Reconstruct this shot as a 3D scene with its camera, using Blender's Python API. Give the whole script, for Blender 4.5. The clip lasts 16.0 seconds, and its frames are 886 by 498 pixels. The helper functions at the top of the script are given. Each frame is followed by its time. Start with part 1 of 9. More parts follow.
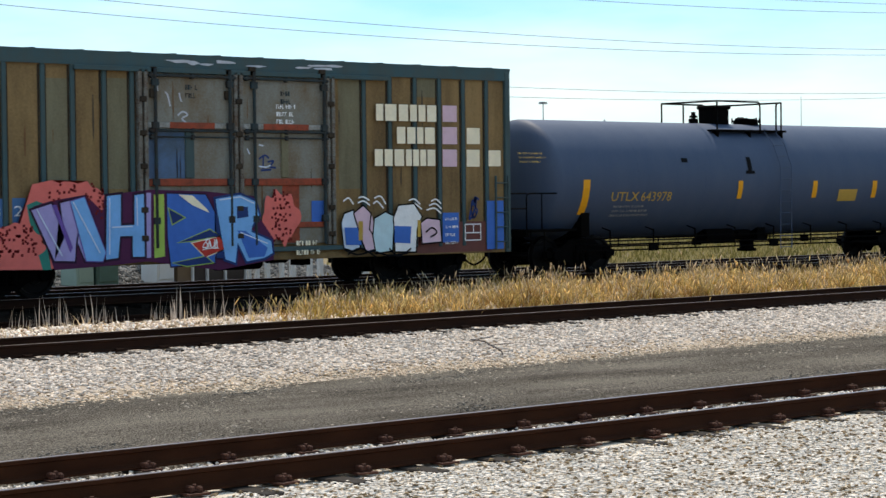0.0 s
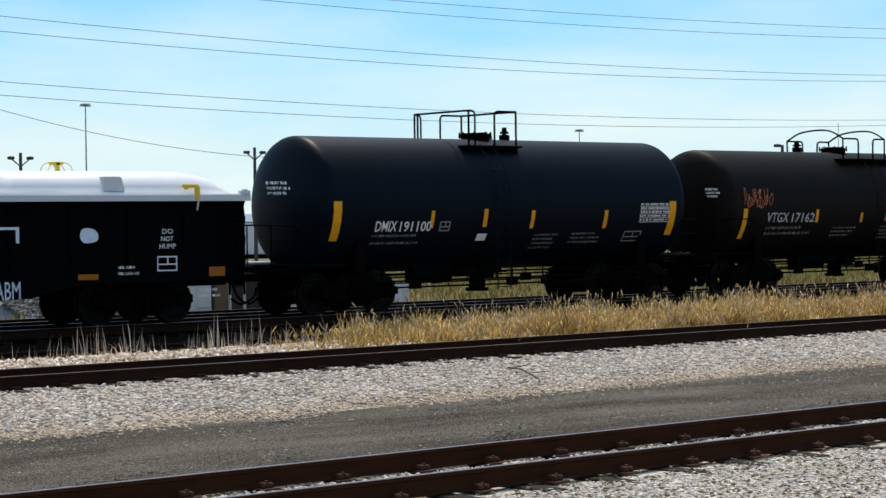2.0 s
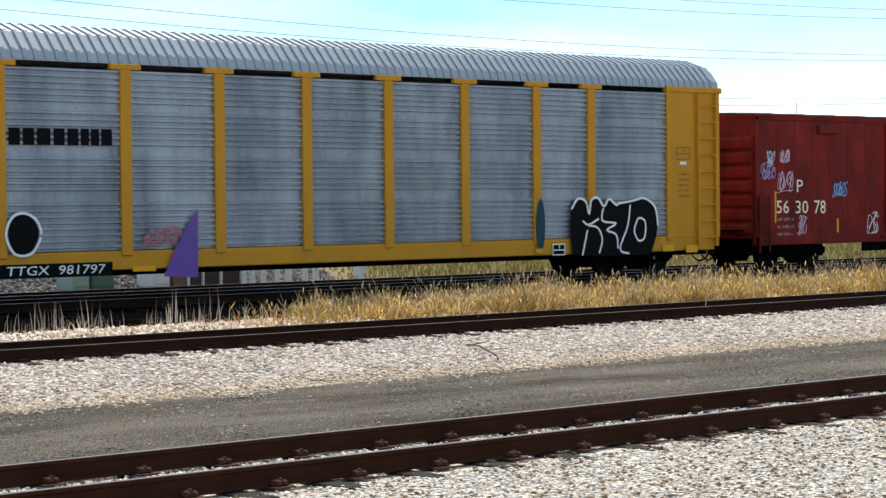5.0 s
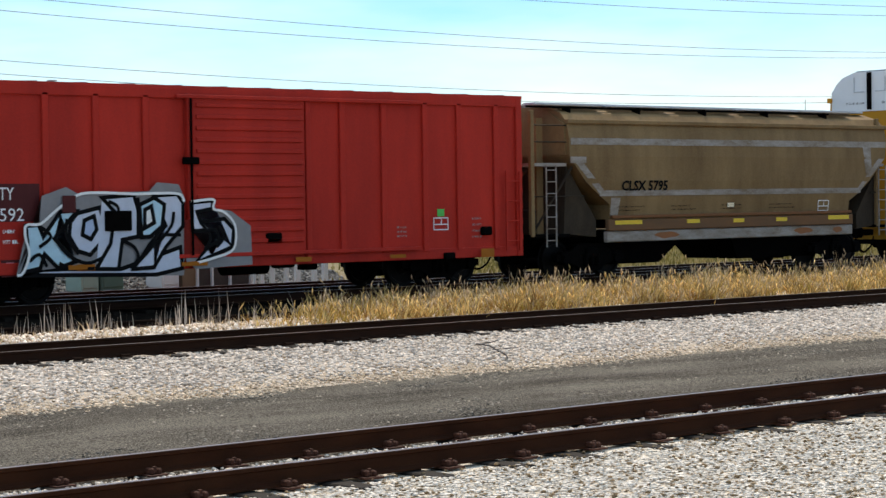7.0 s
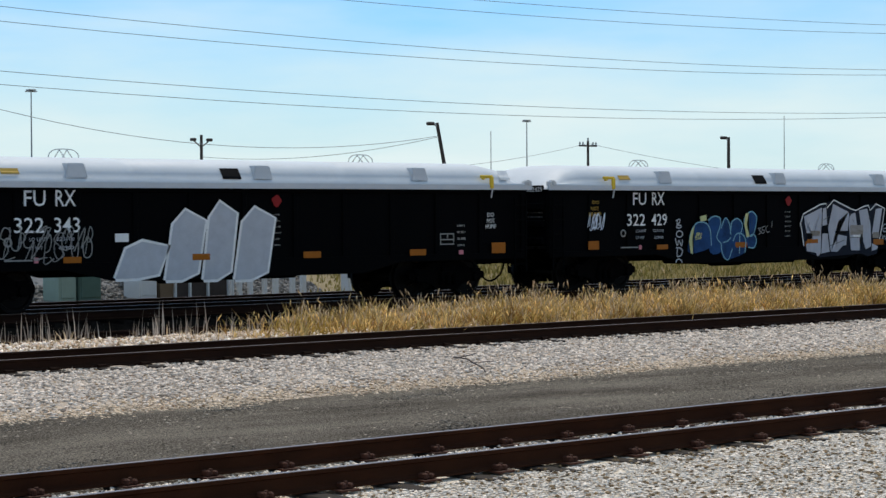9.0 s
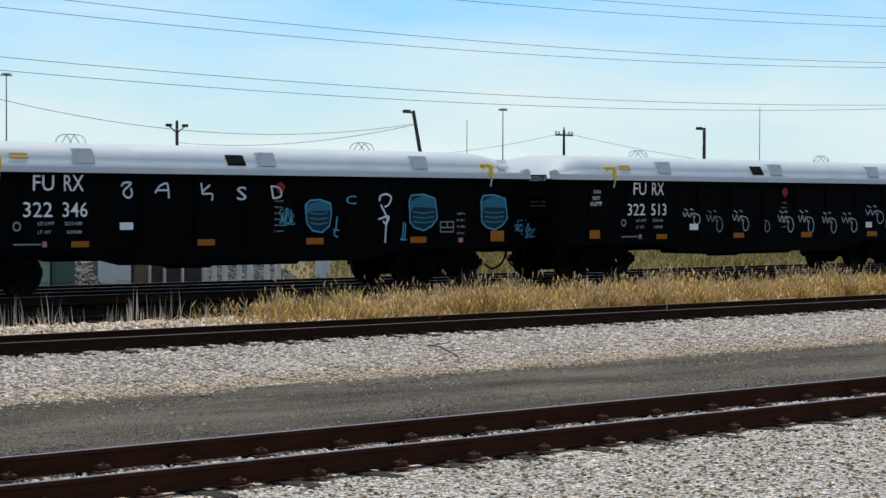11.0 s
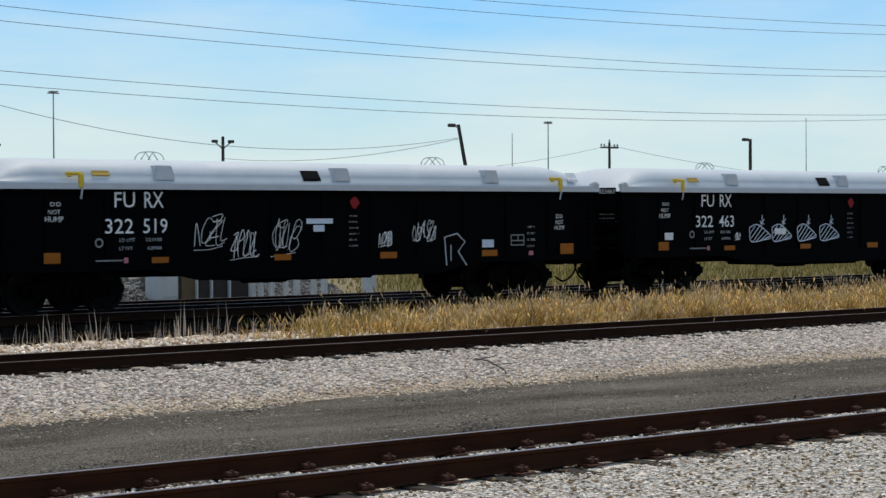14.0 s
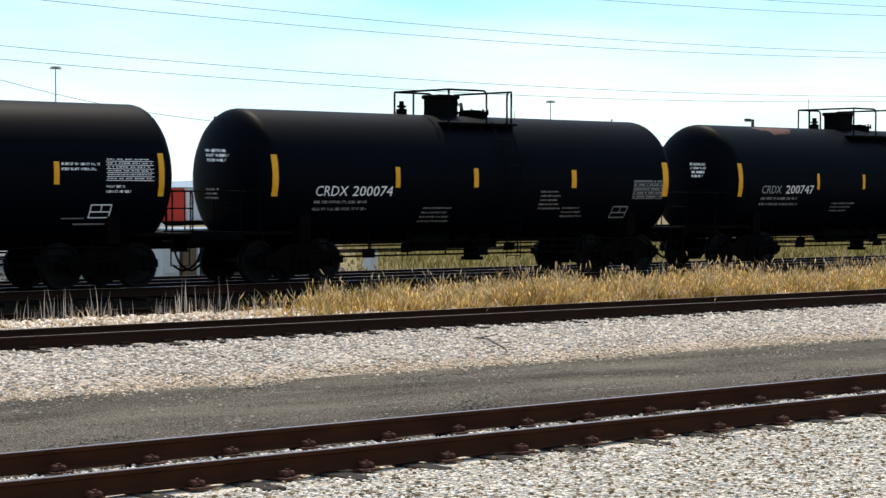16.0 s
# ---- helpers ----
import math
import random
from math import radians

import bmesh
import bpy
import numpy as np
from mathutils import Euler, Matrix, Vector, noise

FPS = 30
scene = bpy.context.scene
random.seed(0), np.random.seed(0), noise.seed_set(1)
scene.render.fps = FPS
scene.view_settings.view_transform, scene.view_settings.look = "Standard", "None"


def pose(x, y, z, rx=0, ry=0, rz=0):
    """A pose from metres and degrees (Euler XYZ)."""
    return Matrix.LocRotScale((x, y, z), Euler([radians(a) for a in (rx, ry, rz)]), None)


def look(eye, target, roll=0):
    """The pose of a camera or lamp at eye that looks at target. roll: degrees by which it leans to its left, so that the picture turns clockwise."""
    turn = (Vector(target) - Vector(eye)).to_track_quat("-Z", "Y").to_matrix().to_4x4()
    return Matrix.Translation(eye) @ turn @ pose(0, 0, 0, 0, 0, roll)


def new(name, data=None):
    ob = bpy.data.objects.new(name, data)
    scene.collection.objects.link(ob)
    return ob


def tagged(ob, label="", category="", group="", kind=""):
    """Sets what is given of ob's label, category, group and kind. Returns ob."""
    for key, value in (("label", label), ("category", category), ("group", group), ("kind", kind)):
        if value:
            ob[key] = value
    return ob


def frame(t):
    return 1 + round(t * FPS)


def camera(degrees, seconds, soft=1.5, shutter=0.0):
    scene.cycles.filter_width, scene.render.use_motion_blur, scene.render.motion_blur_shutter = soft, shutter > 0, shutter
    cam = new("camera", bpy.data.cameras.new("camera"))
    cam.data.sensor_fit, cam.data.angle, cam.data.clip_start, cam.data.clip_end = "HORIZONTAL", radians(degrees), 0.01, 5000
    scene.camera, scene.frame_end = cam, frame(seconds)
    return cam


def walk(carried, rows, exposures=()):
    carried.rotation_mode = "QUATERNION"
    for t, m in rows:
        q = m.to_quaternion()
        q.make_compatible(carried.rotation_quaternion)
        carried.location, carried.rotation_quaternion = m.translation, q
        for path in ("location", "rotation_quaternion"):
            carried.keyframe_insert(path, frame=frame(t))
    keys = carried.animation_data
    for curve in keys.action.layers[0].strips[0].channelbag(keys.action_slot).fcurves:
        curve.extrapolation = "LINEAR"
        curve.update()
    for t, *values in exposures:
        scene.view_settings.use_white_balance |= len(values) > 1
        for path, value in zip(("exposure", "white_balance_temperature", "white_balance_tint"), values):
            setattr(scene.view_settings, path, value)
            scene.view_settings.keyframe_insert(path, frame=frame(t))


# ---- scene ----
# ---------------------------------------------------------------- camera
EYE = Vector((0.0, 0.0, 2.155))


def view(yaw, pitch, roll):
    """A camera turned yaw degrees to the right of straight across the tracks."""
    a, b = radians(yaw), radians(pitch)
    way = Vector((math.sin(a) * math.cos(b), math.cos(a) * math.cos(b), math.sin(b)))
    return look(EYE, EYE + way, roll)


VIEWS = [
    (0, 41.061, -1.481, -0.615), (0.5, 40.319, -1.507, -0.574), (1, 39.837, -1.376, -0.537), (1.5, 39.752, -1.070, -0.654),
    (2, 40.041, -0.683, -0.792), (2.5, 40.596, -0.628, -0.819), (3, 40.952, -0.772, -0.898), (3.5, 41.146, -0.983, -0.779),
    (4, 41.260, -1.242, -0.603), (6.5, 40.965, -1.408, -0.625), (7, 40.933, -1.355, -0.819), (7.5, 40.863, -1.203, -0.925),
    (8, 40.892, -1.032, -0.773), (10.5, 42.383, -1.191, 0.191), (11, 42.241, -1.332, 0.200), (11.5, 42.030, -1.365, 0.179),
    (12, 41.721, -1.393, 0.095), (12.5, 41.405, -1.358, -0.007), (13, 41.101, -1.256, -0.131), (13.5, 40.952, -1.061, -0.169),
    (14, 40.945, -0.945, -0.279), (14.5, 41.104, -0.890, -0.191), (15, 41.146, -0.850, -0.198), (15.5, 41.159, -0.967, -0.032),
    (16, 40.905, -1.553, 0.130)]
# stops, and a cooler balance where the picture is darker
EXPOSURES = [(t, e, 7300 - 300 * (e < 0.12), 10) for t, e in (
    (0, 0.42), (0.5, 0.82), (1, 0.5), (1.5, 0.18), (2, 0.1), (2.5, -0.05), (3, 0.0), (3.5, 0.2), (4, 0.42), (6.5, 0.70), (7, 0.42), (7.5, 0.36),
    (8, 0.0), (10.5, 0.0), (11.5, 0.0), (12.5, 0.0), (13.5, 0.02), (14, -0.11), (14.5, -0.12), (15, 0.13), (15.5, 0.35), (16, 0.5))]
cam = camera(24.53, 16.0, soft=1.42, shutter=0.04)
walk(cam, [(t, view(y, p, r)) for t, y, p, r in VIEWS], EXPOSURES)

# ---------------------------------------------------------------- light
SUN_TURN, SUN_HEIGHT = 38.0, 57.0  # degrees clockwise from +y, and above the horizon
world = bpy.data.worlds.new("sky")
scene.world = world
world.use_nodes = True
wn, wl = world.node_tree.nodes, world.node_tree.links
sky = wn.new("ShaderNodeTexSky")
sky.sky_type, sky.sun_disc = "NISHITA", False
sky.sun_elevation, sky.sun_rotation = radians(SUN_HEIGHT), radians(SUN_TURN)
sky.air_density, sky.dust_density, sky.ozone_density = 1.0, 0.6, 2.0
# thin high cloud, denser towards the horizon
tc = wn.new("ShaderNodeTexCoord")
sep = wn.new("ShaderNodeSeparateXYZ")
wl.new(tc.outputs["Generated"], sep.inputs[0])
cloud_map = wn.new("ShaderNodeMapping")
cloud_map.inputs["Scale"].default_value = (3.0, 3.0, 14.0)
wl.new(tc.outputs["Generated"], cloud_map.inputs[0])
cloud = wn.new("ShaderNodeTexNoise")
cloud.inputs["Scale"].default_value, cloud.inputs["Detail"].default_value = 2.2, 6.0
wl.new(cloud_map.outputs[0], cloud.inputs["Vector"])
veil = wn.new("ShaderNodeMapRange")
veil.inputs[1].default_value, veil.inputs[2].default_value = 0.015, 0.115
veil.inputs[3].default_value, veil.inputs[4].default_value = 1.0, 0.12
wl.new(sep.outputs[2], veil.inputs[0])
puff = wn.new("ShaderNodeMapRange")
puff.inputs[1].default_value, puff.inputs[2].default_value = 0.3, 0.7
puff.inputs[3].default_value, puff.inputs[4].default_value = -0.25, 0.25
wl.new(cloud.outputs[0], puff.inputs[0])
# more cloud overhead, out of view, added to brighten the cars' shaded sides
high = wn.new("ShaderNodeMapRange")
high.inputs[1].default_value, high.inputs[2].default_value = 0.16, 0.55
high.inputs[3].default_value, high.inputs[4].default_value = 0.0, 0.32
wl.new(sep.outputs[2], high.inputs[0])
haze = wn.new("ShaderNodeMath")
wl.new(veil.outputs[0], haze.inputs[0])
wl.new(high.outputs[0], haze.inputs[1])
cover = wn.new("ShaderNodeMath")
cover.operation, cover.use_clamp = "ADD", True
wl.new(haze.outputs[0], cover.inputs[0])
wl.new(puff.outputs[0], cover.inputs[1])
mixer = wn.new("ShaderNodeMix")
mixer.data_type = "RGBA"
mixer.inputs[7].default_value = (6.1, 7.5, 8.1, 1)
wl.new(cover.outputs[0], mixer.inputs[0])
tint = wn.new("ShaderNodeMix")
tint.data_type, tint.blend_type = "RGBA", "MULTIPLY"
tint.inputs[0].default_value = 1.0
tint.inputs[7].default_value = (0.37, 0.755, 1.17, 1)
wl.new(sky.outputs[0], tint.inputs[6])
wl.new(tint.outputs[2], mixer.inputs[6])
wl.new(mixer.outputs[2], wn["Background"].inputs[0])
wn["Background"].inputs[1].default_value = 0.12

sun = new("sun", bpy.data.lights.new("sun", "SUN"))
sun.data.energy, sun.data.angle, sun.data.color = 2.85, radians(1.5), (1.0, 0.935, 0.86)
a, b = radians(SUN_TURN), radians(SUN_HEIGHT)
sun.matrix_world = look((0, 0, 60), Vector((0, 0, 60)) - Vector((math.sin(a) * math.cos(b), math.cos(a) * math.cos(b), math.sin(b))))


# ---------------------------------------------------------------- materials
def mat(name, base, other=None, rough=0.7, metal=0.0, scale=3.0, amount=0.5, bump=0.2, fine=60.0, spec=0.12, streak=1.0, vary=0.0, along=1.0, through_light=0.0, grain=0.35):
    """Painted, mineral or metal surface: two colours mixed by large stains and a fine grain, with relief. streak under 1
    stretches the stains downwards, along under 1 lengthwise; vary shifts the brightness from piece to piece."""
    m = bpy.data.materials.new(name)
    m.use_nodes = True
    n, l = m.node_tree.nodes, m.node_tree.links
    p = n["Principled BSDF"]
    p.inputs["Roughness"].default_value, p.inputs["Metallic"].default_value = rough, metal
    p.inputs["Specular IOR Level"].default_value = spec
    other = other or tuple(c * 0.7 for c in base)
    co = n.new("ShaderNodeTexCoord")
    mp = n.new("ShaderNodeMapping")
    mp.inputs["Scale"].default_value = (along, 1, streak)
    l.new(co.outputs["Object"], mp.inputs[0])
    big, small = n.new("ShaderNodeTexNoise"), n.new("ShaderNodeTexNoise")
    big.inputs["Scale"].default_value, big.inputs["Detail"].default_value, big.inputs["Roughness"].default_value = scale, 8, 0.65
    small.inputs["Scale"].default_value, small.inputs["Detail"].default_value = fine, 4
    l.new(mp.outputs[0], big.inputs["Vector"])
    l.new(co.outputs["Object"], small.inputs["Vector"])
    add = n.new("ShaderNodeMath")
    add.operation = "MULTIPLY_ADD"
    add.inputs[1].default_value = grain
    l.new(small.outputs[0], add.inputs[0])
    l.new(big.outputs[0], add.inputs[2])
    ramp = n.new("ShaderNodeMapRange")
    ramp.inputs[1].default_value, ramp.inputs[2].default_value = 0.325 + 0.5 * grain, 0.725 + 0.5 * grain
    ramp.inputs[3].default_value, ramp.inputs[4].default_value = 0.0, amount
    l.new(add.outputs[0], ramp.inputs[0])
    mix = n.new("ShaderNodeMix")
    mix.data_type = "RGBA"
    mix.inputs[6].default_value, mix.inputs[7].default_value = (*base, 1), (*other, 1)
    l.new(ramp.outputs[0], mix.inputs[0])
    out = mix.outputs[2]
    if vary:
        info, geo = n.new("ShaderNodeObjectInfo"), n.new("ShaderNodeNewGeometry")
        both = n.new("ShaderNodeMath")
        l.new(info.outputs["Random"], both.inputs[0])
        l.new(geo.outputs["Random Per Island"], both.inputs[1])
        rng = n.new("ShaderNodeMapRange")
        rng.inputs[1].default_value, rng.inputs[2].default_value = 0.2, 1.8
        rng.inputs[3].default_value, rng.inputs[4].default_value = 1 - vary, 1 + vary
        l.new(both.outputs[0], rng.inputs[0])
        hsv = n.new("ShaderNodeHueSaturation")
        l.new(rng.outputs[0], hsv.inputs["Value"])
        l.new(out, hsv.inputs["Color"])
        out = hsv.outputs[0]
    l.new(out, p.inputs["Base Color"])
    if through_light:
        thin_leaf, blend = n.new("ShaderNodeBsdfTranslucent"), n.new("ShaderNodeMixShader")
        l.new(out, thin_leaf.inputs[0])
        blend.inputs[0].default_value = through_light
        l.new(p.outputs[0], blend.inputs[1])
        l.new(thin_leaf.outputs[0], blend.inputs[2])
        l.new(blend.outputs[0], n["Material Output"].inputs[0])
    if bump:
        bp = n.new("ShaderNodeBump")
        bp.inputs["Strength"].default_value, bp.inputs["Distance"].default_value = bump, 0.02
        l.new(add.outputs[0], bp.inputs["Height"])
        l.new(bp.outputs[0], p.inputs["Normal"])
    return m


M = dict(
    field=mat("field_earth", (0.20, 0.16, 0.10), (0.30, 0.25, 0.16), 0.95, scale=0.35, fine=9, bump=0.5, amount=0.8, spec=0.0),
    # dirty ballast with the train's shadow put into its colour
    shaded_dirt=mat("shade_darkened_ballast", (0.009, 0.008, 0.007), (0.024, 0.020, 0.016), 0.95, scale=5, fine=40, bump=0.8, amount=0.8, spec=0.0),
    ballast_bed=mat("ballast_bed", (0.52, 0.435, 0.355), (0.33, 0.27, 0.215), 0.95, scale=14, fine=45, bump=0.9, amount=0.9, spec=0.0),
    near_bed=mat("pale_ballast_bed", (0.72, 0.64, 0.53), (0.55, 0.475, 0.375), 0.95, scale=14, fine=45, bump=0.9, amount=0.9, spec=0.0),
    stone=mat("ballast_stone", (0.93, 0.795, 0.67), (0.72, 0.60, 0.49), 0.9, scale=6, fine=90, bump=0.3, vary=0.42, spec=0.0),
    near_stone=mat("grey_buff_ballast_stone", (0.86, 0.765, 0.655), (0.66, 0.58, 0.48), 0.9, scale=6, fine=90, bump=0.3, vary=0.24, spec=0.0),
    brown_stone=mat("brown_ballast_stone", (0.34, 0.24, 0.14), (0.22, 0.16, 0.10), 0.9, scale=6, fine=90, bump=0.3, vary=0.5, spec=0.0),
    heap_stone=mat("dark_heap_stone", (0.26, 0.25, 0.235), (0.15, 0.145, 0.135), 0.95, scale=5, fine=60, bump=0.4, vary=0.4, spec=0.0),
    tan_stone=mat("dusty_ballast_stone", (0.76, 0.60, 0.44), (0.57, 0.43, 0.30), 0.9, scale=6, fine=90, bump=0.3, vary=0.42, spec=0.0),
    tan_dust=mat("tan_dust", (0.40, 0.29, 0.19), (0.24, 0.18, 0.125), 0.95, scale=7, fine=45, bump=0.7, amount=0.9),
    road=mat("dark_gravel_road", (0.054, 0.047, 0.040), (0.26, 0.23, 0.188), 0.95, scale=0.7, fine=42, bump=1.0, amount=0.9, along=0.4, spec=0.0, grain=2.2),
    chip=mat("road_chipping", (0.60, 0.51, 0.41), (0.36, 0.30, 0.23), 0.9, scale=2, fine=50, vary=0.5, spec=0.0),
    road_stone=mat("road_grit", (0.13, 0.12, 0.105), (0.36, 0.33, 0.285), 0.95, scale=2, fine=50, vary=0.7, spec=0.0),
    rail=mat("rusty_rail", (0.032, 0.0105, 0.0045), (0.064, 0.024, 0.0105), 0.8, 0.0, scale=4, fine=70, bump=0.35, spec=0.08, along=0.3),
    rail_far=mat("dark_rusty_rail", (0.020, 0.0095, 0.006), (0.040, 0.019, 0.011), 0.8, 0.0, scale=4, fine=70, bump=0.35, spec=0.05, along=0.3),
    clip=mat("rusty_clip", (0.055, 0.018, 0.010), (0.12, 0.05, 0.03), 0.7, 0.0, scale=9, fine=70, bump=0.4, spec=0.2),
    rail_top=mat("worn_rail_head", (0.23, 0.19, 0.17), (0.12, 0.08, 0.06), 0.35, 0.7, scale=5, fine=60, bump=0.1),
    tie=mat("creosoted_tie", (0.030, 0.025, 0.021), (0.07, 0.058, 0.048), 0.9, scale=3, fine=40, bump=0.5),
    straw=mat("dry_grass", (0.86, 0.61, 0.25), (0.56, 0.36, 0.13), 0.8, scale=0.9, fine=8, bump=0, vary=0.75, spec=0.0, through_light=0.18),
    # brown stems, dark enough to give the shaded gaps between tufts
    brown_straw=mat("shade_brown_grass", (0.30, 0.165, 0.055), (0.16, 0.09, 0.03), 0.85, scale=0.9, fine=8, bump=0, vary=0.5, spec=0.0, through_light=0.25),
    pale_straw=mat("bleached_stalk", (0.64, 0.50, 0.33), (0.44, 0.33, 0.21), 0.8, scale=0.8, fine=8, bump=0, vary=0.4, spec=0.0, through_light=0.35),
    grey_stalk=mat("grey_bleached_stalk", (0.62, 0.52, 0.43), (0.40, 0.32, 0.26), 0.85, scale=0.8, fine=8, bump=0, vary=0.4, spec=0.0, through_light=0.25),
    field_straw=mat("faded_field_grass", (0.34, 0.27, 0.115), (0.22, 0.18, 0.08), 0.8, scale=0.4, fine=8, bump=0, vary=0.45, spec=0.0, through_light=0.3),
    field_green=mat("dull_green_field_grass", (0.20, 0.175, 0.05), (0.30, 0.23, 0.075), 0.8, scale=0.4, fine=8, bump=0, vary=0.45, spec=0.0, through_light=0.3),
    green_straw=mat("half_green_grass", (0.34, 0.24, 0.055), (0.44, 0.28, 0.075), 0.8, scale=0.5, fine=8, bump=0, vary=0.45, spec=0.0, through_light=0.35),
    gondola=mat("black_gondola_paint", (0.0010, 0.0012, 0.0017), (0.0024, 0.0026, 0.0032), 0.65, scale=1.6, fine=30, bump=0.06, streak=0.3, spec=0.03),
    black=mat("black_tank_paint", (0.0006, 0.0014, 0.0032), (0.0016, 0.0027, 0.0048), 0.5, scale=1.2, fine=30, bump=0.05, streak=0.25, spec=0.025),
    brownblack=mat("brownish_black_paint", (0.0065, 0.0052, 0.0044), (0.014, 0.010, 0.008), 0.55, scale=1.2, fine=30, bump=0.05, streak=0.25, spec=0.06),
    navy=mat("dark_blue_paint", (0.0020, 0.0052, 0.0110), (0.0048, 0.0080, 0.0135), 0.45, scale=1.2, fine=30, bump=0.05, streak=0.25, spec=0.06),
    slate=mat("faded_slate_paint", (0.046, 0.072, 0.124), (0.085, 0.108, 0.155), 0.6, scale=1.1, fine=30, bump=0.05, streak=0.25, spec=0.2),
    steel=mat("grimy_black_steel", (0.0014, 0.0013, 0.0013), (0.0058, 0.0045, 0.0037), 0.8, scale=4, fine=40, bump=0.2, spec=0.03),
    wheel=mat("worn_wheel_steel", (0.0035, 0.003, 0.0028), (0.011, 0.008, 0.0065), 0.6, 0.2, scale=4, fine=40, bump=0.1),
    olive=mat("weathered_olive_paint", (0.285, 0.185, 0.080), (0.115, 0.072, 0.034), 0.7, scale=1.6, fine=25, bump=0.12, streak=0.2, amount=1.0),
    olive_green=mat("greenish_olive_paint", (0.20, 0.185, 0.115), (0.10, 0.080, 0.045), 0.7, scale=1.6, fine=25, bump=0.12, streak=0.2, amount=0.9),
    teal=mat("dull_teal_paint", (0.045, 0.095, 0.105), (0.085, 0.072, 0.05), 0.6, scale=2, fine=25, bump=0.12, streak=0.3),
    greydoor=mat("patched_grey_paint", (0.235, 0.245, 0.215), (0.155, 0.105, 0.055), 0.6, scale=1.3, fine=25, bump=0.12, streak=0.6, amount=1.0),
    end_green=mat("faded_grey_green_paint", (0.33, 0.33, 0.285), (0.095, 0.085, 0.06), 0.7, scale=2.2, fine=25, bump=0.12, amount=1.0),
    end_white=mat("chalky_white_paint", (0.66, 0.63, 0.58), (0.42, 0.38, 0.33), 0.7, scale=3, fine=25, bump=0.15, amount=0.8),
    paint_white=mat("white_stencil_paint", (0.88, 0.88, 0.86), (0.66, 0.66, 0.64), 0.6, scale=5, fine=40, bump=0, amount=0.6),
    oxide=mat("dark_red_oxide_paint", (0.255, 0.018, 0.011), (0.060, 0.008, 0.006), 0.65, scale=1.5, fine=25, bump=0.1, streak=0.45, amount=1.0),
    # oxide darkened to stand in for the shadows between door rails
    door_bar=mat("shade_dark_oxide_steel", (0.075, 0.012, 0.009), (0.030, 0.008, 0.006), 0.7, scale=3, fine=30, bump=0.15),
    red=mat("bright_oxide_red_paint", (0.53, 0.034, 0.021), (0.30, 0.020, 0.014), 0.6, scale=0.9, fine=25, bump=0.08, streak=0.2, amount=0.8),
    yellow=mat("yellow_ochre_paint", (0.60, 0.275, 0.026), (0.42, 0.185, 0.020), 0.6, scale=1.6, fine=25, bump=0.1, streak=0.3),
    zinc=mat("galvanised_panel", (0.40, 0.435, 0.475), (0.13, 0.15, 0.175), 0.42, 0.4, scale=1.0, fine=30, bump=0.1, streak=0.3, amount=0.95),
    zinc_roof=mat("galvanised_roof", (0.36, 0.39, 0.42), (0.24, 0.27, 0.30), 0.45, 0.3, scale=1.5, fine=30, bump=0.1),
    tan=mat("tan_hopper_paint", (0.265, 0.170, 0.078), (0.145, 0.086, 0.037), 0.6, scale=1.0, fine=25, bump=0.08, streak=0.25, amount=1.0),
    hopper_end=mat("dark_hopper_end", (0.055, 0.040, 0.026), (0.022, 0.017, 0.013), 0.8, scale=2.5, fine=30, bump=0.15, streak=0.4, amount=0.9),
    tan_grey=mat("abraded_grey_paint", (0.37, 0.34, 0.31), (0.17, 0.12, 0.075), 0.7, scale=5, fine=30, bump=0.1, along=0.3, amount=0.95),
    lid=mat("white_fibreglass", (0.58, 0.62, 0.65), (0.49, 0.53, 0.56), 0.55, scale=1.1, fine=20, bump=0.08, amount=0.7),
    lid_white=mat("bright_white_fibreglass", (0.86, 0.86, 0.86), (0.76, 0.77, 0.78), 0.5, scale=1.1, fine=20, bump=0.08, amount=0.7),
    lid_grey=mat("grey_fibreglass", (0.60, 0.62, 0.64), (0.50, 0.52, 0.54), 0.6, scale=2, fine=25, bump=0.08),
    orange=mat("amber_reflector", (0.40, 0.125, 0.012), (0.26, 0.08, 0.010), 0.35, scale=4, fine=50, bump=0),
    amber=mat("yellow_reflector", (0.82, 0.37, 0.02), (0.66, 0.29, 0.02), 0.35, scale=4, fine=50, bump=0),
    lemon=mat("yellow_safety_paint", (0.80, 0.55, 0.06), (0.6, 0.4, 0.05), 0.5, scale=4, fine=40, bump=0),
    wood=mat("weathered_pole", (0.060, 0.052, 0.050), (0.11, 0.095, 0.088), 0.9, scale=4, fine=40, bump=0.4, streak=0.1),
    pole_steel=mat("dull_steel_mast", (0.30, 0.34, 0.37), (0.40, 0.43, 0.45), 0.6, 0.0, scale=3, fine=30, bump=0),
    wire=mat("dark_wire", (0.30, 0.34, 0.38), (0.24, 0.27, 0.30), 0.6, 0.0, scale=1, fine=10, bump=0),
    pale_cabinet=mat("pale_green_cabinet_paint", (0.27, 0.37, 0.32), (0.19, 0.27, 0.24), 0.6, scale=2, fine=30),
    cabinet=mat("green_cabinet_paint", (0.085, 0.15, 0.13), (0.06, 0.105, 0.09), 0.6, scale=2, fine=30),
    white_box=mat("white_panel", (0.66, 0.70, 0.72), (0.46, 0.48, 0.50), 0.6, scale=2, fine=30),
    brown_shed=mat("brown_panel", (0.20, 0.145, 0.095), (0.13, 0.09, 0.06), 0.8, scale=2, fine=30),
    shed=mat("dark_brown_panel", (0.05, 0.042, 0.04), (0.09, 0.078, 0.07), 0.8, scale=2, fine=30),
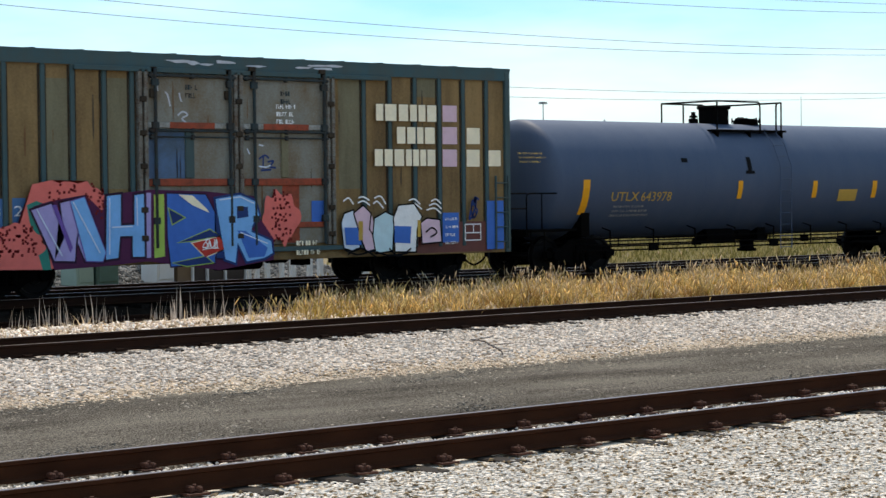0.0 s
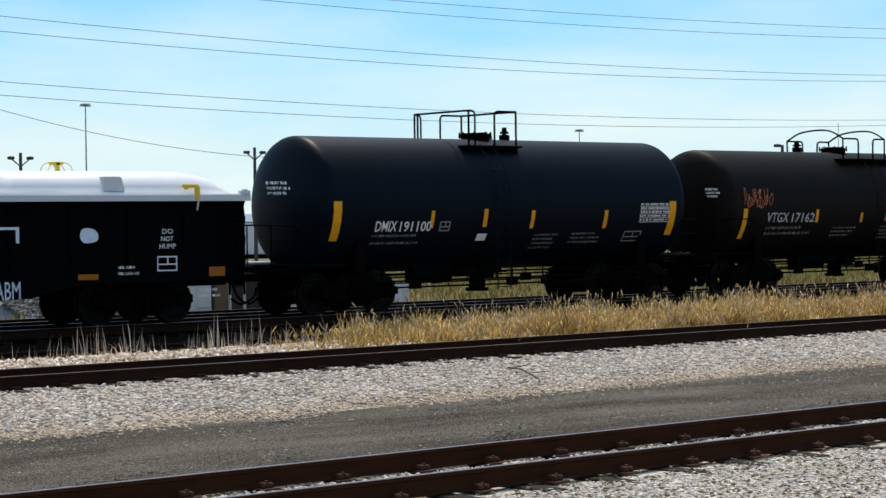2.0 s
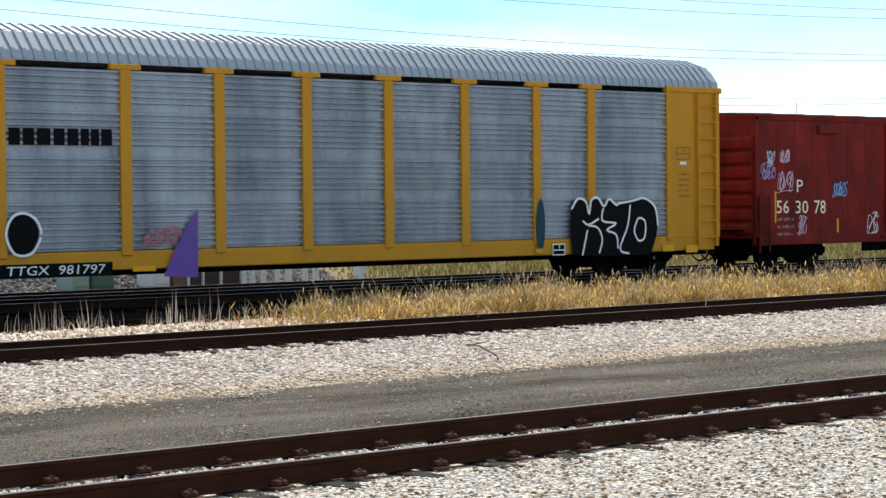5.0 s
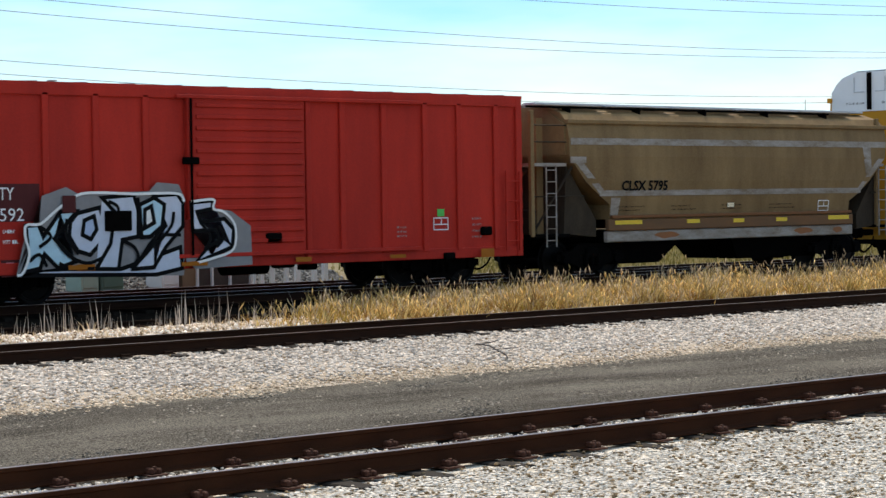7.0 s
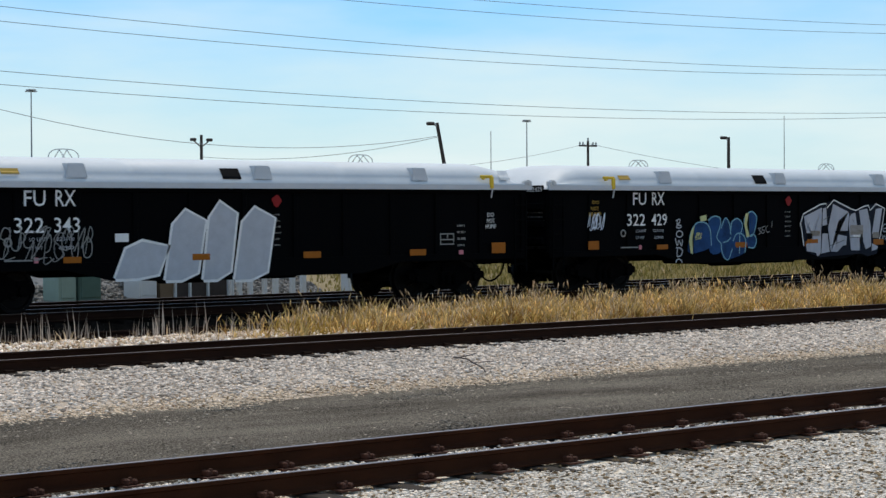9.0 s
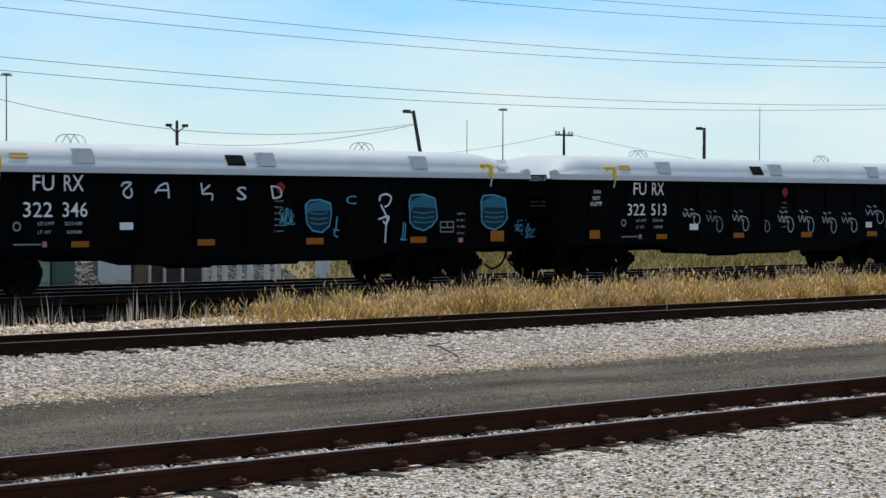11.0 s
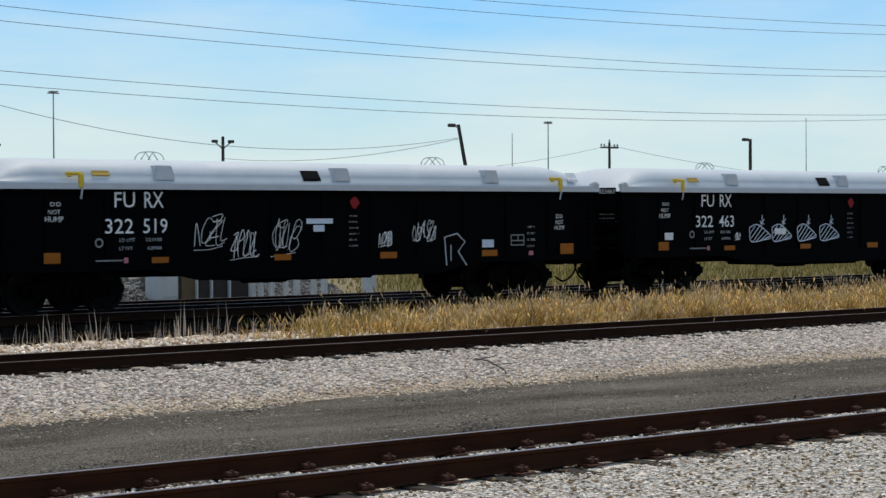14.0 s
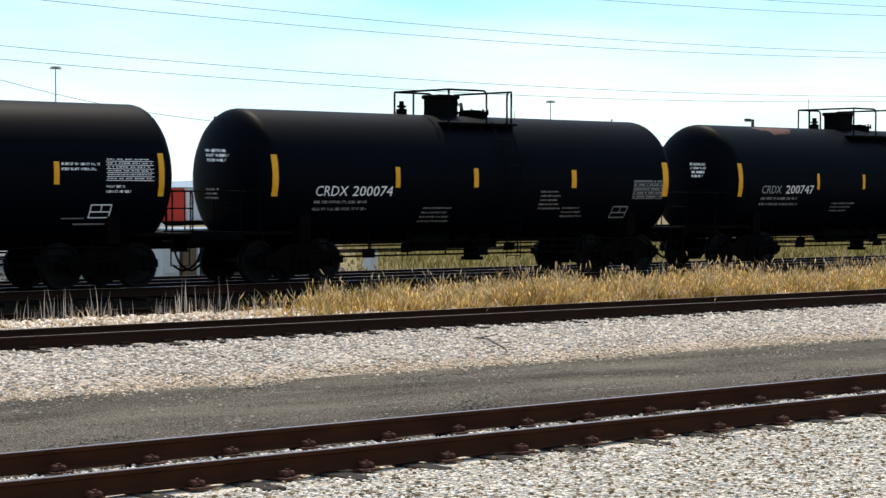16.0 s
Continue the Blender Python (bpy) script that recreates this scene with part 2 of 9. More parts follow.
    grit=mat("grey_gravel_heap", (0.30, 0.30, 0.30), (0.17, 0.17, 0.17), 0.95, scale=9, fine=35, bump=0.9, amount=0.9),
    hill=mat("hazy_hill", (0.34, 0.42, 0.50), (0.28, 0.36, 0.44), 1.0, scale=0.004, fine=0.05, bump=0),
    grey_paint=mat("grey_patch_paint", (0.20, 0.20, 0.20), (0.13, 0.13, 0.13), 0.7, scale=3, fine=30, bump=0),
)


def ink(name, r, g, b, rough=0.55):
    return mat(name, (r, g, b), (r * 0.72, g * 0.72, b * 0.72), rough, scale=3.5, fine=40, bump=0, amount=0.6)


INK = dict(
    white=M["paint_white"], cream=ink("cream_paint", .95, .85, .62), pink=ink("pink_paint", .74, .52, .60), blue=ink("blue_paint", .05, .16, .52),
    sky=ink("light_blue_paint", .19, .45, .80), navy=ink("navy_paint", .02, .045, .16), red=ink("red_spray_paint", .55, .05, .035),
    coral=ink("coral_spray_paint", .78, .17, .14), purple=ink("purple_spray_paint", .16, .09, .34), lilac=ink("lilac_spray_paint", .40, .34, .62),
    lime=ink("lime_spray_paint", .38, .55, .10), mint=ink("green_decal", .05, .34, .27),
    brown=ink("brown_spray_paint", .26, .13, .055), black=ink("black_spray_paint", .003, .003, .0035, 0.8), grey=M["grey_paint"],
    gold=ink("gold_stencil_paint", .52, .33, .07), dim=ink("worn_white_paint", .30, .30, .29), rose=ink("rose_decal", .62, .22, .26),
    plum=ink("plum_panel_paint", .09, .02, .02), ice=ink("pale_blue_spray_paint", .68, .76, .86), cyan=ink("cyan_spray_paint", .08, .36, .52),
    bright=ink("bright_green_label", .10, .55, .12), silver=ink("silver_spray_paint", .52, .54, .58))


# ---------------------------------------------------------------- mesh helpers
def part(name, bm, material, parent=None, label=""):
    """Links a bmesh as one mesh object under a thing or a part."""
    me = bpy.data.meshes.new(name)
    bmesh.ops.recalc_face_normals(bm, faces=bm.faces[:])
    bm.to_mesh(me)
    bm.free()
    me.materials.append(material)
    ob = new(name, me)
    ob.parent = parent
    if label:
        tagged(ob, label)
    return ob


def shared(name, me, parent, m=None, label=""):
    ob = new(name, me)
    ob.parent = parent
    if m is not None:
        ob.matrix_local = m
    if label:
        tagged(ob, label)
    return ob


def box(bm, x0, x1, y0, y1, z0, z1, bevel=0.0):
    vs = [bm.verts.new((x, y, z)) for z in (z0, z1) for y in (y0, y1) for x in (x0, x1)]
    fs = [bm.faces.new([vs[i] for i in q]) for q in ((0, 1, 3, 2), (4, 6, 7, 5), (0, 4, 5, 1), (2, 3, 7, 6), (0, 2, 6, 4), (1, 5, 7, 3))]
    if bevel:
        bmesh.ops.bevel(bm, geom=list({e for q in fs for e in q.edges}), offset=bevel, segments=1, affect="EDGES")
    return vs


def boxes(*rows, bevel=0.0):
    bm = bmesh.new()
    for r in rows:
        box(bm, *r, bevel=bevel)
    return bm


def rod(bm, a, b, r, sides=8):
    """A round bar between two points."""
    a, b = Vector(a), Vector(b)
    d = b - a
    q = d.to_track_quat("Z", "Y").to_matrix().to_4x4()
    bmesh.ops.create_cone(bm, cap_ends=True, segments=sides, radius1=r, radius2=r, depth=d.length, matrix=Matrix.Translation((a + b) / 2) @ q)


def path(bm, pts, r, sides=6):
    """One bent pipe through points."""
    P = [Vector(p) for p in pts]
    P = [p for k, p in enumerate(P) if k == 0 or (p - P[k - 1]).length > 1e-5]
    rings = []
    up = None
    for i, p in enumerate(P):
        d = (P[min(i + 1, len(P) - 1)] - P[max(i - 1, 0)]).normalized()
        if up is None:
            up = d.orthogonal().normalized()
        up = (up - d * up.dot(d))
        up = up.normalized() if up.length > 1e-4 else d.orthogonal().normalized()
        side = d.cross(up)
        rings.append([bm.verts.new(p + (up * math.cos(2 * math.pi * k / sides) + side * math.sin(2 * math.pi * k / sides)) * r) for k in range(sides)])
    for a, b in zip(rings, rings[1:]):
        for k in range(sides):
            bm.faces.new((a[k], a[(k + 1) % sides], b[(k + 1) % sides], b[k]))
    bm.faces.new(rings[0])
    bm.faces.new(rings[-1])


def arc_path(pts, radius, steps=4):
    """Rounds the inner corners of a polyline."""
    pts = [Vector(p) for p in pts]
    out = [pts[0]]
    for a, b, c in zip(pts, pts[1:], pts[2:]):
        u, v = (a - b).normalized(), (c - b).normalized()
        for k in range(steps + 1):
            s = k / steps
            p, q = b + u * radius * (1 - s), b + v * radius * s
            out.append(p.lerp(q, s))
    return out + [pts[-1]]


def lathe(profile, segments=48, axis="X"):
    """Turns (along, radius) pairs round an axis."""
    bm = bmesh.new()
    rings = []
    for along, r in profile:
        ring = []
        for k in range(segments):
            a = 2 * math.pi * k / segments
            c, s = r * math.cos(a), r * math.sin(a)
            ring.append(bm.verts.new((along, c, s) if axis == "X" else (c, along, s)))
        rings.append(ring)
    for p, q in zip(rings, rings[1:]):
        for k in range(segments):
            bm.faces.new((p[k], p[(k + 1) % segments], q[(k + 1) % segments], q[k]))
    for ring in (rings[0], rings[-1]):
        bm.faces.new(ring)
    return bm


def smooth(ob, angle=35):
    me = ob.data
    me.polygons.foreach_set("use_smooth", [True] * len(me.polygons))
    me.set_sharp_from_angle(angle=radians(angle))
    return ob


def extrude_profile(bm, pts, x0, x1):
    """A closed (y, z) outline drawn out along x."""
    a = [bm.verts.new((x0, y, z)) for y, z in pts]
    b = [bm.verts.new((x1, y, z)) for y, z in pts]
    n = len(pts)
    for k in range(n):
        bm.faces.new((a[k], a[(k + 1) % n], b[(k + 1) % n], b[k]))
    bm.faces.new(a)
    bm.faces.new(b[::-1])


def thing(name, label, category, group="", kind=""):
    return tagged(new(name), label, category, group, kind)


def one(name, bm, material, label, category="", group="", kind=""):
    return tagged(part(name, bm, material), label, category, group, kind)


# ---------------------------------------------------------------- writing and paint marks
def flat(y=-1.515):
    return lambda x, z: (x, y, z)


def round_side(radius, zc, gap=0.012):
    """Lays marks on the near side of a tank."""
    def lay(x, z):
        d = z - zc
        return (x, -math.sqrt(max(radius * radius - d * d, 0.01)) - gap, z)
    return lay


def text_bm(words, x, z, width, height, lay, slant=0.0, spread=1.0, fat=0.0):
    """Words in the built-in font, fitted into a box whose lower left corner is (x, z)."""
    cu = bpy.data.curves.new("words", "FONT")
    cu.body, cu.resolution_u, cu.offset, cu.space_character = words, 2, fat, spread
    ob = bpy.data.objects.new("words", cu)
    me = bpy.data.meshes.new_from_object(ob)
    bm = bmesh.new()
    bm.from_mesh(me)
    bpy.data.objects.remove(ob)
    bpy.data.meshes.remove(me)
    bpy.data.curves.remove(cu)
    xs, ys = [v.co.x for v in bm.verts], [v.co.y for v in bm.verts]
    x0, y0, w, h = min(xs), min(ys), max(xs) - min(xs), max(ys) - min(ys)
    for v in bm.verts:
        u, t = (v.co.x - x0) / w, (v.co.y - y0) / h
        v.co = lay(x + u * width + slant * t * height, z + t * height)
    return bm


def words(parent, text, x, z, width, height, lay, material, name="lettering", label="", **k):
    return part(name, text_bm(text, x, z, width, height, lay, **k), material, parent, label)


def patch(bm, x0, x1, z0, z1, lay, nx=1, nz=4):
    g = [[bm.verts.new(lay(x0 + (x1 - x0) * i / nx, z0 + (z1 - z0) * j / nz)) for i in range(nx + 1)] for j in range(nz + 1)]
    for j in range(nz):
        for i in range(nx):
            bm.faces.new((g[j][i], g[j][i + 1], g[j + 1][i + 1], g[j + 1][i]))


def bars(parent, rows, lay, material, name="stencil", label="", joined=False):
    """Small painted bars, each (x0, x1, z0, z1): one object a bar, or all of them as one mark."""
    ob = None
    for group in ([rows] if joined else [[r] for r in rows]):
        bm = bmesh.new()
        for r in group:
            patch(bm, *r, lay)
        ob = part(name, bm, material, parent, label)
    return ob


def fine_print(parent, x, z, width, lines, lay, material, seed=0, high=0.05, pitch=0.11, name="stencil"):
    """Lines of writing too small to read, as short bars in word-long groups; z is the top."""
    rng = random.Random(seed)
    rows = []
    for k in range(lines):
        u, top = x, z - k * pitch
        end = x + width * rng.uniform(0.7, 1.0)
        while u < end - 0.3 * high:
            for _ in range(rng.choice((2, 3, 3, 4, 5, 6))):
                w = high * rng.uniform(0.34, 0.62)
                if u + w > end:
                    break
                kind = rng.random()
                if kind < 0.35:
                    rows.append((u, u + w, top - high, top))
                else:
                    t = w * 0.36
                    rows.append((u, u + t, top - high, top))
                    q = rng.choice((0.0, 0.4, 0.78))
                    rows.append((u + t, u + w, top - high * (q + 0.24), top - high * q))
                u += w + high * 0.16
            u += high * 0.5
    return tagged(bars(parent, rows, lay, material, name, joined=True), kind="stuff")


def poly(bm, pts, lay):
    """A painted outline (x, z), cut fine enough to lie on the side."""
    vs = [bm.verts.new((px, 0, pz)) for px, pz in pts]
    fc = bm.faces.new(vs)
    bmesh.ops.triangulate(bm, faces=[fc])
    for v in vs:
        v.co = lay(v.co.x, v.co.z)


def shape(parent, pts, lay, material, name="painted_shape", label=""):
    bm = bmesh.new()
    poly(bm, pts, lay)
    return part(name, bm, material, parent, label)


def stroke(bm, pts, w, lay):
    """A sprayed line of width w through (x, z) points."""
    P = [Vector((px, pz)) for px, pz in pts]
    L, R = [], []
    for i, p in enumerate(P):
        d = (P[min(i + 1, len(P) - 1)] - P[max(i - 1, 0)]).normalized()
        nrm = Vector((-d.y, d.x)) * w / 2
        L.append(bm.verts.new(lay(*(p + nrm))))
        R.append(bm.verts.new(lay(*(p - nrm))))
    for i in range(len(P) - 1):
        bm.faces.new((L[i], L[i + 1], R[i + 1], R[i]))


def curve_pts(pts, steps=6, closed=False):
    """A smooth line through points."""
    P = [Vector(p) for p in pts]
    n = len(P)
    out = []
    for i in range(n if closed else n - 1):
        a, b = P[i], P[(i + 1) % n]
        p0 = P[i - 1] if (i or closed) else a
        p3 = P[(i + 2) % n] if (closed or i + 2 < n) else b
        for k in range(steps):
            t = k / steps
            out.append(0.5 * ((2 * a) + (b - p0) * t + (2 * p0 - 5 * a + 4 * b - p3) * t * t + (3 * a - p0 - 3 * b + p3) * t ** 3))
    return [tuple(q) for q in (out + [P[0]] if closed else out + [P[-1]])]


SQUIGGLES = (
    ((.1, .1), (.2, .9), (.5, 1), (.75, .75), (.45, .5), (.2, .5)), ((.8, .9), (.3, 1), (.1, .7), (.5, .5), (.8, .25), (.4, 0), (0, .15)),
    ((.1, 1), (.15, .3), (.5, 0), (.85, .3), (.8, 1)), ((.5, 1), (.1, .6), (.3, .1), (.8, .2), (.9, .7), (.5, 1), (.4, .8)),
    ((0, 0), (.35, 1), (.6, .1)), ((.1, .9), (.9, 1), (.3, .4), (.1, .05), (1, .1)), ((.2, 1), (.15, 0), (.9, .1)), ((.9, .8), (.4, .95), (.1, .5), (.4, .05), (.95, .2), (.7, .5)))


def scribble(parent, x, z, width, height, lay, material, seed, w=0.03, loops=9, name="graffiti_tag", label=""):
    """A quick sprayed signature that cannot be read: a run of hooks, loops and slashes of uneven size."""
    rng = random.Random(seed)
    bm = bmesh.new()
    w = w * 0.5
    step = max(width / max(3, loops * 0.95), 0.3 * height)
    last = None
    for start in (0.0, 0.45):
        u = x + start * step
        while u < x + width - step * 0.3:
            q = step * rng.uniform(0.6, 1.35)
            h = height * rng.uniform(0.5, 1.0)
            b = z + (height - h) * rng.uniform(0, 1)
            k = rng.randrange(len(SQUIGGLES))
            k = (k + 1) % len(SQUIGGLES) if k == last else k
            last = k
            tilt = rng.uniform(0.0, 0.35) * h
            stroke(bm, curve_pts([(u + q * (a + rng.uniform(-.08, .08)) + tilt * c, b + h * (c + rng.uniform(-.05, .05))) for a, c in SQUIGGLES[k]], 5), w * rng.uniform(0.7, 1.15), lay)
            u += q * rng.uniform(0.75, 1.05)
    if rng.random() < 0.5:
        stroke(bm, curve_pts([(x, z - 0.05 * height), (x + width * 0.5, z + rng.uniform(-.1, .1) * height), (x + width, z + 0.06 * height)], 6), w * 0.7, lay)
    return tagged(part(name, bm, material, parent), label, kind="stuff")


def deeper(lay, d):
    """The same surface, d metres nearer the viewer: paint over paint."""
    return lambda x, z: (lay(x, z)[0], lay(x, z)[1] - d, lay(x, z)[2])


def blob(x, z, w, h, seed, n=14, rough=0.18):
    rng = random.Random(seed)
    return curve_pts([(x + w / 2 + w / 2 * math.cos(a) * (1 - rough * rng.random()), z + h / 2 + h / 2 * math.sin(a) * (1 - rough * rng.random()))
                      for a in (2 * math.pi * k / n for k in range(n))], 4, True)[:-1]


def ring(bm, pts, w, lay):
    """A closed sprayed line of even width with mitred corners."""
    P = [Vector(p) for p in pts]
    n = len(P)
    rows = []
    for i, p in enumerate(P):
        d0, d1 = (p - P[i - 1]).normalized(), (P[(i + 1) % n] - p).normalized()
        n0, n1 = Vector((-d0.y, d0.x)), Vector((-d1.y, d1.x))
        m = n0 + n1
        m = m.normalized() if m.length > 0.2 else n0
        m = m * (w / 2 / max(m.dot(n0), 0.45))
        rows.append((bm.verts.new(lay(*(p + m))), bm.verts.new(lay(*(p - m)))))
    for i in range(n):
        a, b = rows[i], rows[(i + 1) % n]
        bm.faces.new((a[0], b[0], b[1], a[1]))


def mural(parent, shapes, y, edge, w=0.03):
    """Sprayed letters one over another, each (outline, paint), with a line of width w round it."""
    for k, (pts, paint) in enumerate(shapes):
        bm = bmesh.new()
        ring(bm, pts, w, flat(y - 0.003 * k - 0.0012))
        part("graffiti_outline", bm, edge, parent)
        shape(parent, pts, flat(y - 0.003 * k), paint, "graffiti_letter")


def sprayed(parent, lines, y, paint, w, name="graffiti_stroke"):
    """Free sprayed lines in one paint."""
    for k, line in enumerate(lines):
        bm = bmesh.new()
        stroke(bm, curve_pts(line, 4), w, flat(y - 0.0004 * (k % 4)))
        part(name, bm, paint, parent)


# ---------------------------------------------------------------- ground
def sheet(name, xs, ys, height, material, label, kind="structure", category="ground"):
    bm = bmesh.new()
    g = [[bm.verts.new((x, y, height(x, y))) for x in xs] for y in ys]
    for r, q in zip(g, g[1:]):
        for k in range(len(xs) - 1):
            bm.faces.new((r[k], r[k + 1], q[k + 1], q[k]))
    return smooth(one(name, bm, material, label, category, kind=kind), 60)


def lerp(a, b, t):
    return a + (b - a) * min(max(t, 0), 1)


def land(x, y):
    """The height of the earth: low between the beds, higher beyond the far tracks."""
    z = lerp(-0.40, -0.12, (y - 41) / 4)
    return z + 0.03 * noise.noise((x * 0.4, y * 0.4, 0))


xs = [-4000, -900, -200, -60] + [i * 2.0 for i in range(-15, 60)] + [160, 300, 900, 4000]
ys = [-4000, -600, -100, -20, 0, 4, 8, 12, 16, 20, 24, 28, 29.5, 30.5, 31.5, 32.5, 33.5, 34.5, 35.5, 36.5, 38, 40, 42, 44, 47, 52, 60, 75, 100, 160, 300, 700, 1500, 4000]
sheet("ground", xs, ys, land, M["field"], "dry bare earth with sparse straw reaching to the horizon")

FINE = [i * 1.0 for i in range(-40, 120)]
# each bed: a crowned strip between two lines
def strip(name, y0, y1, z0, z1, mid, material, label, category, rough=0.02, steps=10):
    yy = [y0 + (y1 - y0) * k / steps for k in range(steps + 1)]
    def up(x, y):
        t = (y - y0) / (y1 - y0)
        e = min(t, 1 - t) * steps
        top = lerp(z0, z1, t)
        return (top - 0.25 if e < 0.5 else top) + mid * math.sin(math.pi * t) + rough * noise.noise((x * 0.9, y * 1.3, 3.0))
    return sheet(name, FINE, yy, up, material, label, category=category)


strip("ballast_bed_near", 2.0, 16.2, -0.258, -0.252, 0.0, M["near_bed"], "pale crushed limestone ballast under the near track", "ballast", 0.03, 14)
strip("road", 15.1, 21.9, -0.145, -0.30, 0.02, M["road"], "dark grey packed gravel access road between the tracks", "road", 0.02, 14)
strip("ballast_ridge", 28.85, 31.05, -0.10, -0.06, 0.05, M["tan_dust"], "pale gravel ridge between the middle and the overgrown track", "ballast", 0.02, 8)
# verge and far bed coloured near black for the train's shadow
strip("verge", 30.3, 34.8, -0.24, -0.10, 0.0, M["shaded_dirt"], "dirty ballast and soil around the overgrown track, darkened for the train's shadow", "ballast", 0.03, 10)
strip("ballast_bed_middle", 20.2, 31.0, -0.33, -0.235, 0.04, M["ballast_bed"], "pale crushed limestone ballast under the middle track", "ballast", 0.03, 14)
strip("ballast_bed_far", 34.3, 42.0, -0.06, -0.06, 0.05, M["shaded_dirt"], "dirty ballast under the train's track, darkened for its shade", "ballast", 0.03, 10)


# ---------------------------------------------------------------- loose stones
def stones(name, count, area, size, level, material, label, seed, keep=None, squat=1.0, spread=(-0.2, 0.45)):
    """Crushed stone scattered over a strip, as one heap of broken lumps."""
    rng = np.random.default_rng(seed)
    base = np.array([(1, 0, .2), (.3, 1, 0), (-.9, .5, .1), (-.7, -.7, 0), (.5, -.9, .1), (.1, .1, .8), (-.1, .1, -.7)])
    tri = np.array([(0, 1, 5), (1, 2, 5), (2, 3, 5), (3, 4, 5), (4, 0, 5), (1, 0, 6), (2, 1, 6), (3, 2, 6), (4, 3, 6), (0, 4, 6)])
    x = rng.uniform(area[0], area[1], count)
    y = rng.uniform(area[2], area[3], count)
    if keep is not None:
        ok = keep(x, y)
        x, y = x[ok], y[ok]
    n = len(x)
    s = size * rng.uniform(0.55, 1.25, n)
    v = base[None] * (1 + rng.uniform(-.35, .35, (n, 7, 3)))
    v *= s[:, None, None] * 0.5 * rng.uniform(0.7, 1.25, (n, 1, 3))
    a = rng.uniform(0, 2 * np.pi, n)
    b = rng.uniform(-0.9, 0.9, n)
    ca, sa, cb, sb = np.cos(a), np.sin(a), np.cos(b), np.sin(b)
    vx, vy, vz = v[..., 0], v[..., 1], v[..., 2]
    vy, vz = vy * cb[:, None] - vz * sb[:, None], vy * sb[:, None] + vz * cb[:, None]
    vx, vy = vx * ca[:, None] - vy * sa[:, None], vx * sa[:, None] + vy * ca[:, None]
    vz = vz * squat
    z = level(x, y) + squat * rng.uniform(spread[0], spread[1], n) * s
    out = np.stack([vx + x[:, None], vy + y[:, None], vz + z[:, None]], -1).reshape(-1, 3)
    faces = (tri[None] + (np.arange(n) * 7)[:, None, None]).reshape(-1)
    me = bpy.data.meshes.new(name)
    me.vertices.add(len(out))
    me.vertices.foreach_set("co", out.astype(np.float32).ravel())
    me.loops.add(len(faces))
    me.loops.foreach_set("vertex_index", faces.astype(np.int32))
    me.polygons.add(len(faces) // 3)
    me.polygons.foreach_set("loop_start", np.arange(0, len(faces), 3, dtype=np.int32))
    me.update(calc_edges=True)
    me.validate()
    me.materials.append(material)
    return tagged(new(name, me), label, "gravel", kind="stuff")


def wedge(x, y):
    """The part of the plain that the camera looks over."""
    r = x / np.maximum(y, 0.1)
    return (r > 0.5) & (r < 1.42)


def between(y):
    """The gravel ridge between the middle and the overgrown track."""
    t = np.clip((y - 28.85) / 2.2, 0, 1)
    return np.where((t < 0.07) | (t > 0.93), -0.2, -0.10 + 0.04 * t + 0.05 * np.sin(np.pi * t))


def share(seed, chance):
    """Keeps each stone in the wedge with the given chance."""
    return lambda x, y: wedge(x, y) & (np.random.default_rng(seed).uniform(0, 1, len(x)) < chance(x, y))


def edge_wave(x):
    return 0.16 * np.sin(x * 0.8) + 0.11 * np.sin(x * 2.3 + 1) + 0.06 * np.sin(x * 6.1)


stones("ballast_stones", 50000, (4, 20, 8.8, 13.68), 0.058, lambda x, y: np.where(y > 13.5, -0.262, -0.240), M["near_stone"], "grey and buff crushed limestone lumps beside the near rail", 1, wedge, 0.34)
stones("ballast_stones", 3600, (4, 20, 8.8, 13.6), 0.046, lambda x, y: -0.225 + 0 * x, M["brown_stone"], "brown earthy lumps among the near ballast", 31, wedge, 0.6)
stones("ballast_stones", 13000, (6, 23, 13.87, 15.22), 0.048, lambda x, y: -0.246 + 0 * x, M["near_stone"], "small crushed limestone lumps between the near rails", 2, wedge, 0.75)
stones("ballast_stones", 80000, (8, 41, 21.2, 27.2), 0.082, lambda x, y: -0.296 + 0.06 * (y - 22) / 5, M["stone"], "pale crushed limestone shoulder beside the middle track", 3, share(8, lambda x, y: np.clip((y - 21.5 - edge_wave(x)) / 2.2, 0, 1) ** 1.3), 0.62, (-0.3, 0.6))
stones("ballast_stones", 2500, (8, 41, 21.4, 27.0), 0.060, lambda x, y: -0.285 + 0.06 * (y - 22) / 5, M["brown_stone"], "brown stained lumps among the pale ballast", 32, share(33, lambda x, y: np.clip((y - 21.4 - edge_wave(x)) / 1.0, 0, 1)), 0.6)
stones("ballast_stones", 76000, (9, 37, 20.0, 25.2), 0.058, lambda x, y: -0.296 + 0 * x, M["tan_stone"], "dusty tan ballast lumps along the road's edge", 4, share(7, lambda x, y: np.clip((y - 20.5 - edge_wave(x)) / 1.5, 0.03, 1) ** 1.3 * np.clip((24.8 - y) / 2.6, 0, 1)), 0.7)
stones("ballast_stones", 4500, (14, 42, 29.0, 30.7), 0.080, lambda x, y: between(y) + 0.0 * x, M["stone"], "pale ballast lumps behind the middle track", 5, wedge)
stones("ballast_stones", 7000, (14, 42, 29.0, 31.0), 0.060, lambda x, y: between(y) + 0.0 * x, M["tan_stone"], "dusty ballast lumps behind the middle track", 34, wedge)
stones("ballast_stones", 5000, (14, 42, 29.0, 31.2), 0.060, lambda x, y: between(y) + 0.0 * x, M["brown_stone"], "dirty brown lumps behind the middle track", 35, wedge)
